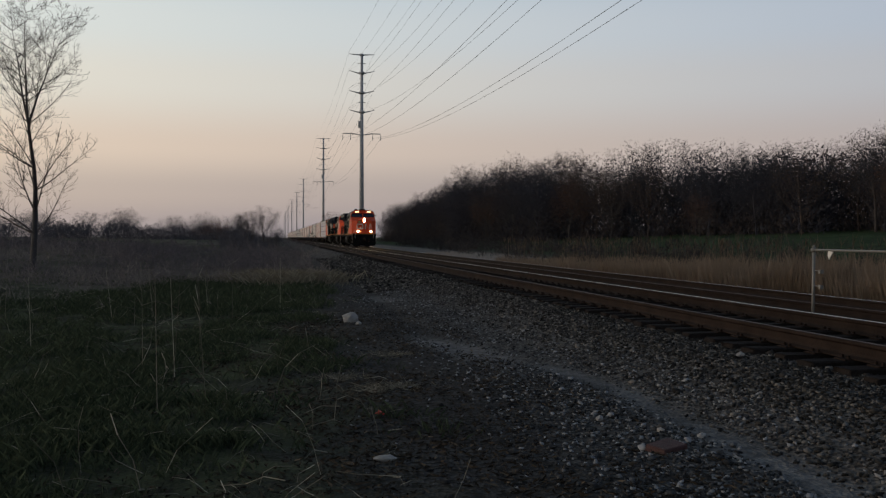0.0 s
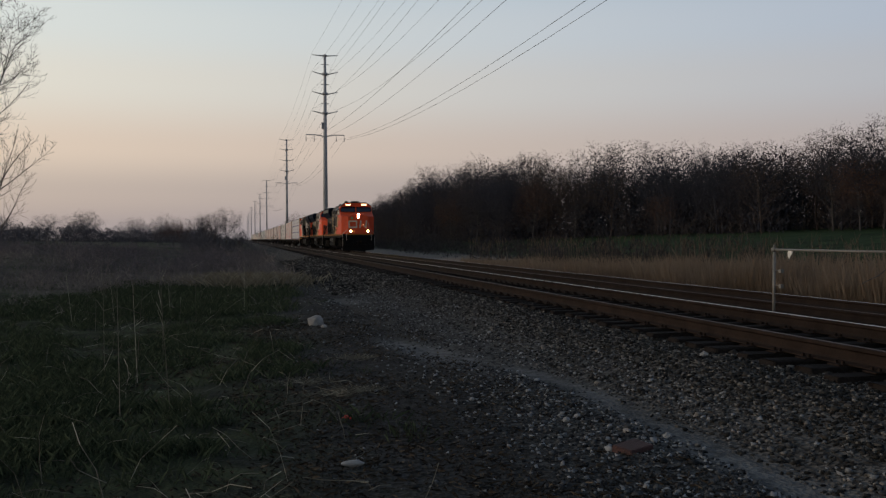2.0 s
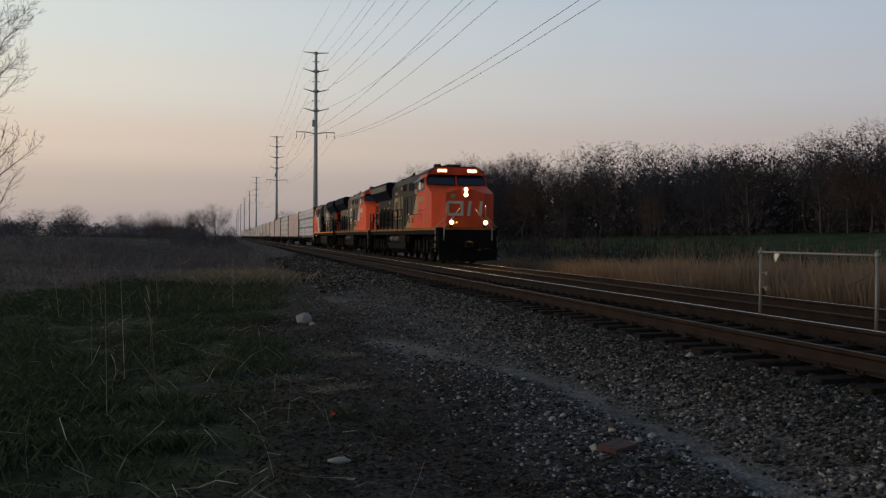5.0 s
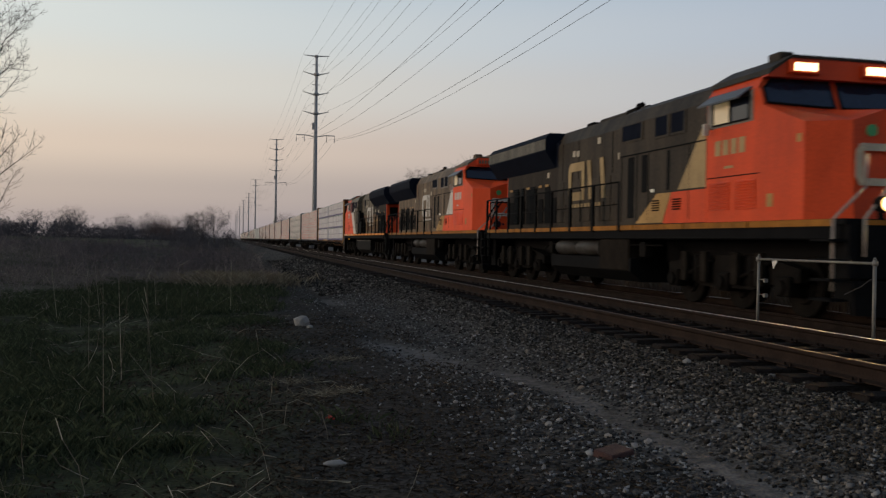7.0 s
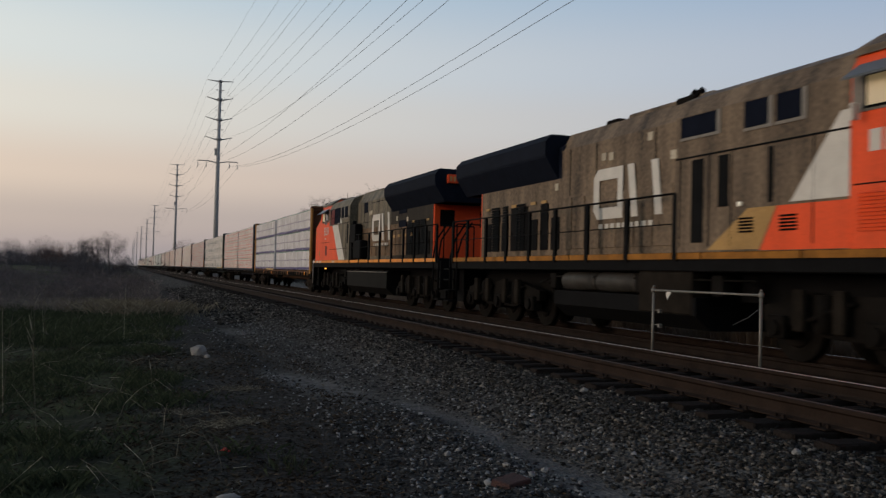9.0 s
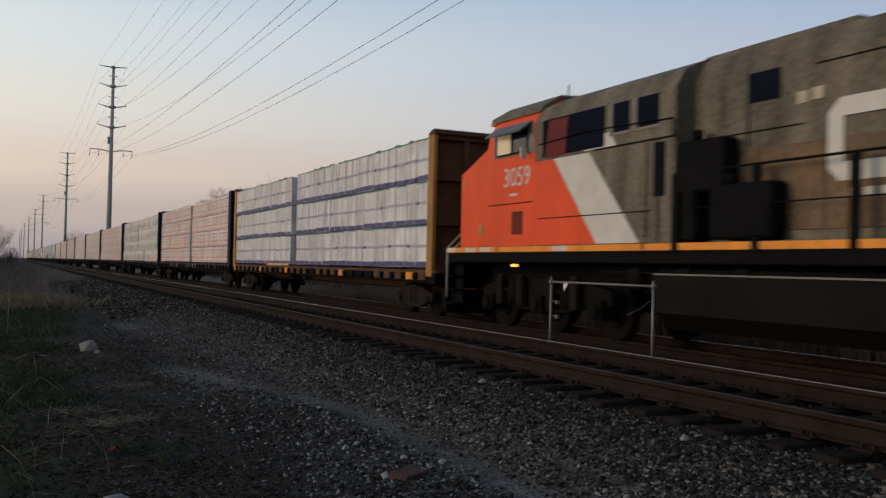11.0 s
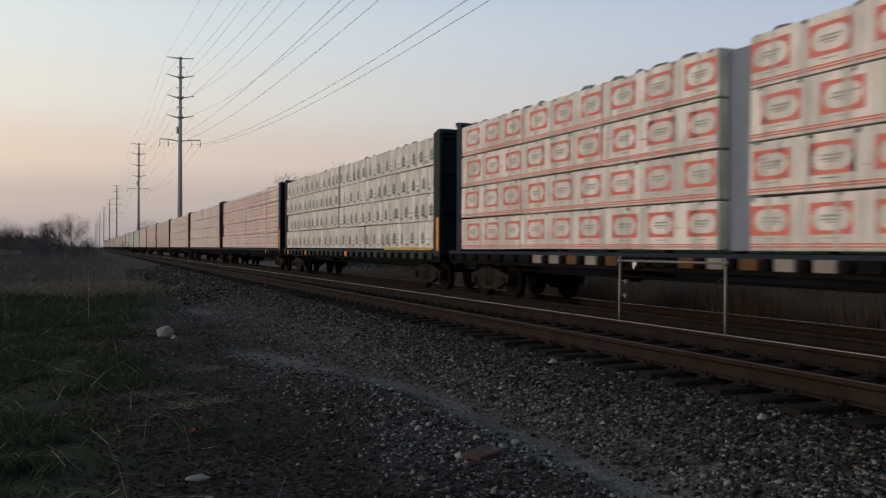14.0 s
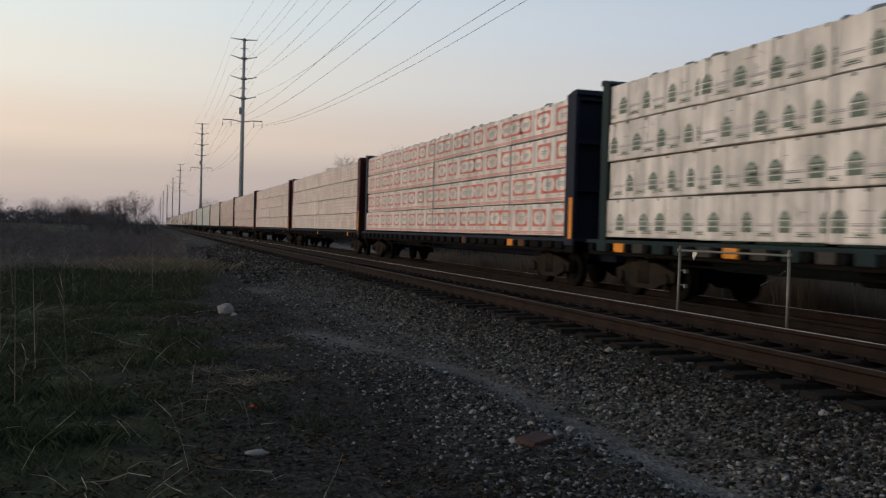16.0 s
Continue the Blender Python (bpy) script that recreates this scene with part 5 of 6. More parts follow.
                box(bm, s * 1.19 - 0.008, s * 1.19 + 0.008, y + 0.1, y + 0.42, 2.96, 3.03)
                part("notice_plate", bm, M_STRIPE_TAN, D)
            y += 0.68
        for y0, y1 in ((15.95, 16.5), (17.2, 17.55), (17.85, 18.45)) if not third else ((16.0, 16.7), (16.9, 17.6), (17.8, 18.5)):
            bm = bmesh.new()
            z = 1.85
            while z < 3.0:
                prism(bm, [(s * 1.185, z), (s * 1.215, z), (s * 1.185, z + 0.06)], y0, y1)
                z += 0.07
            part("hood_louvre", bm, M_BLACK, L)
        if third:
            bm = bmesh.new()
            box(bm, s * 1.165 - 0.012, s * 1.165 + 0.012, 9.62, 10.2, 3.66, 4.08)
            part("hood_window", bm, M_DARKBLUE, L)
            bm = bmesh.new()
            box(bm, s * 1.165 - 0.008, s * 1.165 + 0.008, 10.8, 13.6, 4.0, 4.02)
            box(bm, s * 1.165 - 0.008, s * 1.165 + 0.008, 8.5, 10.6, 3.24, 3.26)
            part("hood_seam", bm, M_BLACK, L)
            for z0, z1 in ((3.35, 3.48), (2.86, 3.1)):
                bm = bmesh.new()
                box(bm, s * 1.175 - 0.012, s * 1.175 + 0.012, 14.8, 15.75, z0, z1)
                part("vent_slot", bm, M_DARKBLUE, L)
            for y0 in (14.1, 14.75, 15.5, 16.4):
                bm = bmesh.new()
                box(bm, s * 1.19 - 0.01, s * 1.19 + 0.01, y0, y0 + 0.3, 2.5, 2.6)
                part("notice_plate", bm, M_STRIPE_TAN, L)
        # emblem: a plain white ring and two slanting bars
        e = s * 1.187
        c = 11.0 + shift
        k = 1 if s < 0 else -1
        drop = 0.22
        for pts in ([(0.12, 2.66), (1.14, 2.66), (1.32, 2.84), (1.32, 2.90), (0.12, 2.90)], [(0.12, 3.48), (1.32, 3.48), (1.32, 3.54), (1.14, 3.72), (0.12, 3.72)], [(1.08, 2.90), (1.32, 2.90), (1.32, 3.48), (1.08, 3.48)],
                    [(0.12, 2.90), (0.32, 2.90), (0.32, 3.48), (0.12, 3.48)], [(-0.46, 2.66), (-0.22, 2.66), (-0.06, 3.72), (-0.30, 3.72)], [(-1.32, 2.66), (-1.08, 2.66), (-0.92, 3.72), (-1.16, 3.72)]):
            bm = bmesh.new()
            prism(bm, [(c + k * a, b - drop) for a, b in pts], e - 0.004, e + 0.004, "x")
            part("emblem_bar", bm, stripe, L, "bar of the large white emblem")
        y = c - 1.0
        while y < c + 1.0:
            bm = bmesh.new()
            box(bm, e - 0.004, e + 0.004, y, y + 0.15, 2.46 - drop, 2.56 - drop)
            part("lettering_bar", bm, stripe, L, "small pale bar under the emblem")
            y += 0.24
        # small notices and panel joints on the hood
        for dy, z in ((0.62, 3.74), (0.92, 3.76), (-0.85, 3.96), (-2.15, 3.44), (3.3, 3.30)) if not third else ((-1.5, 3.62), (-1.75, 3.60), (2.2, 3.2), (3.5, 3.12)):
            bm = bmesh.new()
            x = s * (1.175 if c + dy > 8.6 else 1.505)
            box(bm, x - 0.008, x + 0.008, c + dy - 0.09, c + dy + 0.09, z - 0.08, z + 0.08)
            part("notice_plate", bm, M_WHITE_DIRTY, L)
        for y0 in (5.02, 6.86, 7.45, 8.28) if not third else (7.75, 8.05):
            bm = bmesh.new()
            box(bm, s * 1.5 - 0.007, s * 1.5 + 0.007, y0, y0 + 0.03, 1.78, 3.3)
            part("panel_seam", bm, M_BLACK, L)
        for y0 in (9.6, 11.9, 13.2):
            bm = bmesh.new()
            box(bm, s * 1.162 - 0.006, s * 1.162 + 0.006, y0, y0 + 0.025, 3.05, 4.1)
            part("hood_seam", bm, M_BLACK, L)
        # walkway railing
        for y in (8.45, 10.1, 11.7, 13.3, 14.9, 16.5, 18.1, 19.7, 21.05):
            bm = bmesh.new()
            box(bm, s * 1.475 - 0.028, s * 1.475 + 0.028, y - 0.07, y + 0.07, 1.54, 2.74)
            part("railing_post", bm, M_BLACK, L)
        bm = bmesh.new()
        rod(bm, (s * 1.475, 8.3, 2.74), (s * 1.475, 21.1, 2.74), 0.021, 6)
        rod(bm, (s * 1.475, 8.3, 2.2), (s * 1.475, 21.1, 2.2), 0.012, 5)
        part("railing", bm, M_BLACK, L)
        # air tanks and piping beside the fuel tank
        for a, b in ((10.0, 11.4), (11.6, 13.0)) if not third else ():
            bm = bmesh.new()
            rod(bm, (s * 1.22, a, 1.13), (s * 1.22, b, 1.13), 0.2, 14)
            rod(bm, (s * 1.22, a - 0.06, 1.13), (s * 1.22, a, 1.13), 0.12, 14, 0.2)
            rod(bm, (s * 1.22, b, 1.13), (s * 1.22, b + 0.06, 1.13), 0.2, 14, 0.12)
            part("air_tank", bm, M_TANK, L, "grey cylindrical air tank")
        if not third:
            bm = bmesh.new()
            box(bm, s * 1.24 - 0.2, s * 1.24 + 0.2, 8.0, 9.7, 0.6, 1.36, 0, 0.03)
            part("equipment_box", bm, M_TANKBOX, L)
        bm = bmesh.new()
        pipe(bm, [(s * 1.36, 6.4, 1.22), (s * 1.36, 13.6, 1.22), (s * 1.36, 14.4, 1.05)], 0.022, 6)
        for y in (7.2, 8.4, 9.6, 13.4):
            box(bm, s * 1.3 - 0.1, s * 1.3 + 0.1, y, y + 0.3, 0.95, 1.3, 0, 0.02)
        part("piping", bm, M_UNDER, L)
    bm = bmesh.new()
    prism(bm, [(-1.5, 1.69), (-1.5, 4.06), (-1.34, 4.36), (-0.9, 4.56), (0.9, 4.56), (1.34, 4.36), (1.5, 4.06), (1.5, 1.69)], 4.352, 8.45)
    box(bm, -0.5, 0.5, 5.0, 6.2, 4.5, 4.64, 0, 0.03)
    part("electrical_cabinet", bm, M_BODY, L)
    bm = bmesh.new()
    prism(bm, [(-1.16, 1.69), (-1.16, 4.12), (-0.95, 4.50), (0.95, 4.50), (1.16, 4.12), (1.16, 1.69)], 8.45, 13.7)
    box(bm, -0.85, 0.85, 8.3, 11.2, 4.46, 4.62, 0, 0.04)
    box(bm, -0.25, 0.25, 12.2, 12.8, 4.46, 4.64, 0, 0.03)
    part("engine_hood", bm, M_BODY, L)
    bm = bmesh.new()
    prism(bm, [(-1.16, 1.69), (-1.16, 3.5), (1.16, 3.5), (1.16, 1.69)], 13.7, 19.35)
    part("rear_hood", bm, M_HOOD_SHADED if third or lit else M_BODY, L)
    bm = bmesh.new()
    wing = [(-1.16, 3.48), (-1.5, 3.98), (-1.5, 4.36), (-1.36, 4.52), (1.36, 4.52), (1.5, 4.36), (1.5, 3.98), (1.16, 3.48)]
    prism(bm, wing, 13.9, 20.8)
    prism(bm, [(-1.16, 3.48), (-1.16, 4.2), (-0.9, 4.4), (0.9, 4.4), (1.16, 4.2), (1.16, 3.48)], 13.6, 20.4)
    part("radiator", bm, M_RADIATOR, L, "dark flared radiator housing on the roof")
    for s in (-1, 1):
        bm = bmesh.new()
        box(bm, s * 1.505 - 0.012, s * 1.505 + 0.012, 13.9, 20.78, 4.02, 4.34)
        part("radiator_panel", bm, M_OLIVE if wing_band else M_RADIATOR, L)
        bm = bmesh.new()
        box(bm, s * 0.85 - 0.28, s * 0.85 + 0.28, 20.8, 20.95, 4.06, 4.34, 0, 0.02)
        B = part("rear_board_box", bm, M_RED, L, "red number box on the rear end")
        for i in range(4):
            bm = bmesh.new()
            x = s * 0.85 - 0.225 + i * 0.12
            box(bm, x, x + 0.075, 20.95, 20.958, 4.12, 4.27)
            part("number_bar", bm, M_STRIPE_TAN, B)
    bm = bmesh.new()
    box(bm, -1.16, 1.16, 19.36, 19.46, 1.69, 3.5, 0, 0.03)
    K = part("rear_panel", bm, M_RED, L, "red end panel")
    bm = bmesh.new()
    box(bm, -0.95, -0.45, 19.46, 19.48, 2.75, 3.3)
    box(bm, 0.45, 0.95, 19.46, 19.48, 2.75, 3.3)
    part("rear_window", bm, M_BLACK, K)
    # nose fittings
    bm = bmesh.new()
    box(bm, -0.17, 0.17, 0.63, 0.84, 3.08, 3.60, 0, 0.05)
    part("headlight_housing", bm, M_RED, L)
    for z in (3.22, 3.46):
        bm = bmesh.new()
        rod(bm, (0, 0.63, z), (0, 0.612, z), 0.105, 16)
        D = part("headlight", bm, M_REFLECTOR if lit else M_GLASS, L)
        bm = bmesh.new()
        rod(bm, (0, 0.611, z), (0, 0.605, z), 0.045, 12)
        part("bulb", bm, M_LAMP if lit else M_GLASS, D)
    bm = bmesh.new()
    box(bm, 0.3, 0.85, 0.708, 0.72, 1.8, 2.9, 0)
    box(bm, 0.79, 0.83, 0.67, 0.71, 2.25, 2.5, 0)
    part("nose_door", bm, M_RED, L)
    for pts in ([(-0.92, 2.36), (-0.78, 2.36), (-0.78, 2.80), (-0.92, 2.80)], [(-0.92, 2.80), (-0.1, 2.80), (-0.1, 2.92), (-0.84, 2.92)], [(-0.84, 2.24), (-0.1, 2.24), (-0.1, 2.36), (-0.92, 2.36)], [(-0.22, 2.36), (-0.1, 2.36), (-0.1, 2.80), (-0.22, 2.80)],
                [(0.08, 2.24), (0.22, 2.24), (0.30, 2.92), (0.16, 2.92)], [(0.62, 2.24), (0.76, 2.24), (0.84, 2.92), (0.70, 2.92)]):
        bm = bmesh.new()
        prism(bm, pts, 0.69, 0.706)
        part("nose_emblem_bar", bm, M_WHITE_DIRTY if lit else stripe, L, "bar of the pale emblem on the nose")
    bm = bmesh.new()
    rod(bm, (-0.58, 0.785, 3.14), (-0.58, 0.765, 3.14), 0.10, 16)
    part("nose_roundel", bm, M_GREEN, L, "small green round badge")
    for s in (-1, 1):
        bm = bmesh.new()
        pipe(bm, [(s * 1.3, 21.25, 1.69), (s * 1.3, 21.25, 2.7), (s * 0.3, 21.25, 2.7), (s * 0.3, 21.25, 1.69)], 0.022, 6)
        part("end_rail", bm, M_BLACK, L)
    bm = bmesh.new()
    box(bm, -1.12, 1.3, 0.198, 0.216, 1.595, 1.672)
    part("front_stripe", bm, edge, L, "dull yellow stripe across the front edge")
    bm = bmesh.new()
    rod(bm, (-0.42, 0.70, 1.93), (-0.42, 0.68, 1.93), 0.045, 12)
    part("marker_lamp", bm, M_AMBER if lit else M_GLASS, L, "small lamp low on the nose")
    # plough, couplers, tank, trucks
    bm = bmesh.new()
    prism(bm, [(-1.4, 0.72), (-1.35, 0.2), (-0.4, 0.14), (0.4, 0.14), (1.35, 0.2), (1.4, 0.72)], 0.12, 0.26)
    part("plough", bm, M_BLACK, L)
    for y, d in ((0.28, -1), (21.35, 1)):
        bm = bmesh.new()
        box(bm, -0.11, 0.11, min(y, y + d * 0.3), max(y, y + d * 0.3), 0.78, 1.0, 0, 0.03)
        box(bm, -0.2, 0.16, min(y + d * 0.25, y + d * 0.45), max(y + d * 0.25, y + d * 0.45), 0.72, 1.06, 0, 0.05)
        part("coupler", bm, M_UNDER, L)
        for x in (-0.55, 0.5, 0.62):
            bm = bmesh.new()
            pipe(bm, [(x, y, 1.1), (x, y + d * 0.25, 0.75), (x * 0.7, y + d * 0.5, 0.6)], 0.025, 6)
            part("air_hose", bm, M_BLACK, L)
    bm = bmesh.new()
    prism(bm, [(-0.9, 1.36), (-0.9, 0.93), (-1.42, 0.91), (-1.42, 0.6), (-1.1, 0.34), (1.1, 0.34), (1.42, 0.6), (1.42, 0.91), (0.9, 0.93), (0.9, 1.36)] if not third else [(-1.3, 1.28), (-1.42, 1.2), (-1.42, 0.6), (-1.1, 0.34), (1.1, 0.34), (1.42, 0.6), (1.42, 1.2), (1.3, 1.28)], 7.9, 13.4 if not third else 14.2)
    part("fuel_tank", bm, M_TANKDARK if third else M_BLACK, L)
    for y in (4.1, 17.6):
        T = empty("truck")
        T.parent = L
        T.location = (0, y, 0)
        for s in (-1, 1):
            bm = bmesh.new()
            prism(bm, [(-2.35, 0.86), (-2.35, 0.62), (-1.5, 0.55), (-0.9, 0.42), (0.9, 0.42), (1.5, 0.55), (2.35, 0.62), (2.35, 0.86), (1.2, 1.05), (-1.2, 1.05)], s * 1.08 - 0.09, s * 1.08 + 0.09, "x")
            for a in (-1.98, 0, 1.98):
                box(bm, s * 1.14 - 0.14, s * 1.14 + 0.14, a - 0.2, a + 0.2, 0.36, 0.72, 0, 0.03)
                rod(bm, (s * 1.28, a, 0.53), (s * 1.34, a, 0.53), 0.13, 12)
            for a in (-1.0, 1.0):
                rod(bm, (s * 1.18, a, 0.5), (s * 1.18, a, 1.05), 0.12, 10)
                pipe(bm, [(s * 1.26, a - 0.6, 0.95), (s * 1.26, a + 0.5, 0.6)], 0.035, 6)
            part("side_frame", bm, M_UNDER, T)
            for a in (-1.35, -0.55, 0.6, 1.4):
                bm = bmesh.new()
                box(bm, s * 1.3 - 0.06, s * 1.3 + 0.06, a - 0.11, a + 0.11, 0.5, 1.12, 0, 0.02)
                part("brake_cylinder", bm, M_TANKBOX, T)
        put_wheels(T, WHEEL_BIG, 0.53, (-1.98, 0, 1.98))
    bm = bmesh.new()
    rod(bm, (-0.25, 12.9, 4.38), (0.3, 12.9, 4.5), 0.05, 6)
    for dx in (-0.1, 0.1):
        rod(bm, (dx, 6.6, 4.42), (dx, 6.1, 4.52), 0.06, 8, 0.1)
    part("horn", bm, M_UNDER, L)
    for x, y, ln, hh in ((-0.8, 8.7, 0.6, 0.05), (-0.75, 11.5, 0.5, 0.04), (-0.5, 12.3, 0.9, 0.02)):
        bm = bmesh.new()
        box(bm, x - 0.16, x + 0.16, y, y + ln, 4.4, 4.56 + hh, 0, 0.03)
        part("roof_fitting", bm, M_UNDER, L)
    for y in (8.9, 9.1):
        bm = bmesh.new()
        rod(bm, (-0.8, y, 4.58), (-0.8, y - 0.22, 4.68), 0.035, 8, 0.07)
        part("roof_horn", bm, M_UNDER, L)
    # the hood behind the cab is a little shorter than laid out above
    pivot = 16.0 if third else 12.5
    k = (LOCO - pivot) / (21.95 - pivot)
    for ob in L.children:
        if ob.type == "EMPTY":
            ob.location.y = min(ob.location.y, pivot) + max(0, ob.location.y - pivot) * k
        elif ob.name.split(".")[0] != "number":
            for me in [ob.data] + [c.data for c in ob.children]:
                for v in me.vertices:
                    if v.co.y > pivot:
                        v.co.y = pivot + (v.co.y - pivot) * k
    return L


# ---- lumber wagons ----
def bundle_mesh(style, length, h, w, seed):
    """A wrapped pack of boards with its printed bands and marks, and painted fold and crease shade, on both long faces.
    """
    rnd = random.Random(seed)
    bm = bmesh.new()
    box(bm, -w / 2, w / 2, 0, length, 0, h, 0, 0.015)
    for v in bm.verts:
        v.co += Vector((rnd.uniform(-0.006, 0.006), 0, rnd.uniform(-0.008, 0.008)))
    pack = bpy.data.meshes.new("lumber_pack")
    bm.to_mesh(pack)
    bm.free()
    bm = bmesh.new()

    def mark(y0, y1, z0, z1, mi):
        y0, y1 = max(0.01, y0), min(length - 0.01, y1)
        if y1 - y0 < 0.015:
            return
        for s in (-1, 1):
            x = s * (w / 2 + 0.008)
            f = bm.faces.new([bm.verts.new(c) for c in ((x, y0, z0), (x, y1, z0), (x, y1, z1), (x, y0, z1))][::-s])
            f.material_index = mi
    # faint upright strips: the shade of the sheeting's lap folds, painted flat
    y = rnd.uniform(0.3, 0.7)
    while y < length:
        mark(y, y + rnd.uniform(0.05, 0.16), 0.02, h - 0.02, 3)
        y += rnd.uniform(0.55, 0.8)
    # thin dark lines: painted crease shade, with tape ends and scuffs
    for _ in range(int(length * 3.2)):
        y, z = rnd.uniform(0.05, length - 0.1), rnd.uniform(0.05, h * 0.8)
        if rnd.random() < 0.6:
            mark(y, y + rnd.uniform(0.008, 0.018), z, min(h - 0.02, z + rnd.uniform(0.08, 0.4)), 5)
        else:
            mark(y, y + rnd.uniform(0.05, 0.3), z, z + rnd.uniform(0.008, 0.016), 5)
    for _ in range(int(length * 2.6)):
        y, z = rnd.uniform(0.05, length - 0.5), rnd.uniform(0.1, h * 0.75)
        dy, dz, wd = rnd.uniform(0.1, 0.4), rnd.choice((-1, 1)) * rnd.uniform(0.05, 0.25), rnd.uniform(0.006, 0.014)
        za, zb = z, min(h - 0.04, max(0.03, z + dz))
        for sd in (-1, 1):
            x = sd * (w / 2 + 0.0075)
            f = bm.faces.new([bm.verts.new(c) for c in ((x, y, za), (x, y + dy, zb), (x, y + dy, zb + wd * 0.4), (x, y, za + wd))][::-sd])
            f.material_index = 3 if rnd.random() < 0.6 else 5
    # flat dark ticks along the top edge
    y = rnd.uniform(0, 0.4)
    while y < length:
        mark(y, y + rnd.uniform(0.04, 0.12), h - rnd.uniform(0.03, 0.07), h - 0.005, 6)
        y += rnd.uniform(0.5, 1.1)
    start = rnd.uniform(-0.35, 0.0)
    if style in ("red", "faded"):
        y = start
        while y < length:
            c, zc, e = y + 0.45, h * 0.56, rnd.uniform(0.37, 0.42)
            for k in (-1, 1):
                mark(c - e, c + e, zc + k * 0.19 - 0.028, zc + k * 0.19 + 0.026, 1)
                for w0, w1, z0, z1 in ((0.0, 0.20, 0.145, 0.17), (0.0, 0.12, 0.11, 0.145), (0.0, 0.075, 0.055, 0.11), (0.01, 0.045, 0.0, 0.055)):
                    for j in (-1, 1):
                        ya, yb = sorted((c + j * (e - w0), c + j * (e - w1)))
                        za, zb = sorted((zc + k * z0, zc + k * z1))
                        mark(ya, yb, za, zb, 1)
            mark(c - 0.19, c + 0.17, zc + 0.018, zc + 0.05, 2)
            mark(c - 0.15, c + 0.19, zc - 0.03, zc - 0.002, 2)
            mark(c - 0.11, c + 0.10, zc - 0.062, zc - 0.048, 2)
            mark(c - 0.13, c + 0.14, zc - 0.275, zc - 0.258, 2)
            y += 1.14 + rnd.choice((0, 0, 0, 0, 0, 0, -0.4))
        mark(0, length, 0.04, 0.062, 1)
        mark(0, length, 0.078, 0.10, 1)
    elif style == "green":
        y = start
        while y < length:
            c = y + 0.3
            half = 0.17 * rnd.uniform(0.7, 1.08)
            for share, z0, z1, mi in ((0.94, 0.145, 0.225, 2), (1.0, 0.24, 0.33, 1), (0.97, 0.345, 0.375, 2), (0.86, 0.375, 0.405, 1), (0.70, 0.405, 0.435, 1), (0.5, 0.435, 0.46, 2), (0.27, 0.46, 0.49, 1)):
                mark(c - half * share, c + half * share, z0, z1, mi)
            mark(c - half * 0.5, c + half * 0.45, 0.255, 0.30, 2)
            # small plate with its dark line, and a double grey band between the arches
            mark(c + 0.28, c + 0.66, 0.085, 0.10, 2)
            mark(c + 0.28, c + 0.66, 0.15, 0.16, 1)
            mark(c + 0.33, c + 0.61, 0.112, 0.138, 2)
            mark(c + 0.24, c + 0.70, 0.245, 0.262, 4)
            mark(c + 0.24, c + 0.70, 0.275, 0.287, 4)
            y += 0.93 + rnd.uniform(-0.04, 0.04) + rnd.choice((0, 0, 0, 0, -0.3))
    elif style == "purple":
        y = 0.0
        while y < length:
            n, dz = y + rnd.uniform(0.35, 0.8), rnd.uniform(-0.012, 0.02)
            mark(y, n + 0.002, 0.0 + max(0, dz), 0.13 + dz, 1)
            if rnd.random() < 0.85:
                mark(y, n, h - 0.026 - rnd.uniform(0, 0.012), h, 2)
            y = n
        y = 0.0
        while y < length:
            dz = rnd.uniform(-0.015, 0.015)
            mark(y, y + 0.45, 0.50 + dz, 0.575 + dz, 4)
            mark(y + 0.45, y + 0.62, 0.50 + dz, 0.575 + dz, 1 if rnd.random() < 0.25 else 4)
            y += 0.62
    elif style == "lines":
        for z in (0.08, 0.2, h - 0.1):
            mark(0, length, z, z + 0.02, 1)
        y = start
        while y < length:
            mark(y, y + 0.4, 0.33, 0.36, 1)
            mark(y, y + 0.03, 0.33, 0.55, 1)
            mark(y + 0.37, y + 0.4, 0.33, 0.55, 1)
            mark(y, y + 0.4, 0.53, 0.56, 1)
            y += 0.7
    elif style == "mint":
        mark(0, length, 0.05, 0.2, 1)
        mark(0, length, h - 0.1, h - 0.04, 1)
    me = bpy.data.meshes.new("print")
    bm.to_mesh(me)
    bm.free()
    inks = {"red": (M_INK_RED, M_INK_GREY), "faded": (M_INK_FADED, M_INK_GREY), "green": (M_INK_GREEN, M_INK_DARKGREEN), "purple": (M_INK_PURPLE, M_INK_TEAL),
            "lines": (M_INK_FADED, M_INK_GREY), "mint": (M_INK_MINT, M_INK_GREY), "plain": (M_INK_GREY, M_INK_GREY)}[style]
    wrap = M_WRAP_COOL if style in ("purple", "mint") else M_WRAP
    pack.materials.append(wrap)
    for m in (wrap, *inks, M_FOLD_SHADE, M_INK_PALE, M_CREASE_SHADE, M_FLAP):
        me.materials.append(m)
    return pack, me


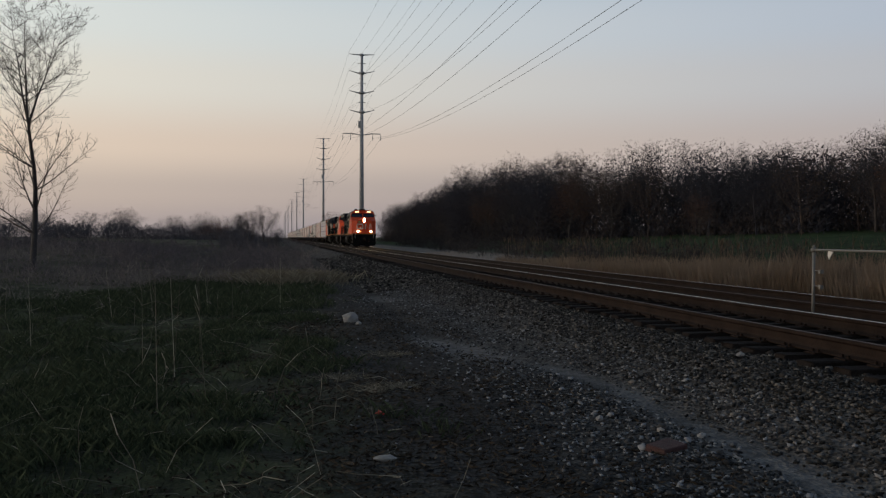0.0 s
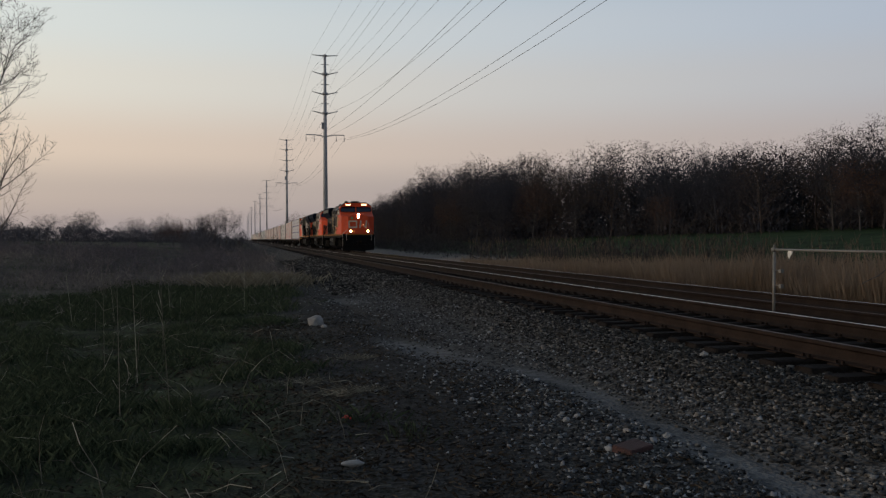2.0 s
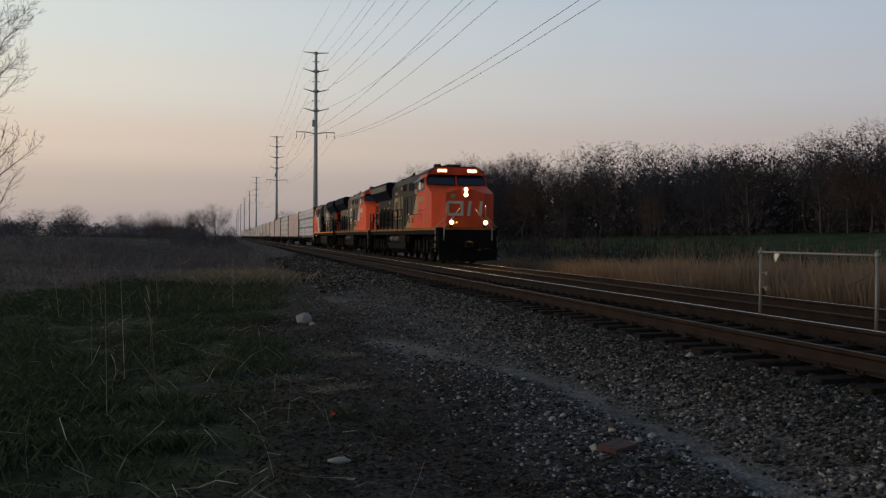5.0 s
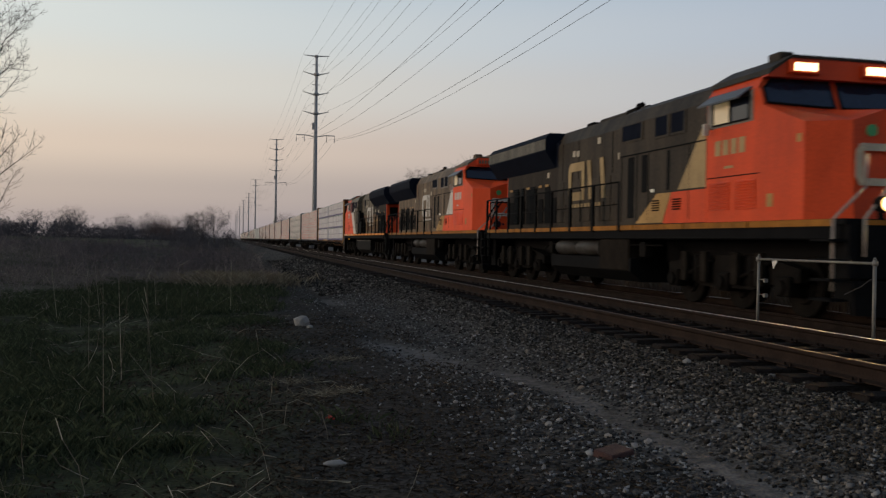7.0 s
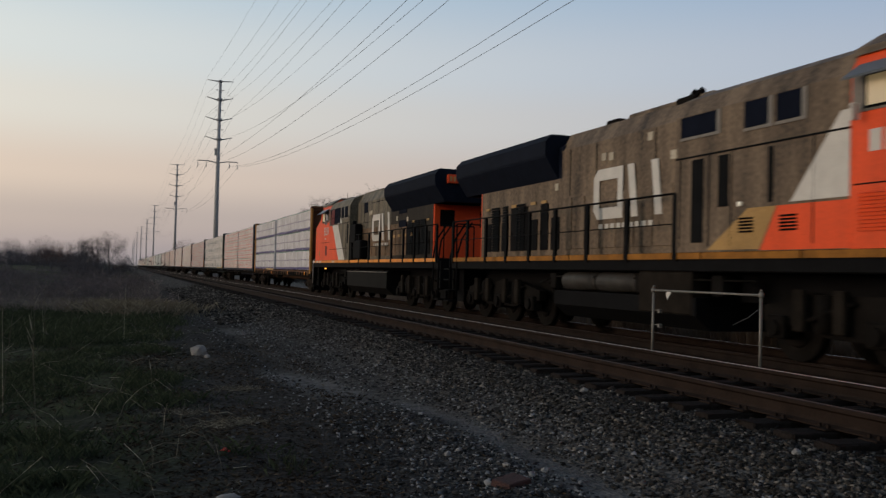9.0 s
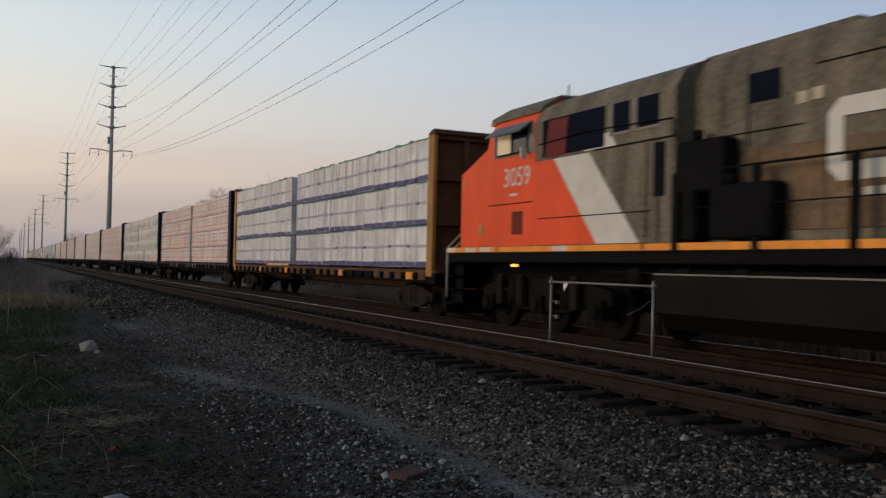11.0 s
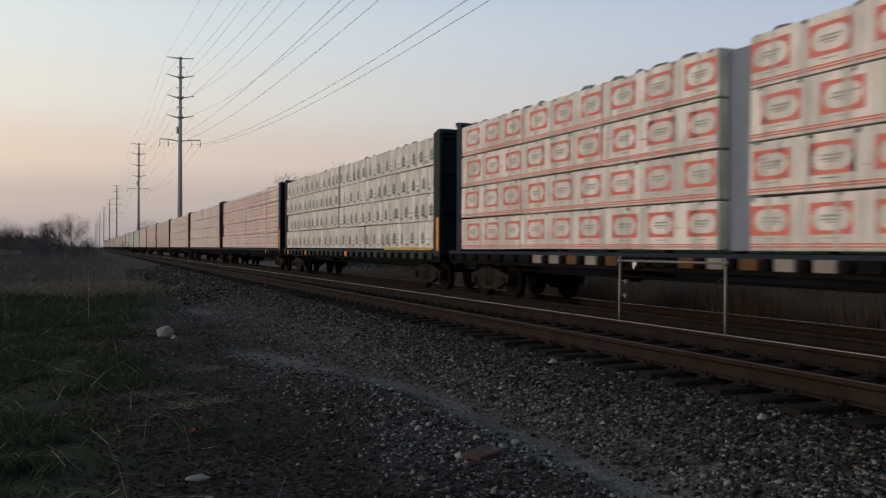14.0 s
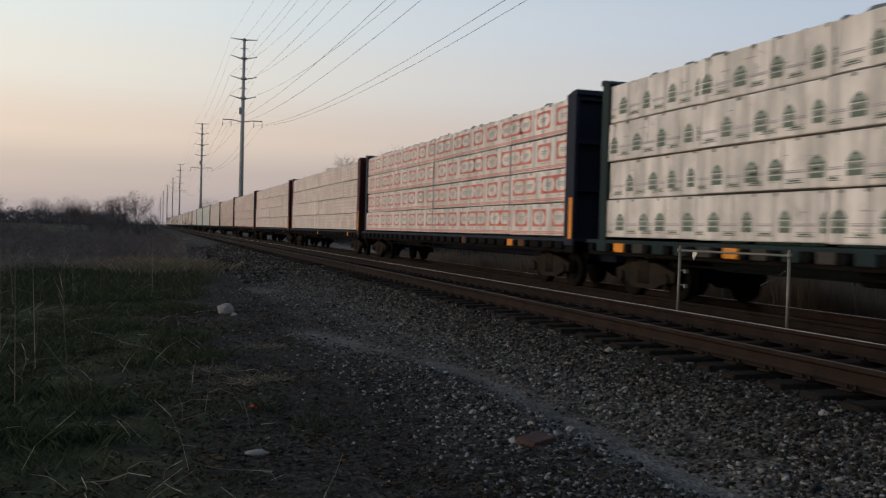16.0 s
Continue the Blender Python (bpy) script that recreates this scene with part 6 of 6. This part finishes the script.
def make_car(style, frame_mat, end_mat, tiers, label, cleats, gap=True, seed=1, mid=CAR / 2):
    rnd = random.Random(seed)
    C = tagged(empty("lumber_wagon"), label, "rail wagon", group="lumber wagons")
    front, back, thick, thin = (0.45, CAR - 0.55, 0.32, 0.35) if style == "purple" else (0.28, CAR - 1.0, 0.47, 0.3)
    l0, l1 = front + thick + 0.02, back - thin - 0.02
    bm = bmesh.new()
    box(bm, -1.42, 1.42, 0.25, CAR - 0.4, 1.08, 1.16, 0, 0.01)
    box(bm, -0.3, 0.3, 0.3, CAR - 0.4, 0.62, 1.08, 0, 0.02)
    y = 2.2
    while y < CAR - 2:
        box(bm, -1.35, 1.35, y - 0.05, y + 0.05, 0.84, 1.08)
        y += 1.8
    part("deck", bm, frame_mat, C)
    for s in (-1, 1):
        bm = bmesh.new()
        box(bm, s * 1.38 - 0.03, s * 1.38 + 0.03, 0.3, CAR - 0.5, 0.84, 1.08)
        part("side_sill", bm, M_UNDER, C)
    n = 28
    for s in (-1, 1):
        for i in range(n):
            y = 0.6 + (CAR - 1.4) * (i + 0.5) / n
            bm = bmesh.new()
            box(bm, s * 1.44 - 0.045, s * 1.44 + 0.045, y - 0.23, y + 0.17, 0.91, 1.09, 0, 0.01)
            rod(bm, (s * 1.40, y + 0.32, 1.0), (s * 1.54, y + 0.32, 1.0), 0.085, 8, mi=1)
            part("strap_winch", bm, [rnd.choice(cleats), M_BLACK], C)
    for y, d, deep, end in ((front, 1, thick, 0.0), (back, -1, thin, CAR)):
        bm = bmesh.new()
        ya, yb = sorted((y + d * 0.22, y + d * 0.30))
        box(bm, -1.34, 1.34, ya, yb, 1.1, 4.42)
        B = part("bulkhead", bm, M_CAR_BROWN if style == "purple" else end_mat, C)
        for x in (-1.39, 1.39):
            bm = bmesh.new()
            a, b = sorted((y, y + d * deep))
            box(bm, x - 0.05, x + 0.05, a, b, 1.0, 4.48, 0, 0.01)
            part("corner_post", bm, end_mat, B)
        for z in (1.2, 2.3, 3.4, 4.4):
            bm = bmesh.new()
            a, b = sorted((y + d * 0.05, y + d * 0.22))
            box(bm, -1.34, 1.34, a, b, z - 0.05, z + 0.05)
            part("cross_rib", bm, M_CAR_BROWN if style == "purple" else end_mat, B)
        bm = bmesh.new()
        e0 = y + d * deep
        prism(bm, [(e0, 4.44), (e0, 4.48), (y + d * 0.1, 4.57), (y - d * 0.06, 4.57), (y - d * 0.06, 4.46)], -1.45, 1.45, "x")
        part("top_cap", bm, M_CLEAT if style == "purple" else end_mat, B)
        for x in (-0.5, 0.5):
            bm = bmesh.new()
            a, b = sorted((y + d * 0.06, y + d * 0.22))
            box(bm, x - 0.06, x + 0.06, a, b, 1.1, 4.4)
            part("upright_rib", bm, M_CAR_BROWN if style == "purple" else end_mat, B)
        bm = bmesh.new()
        if d < 0 or style in ("red", "purple") and gap:
            bm.free()
        else:
            box(bm, -1.455, -1.445, min(y + d * 0.04, y + d * 0.2), max(y + d * 0.04, y + d * 0.2), 1.15, 2.1)
            part("reflector", bm, M_YELLOW, B)
        bm = bmesh.new()
        c0, c1 = sorted((y + d * 0.1, end))
        box(bm, -0.1, 0.1, c0, c1, 0.72, 0.96, 0, 0.03)
        part("coupler", bm, M_UNDER, C)
        T = empty("truck")
        T.parent = C
        T.location = (0, 2.3 if d > 0 else CAR - 2.3, 0)
        for s in (-1, 1):
            bm = bmesh.new()
            prism(bm, [(-1.15, 0.56), (-1.1, 0.36), (-0.75, 0.34), (-0.4, 0.2), (0.4, 0.2), (0.75, 0.34), (1.1, 0.36), (1.15, 0.56), (0.45, 0.72), (-0.45, 0.72)], s * 1.0 - 0.07, s * 1.0 + 0.07, "x")
            for a in (-0.87, 0.87):
                rod(bm, (s * 1.02, a, 0.42), (s * 1.14, a, 0.42), 0.11, 10)
            for a in (-0.15, 0.0, 0.15):
                rod(bm, (s * 1.06, a, 0.3), (s * 1.06, a, 0.58), 0.06, 8)
            part("side_frame", bm, M_TRUCK, T)
        bm = bmesh.new()
        box(bm, -1.1, 1.1, -0.2, 0.2, 0.5, 0.78, 0, 0.03)
        part("bolster", bm, M_TRUCK, T)
        put_wheels(T, WHEEL_SMALL, 0.42, (-0.87, 0.87))
    # centre beam
    bm = bmesh.new()
    box(bm, -0.2, 0.2, l0, l1, 4.22, 4.36, 0, 0.02)
    y = 1.4
    while y < l1 - 0.3:
        box(bm, -0.05, 0.05, y - 0.08, y + 0.08, 1.16, 4.22)
        y += 2.1
    part("centre_beam", bm, end_mat, C)
    if gap:
        for s in (-1, 1):
            bm = bmesh.new()
            box(bm, s * 1.15 - 0.04, s * 1.15 + 0.04, mid - 0.37, mid + 0.37, 1.2, 4.36, 0, 0.01)
            part("centre_panel", bm, M_PANEL, C, "blue-grey sheet in the gap between the stacks")
    # stacks of wrapped packs
    total = 4.42 - 1.2
    h = total / tiers
    g = 0.37 if gap else 0.05
    meshes = {}
    for t in range(tiers):
        for side in (-1, 1):
            for k in range(2):
                run = mid - g - l0 if k == 0 else l1 - mid - g
                for j in range(3):
                    ln = run / 3
                    key = ((t + j) % 4, k)
                    if key not in meshes:
                        meshes[key] = bundle_mesh(style, ln - 0.02, h - 0.028, 1.22, seed * 10 + key[0] + 4 * k)
                    b = new("lumber_pack", meshes[key][0])
                    tagged(new("print", meshes[key][1]), kind="stuff").parent = b
                    b.parent = C
                    y0 = (l0 if k == 0 else mid + g) + j * ln
                    b.matrix_basis = pose(side * 0.80 + rnd.uniform(-0.025, 0.02), y0 + 0.01, 1.2 + t * h + 0.014, 0, rnd.uniform(-0.4, 0.4), rnd.uniform(-0.35, 0.35))
    if style in ("purple", "green"):
        for s in (-1, 1):
            bm = bmesh.new()
            ya, yb = (l0 + 0.15, l0 + 4.6) if style == "green" else (12.9, 16.0)
            box(bm, s * 1.36 - 0.055, s * 1.36 + 0.075 * s, ya, yb, 1.165, 1.245, 0, 0.008)
            part("base_board", bm, M_BOARDWOOD, C, "bare yellow timber under the packs")
    for s in (-1, 1):
        bm = bmesh.new()
        rod(bm, (s * 1.05, 3.4, 0.68), (s * 1.05, CAR - 3.4, 0.72), 0.02, 6)
        part("brake_rod", bm, M_UNDER, C)
    bm = bmesh.new()
    rod(bm, (-0.75, CAR * 0.62, 0.74), (-0.75, CAR * 0.62 + 0.55, 0.74), 0.15, 10)
    rod(bm, (-0.75, CAR * 0.62 - 0.5, 0.74), (-0.75, CAR * 0.62, 0.74), 0.03, 6)
    rod(bm, (-0.75, CAR * 0.62 + 0.2, 0.74), (-0.75, CAR * 0.62 + 0.2, 1.08), 0.04, 6)
    part("brake_cylinder", bm, M_UNDER, C)
    # loose ends of sheeting along the top
    for s in (-1, 1):
        vs, fs = [], []
        y = l0 + 0.1
        while y < l1 - 0.5:
            wd, up = rnd.uniform(0.15, 0.5), rnd.uniform(0.02, 0.10)
            if not gap or abs(y + wd / 2 - mid) > 0.5:
                b = len(vs)
                vs += [(s * 1.38, y, 4.40), (s * 1.38, y + wd, 4.40), (s * 1.3, y + wd * 0.9, 4.41 + up), (s * 1.3, y + wd * 0.1, 4.41 + up * 0.7), (s * 1.15, y + wd / 2, 4.405)]
                fs += [(b, b + 1, b + 2, b + 3), (b + 3, b + 2, b + 4)]
            y += rnd.uniform(0.4, 0.9)
        tagged(raw("sheet_flap", vs, fs, M_FLAP, C), kind="stuff")
    return C


M_CABIN = mat("lit_cabin_window", (0.5, 0.42, 0.3), 0.3, var=0.1, emit=(1.0, 0.72, 0.35), power=0.12)
M_BODY_MID = mat("loco_body_dusty", (0.165, 0.122, 0.082), 0.6, spec=0.1, var=0.2, scale=1.3, fine=14, second=(0.06, 0.047, 0.036), stretch=(1, 1.8, 0.3))
M_OLIVE = mat("olive_grey_panel", (0.135, 0.125, 0.103), 0.6, spec=0.1, var=0.2, scale=1.3, fine=14, second=(0.085, 0.08, 0.068), stretch=(1, 1.8, 0.3))
M_DUSTY = mat("dusty_brown_door", (0.165, 0.105, 0.062), 0.65, spec=0.1, var=0.2, scale=1.1, fine=14, second=(0.075, 0.055, 0.038))
# darker version of the body paint: the rear hood's shadow is in the colour
M_HOOD_SHADED = mat("smoke_stained_hood", (0.030, 0.024, 0.018), 0.65, spec=0.08, var=0.3, scale=1.3, fine=14, second=(0.02, 0.017, 0.014), stretch=(1, 1.8, 0.3))
M_FRAME = mat("grey_window_panel", (0.17, 0.155, 0.135), 0.6, spec=0.15, var=0.2)
M_VISOR = mat("blue_grey_visor", (0.10, 0.115, 0.13), 0.5, spec=0.2, var=0.15)
M_MAROON = mat("maroon_paint", (0.11, 0.012, 0.012), 0.55, spec=0.15, var=0.2)
# flat colour for the unlit inside of windows, slots and the doorway
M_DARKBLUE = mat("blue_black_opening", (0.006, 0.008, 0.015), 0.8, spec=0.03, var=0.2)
M_STRIPE_TAN = mat("tan_reflective_stripe", (0.34, 0.205, 0.07), 0.55, spec=0.2, var=0.25, scale=1.5)
M_RAILGREY = mat("grey_handrail", (0.27, 0.235, 0.21), 0.6, spec=0.15, var=0.2)
M_AMBER = mat("amber_lamp", (0.9, 0.5, 0.1), 0.4, emit=(1.0, 0.40, 0.05), power=1.6)
M_MARKER = mat("marker_lamp", (0.9, 0.85, 0.7), 0.4, emit=(1.0, 0.8, 0.55), power=0.12)
M_EMBLEM_TAN = mat("grimy_tan_emblem", (0.30, 0.215, 0.105), 0.6, spec=0.15, var=0.3, scale=1.5)
M_BOARD = mat("lit_number_board", (0.8, 0.7, 0.45), 0.4, emit=(1.0, 0.76, 0.38), power=4.0)
M_TANK = mat("tank_grey", (0.034, 0.031, 0.027), 0.55, spec=0.15, var=0.35)
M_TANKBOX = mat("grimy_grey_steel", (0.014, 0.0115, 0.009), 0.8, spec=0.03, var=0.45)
M_RADIATOR = mat("radiator_dark", (0.008, 0.0105, 0.018), 0.7, spec=0.03, var=0.2)
M_GREEN = mat("green_badge", (0.05, 0.3, 0.1), 0.5, var=0.1)
M_WRAP_COOL = wrap_mat("white_wrap_cool", (0.585, 0.575, 0.588))
M_FOLD_SHADE = mat("wrap_fold", (0.48, 0.455, 0.425), 0.55, var=0.08, scale=1.5, fine=9)
M_CREASE_SHADE = mat("wrap_crease", (0.30, 0.29, 0.28), 0.6, var=0.2)
M_BLOCK = mat("pale_winch", (0.21, 0.19, 0.17), 0.7, spec=0.1, var=0.25)
M_INK_RED = mat("red_ink", (0.60, 0.155, 0.115), 0.55, var=0.1)
M_INK_FADED = mat("faded_red_ink", (0.60, 0.25, 0.17), 0.55, var=0.1)
M_INK_GREY = mat("grey_ink", (0.34, 0.345, 0.31), 0.55, var=0.15)
M_INK_GREEN = mat("green_ink", (0.19, 0.225, 0.19), 0.55, var=0.15)
M_INK_DARKGREEN = mat("dark_green_ink", (0.085, 0.125, 0.10), 0.55, var=0.15)
M_INK_PURPLE = mat("purple_ink", (0.047, 0.037, 0.15), 0.5, var=0.15)
M_INK_TEAL = mat("teal_ink", (0.05, 0.20, 0.15), 0.5, var=0.1)
M_INK_MINT = mat("mint_ink", (0.35, 0.52, 0.42), 0.5, var=0.1)
M_INK_PALE = mat("pale_band", (0.33, 0.31, 0.37), 0.5, var=0.1)
M_PANEL = mat("panel_blue_grey", (0.135, 0.165, 0.215), 0.5, var=0.1)
M_TRUCK = mat("rusty_truck", (0.021, 0.0165, 0.0135), 0.85, spec=0.05, var=0.4, scale=2.0, bump=0.3)
M_BOARDWOOD = mat("bare_timber", (0.52, 0.34, 0.13), 0.7, spec=0.15, var=0.25, scale=1.5)
M_FLAP = mat("dark_flap", (0.12, 0.13, 0.12), 0.6, var=0.2)
M_CAR_YELLOW = mat("wagon_yellow", (0.30, 0.155, 0.04), 0.65, spec=0.15, var=0.3, scale=1.0)
M_CAR_DARK = mat("wagon_dark", (0.011, 0.015, 0.028), 0.65, spec=0.15, var=0.3, scale=1.0)
M_CAR_BROWN = mat("wagon_brown_end", (0.085, 0.046, 0.025), 0.7, spec=0.1, var=0.35, scale=1.2)
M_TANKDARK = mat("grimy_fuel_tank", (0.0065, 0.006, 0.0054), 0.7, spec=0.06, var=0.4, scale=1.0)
M_CAR_GREEN = mat("wagon_green", (0.007, 0.0175, 0.019), 0.6, spec=0.15, var=0.25, scale=1.0)
M_CAR_MAROON = mat("wagon_maroon", (0.06, 0.018, 0.018), 0.65, spec=0.15, var=0.25, scale=1.0)
M_CLEAT = mat("winch_rust", (0.085, 0.043, 0.023), 0.75, spec=0.1, var=0.3)
M_CLEAT_PALE = mat("winch_brown", (0.095, 0.05, 0.022), 0.7, spec=0.1, var=0.3)

for i, (label, lit, number, boards, shift, band, red, white, hood, edge) in enumerate((
        ("red and black diesel locomotive with its headlights burning, leading the train", True, "", True, 0.3, True, M_RED_DIRTY, M_EMBLEM_TAN, M_BODY, M_YELLOW_DULL),
        ("red-nosed diesel locomotive with a dirty dark hood, second in the train", False, "", False, -0.35, False, M_RED_CLEAN, M_WHITE, M_BODY_MID, M_YELLOW_DULL),
        ("dark diesel locomotive with a red cab, coupled cab to the wagons", False, "3059", False, 1.35, False, M_RED_CLEAN, M_WHITE, M_BODY_PALE, M_YELLOW))):
    loco = make_loco(label, lit, number, boards, shift, band, red, white, hood, edge)
    TRAIN.append((loco, i * LOCO + (LOCO if i == 2 else 0), 180 if i == 2 else 0))

KINDS = {
    "purple": make_car("purple", M_CLEAT, M_CAR_YELLOW, 3, "yellow-brown centre-beam wagon stacked with white packs banded in purple", [M_CLEAT_PALE] * 3 + [M_CLEAT] * 4 + [M_UNDER] * 2 + [M_YELLOW] * 2, True, 1, 12.45),
    "red": make_car("red", M_CAR_DARK, M_CAR_DARK, 4, "dark centre-beam wagon stacked with white packs printed in red", [M_BLACK] * 4 + [M_CLEAT, M_CLEAT_PALE, M_BLOCK, M_BLOCK], True, 2, 10.4),
    "green": make_car("green", M_CAR_GREEN, M_CAR_GREEN, 4, "dark green centre-beam wagon stacked with white packs printed in green", [M_CAR_GREEN] * 4 + [M_TANK, M_TANK, M_YELLOW], False, 3),
    "red_full": make_car("red", M_CAR_DARK, M_CAR_DARK, 4, "navy wagon stacked end to end with red-printed white lumber packs", [M_BLACK] * 6 + [M_CLEAT, M_YELLOW], False, 4),
    "lines": make_car("lines", M_CAR_DARK, M_CAR_MAROON, 4, "maroon-ended wagon stacked with off-white packs lined in faint red", [M_BLACK] * 8 + [M_YELLOW], False, 5),
    "faded": make_car("faded", M_CAR_DARK, M_CAR_DARK, 4, "dark wagon stacked with white packs in faded red print", [M_CLEAT] * 8 + [M_YELLOW], False, 6),
    "mint": make_car("mint", M_CAR_GREEN, M_CAR_GREEN, 4, "green wagon stacked with pale packs banded in mint green", [M_CAR_GREEN] * 8 + [M_YELLOW], False, 7),
    "plain": make_car("plain", M_CAR_DARK, M_CAR_DARK, 4, "dark wagon stacked with plain white lumber packs", [M_BLACK] * 8 + [M_YELLOW], False, 8),
}
ORDER = "purple red green red_full lines lines faded faded lines mint mint plain lines faded plain mint lines faded plain lines faded plain lines mint faded lines plain".split()
used = set()
for i, kind in enumerate(ORDER):
    car = KINDS[kind] if kind not in used else copy_thing(KINDS[kind], Matrix())
    used.add(kind)
    TRAIN.append((car, 3 * LOCO + i * CAR, 0))


def motions():
    for thing, back, turn in TRAIN:
        walk(thing, [(t, pose(FAR_X, (LEAD[t] if t < 8 else LEAD[7] - SPEED * (t - 7)) + back, FAR_Z, 0, 0, turn)) for t in range(0, 17)])


motions()
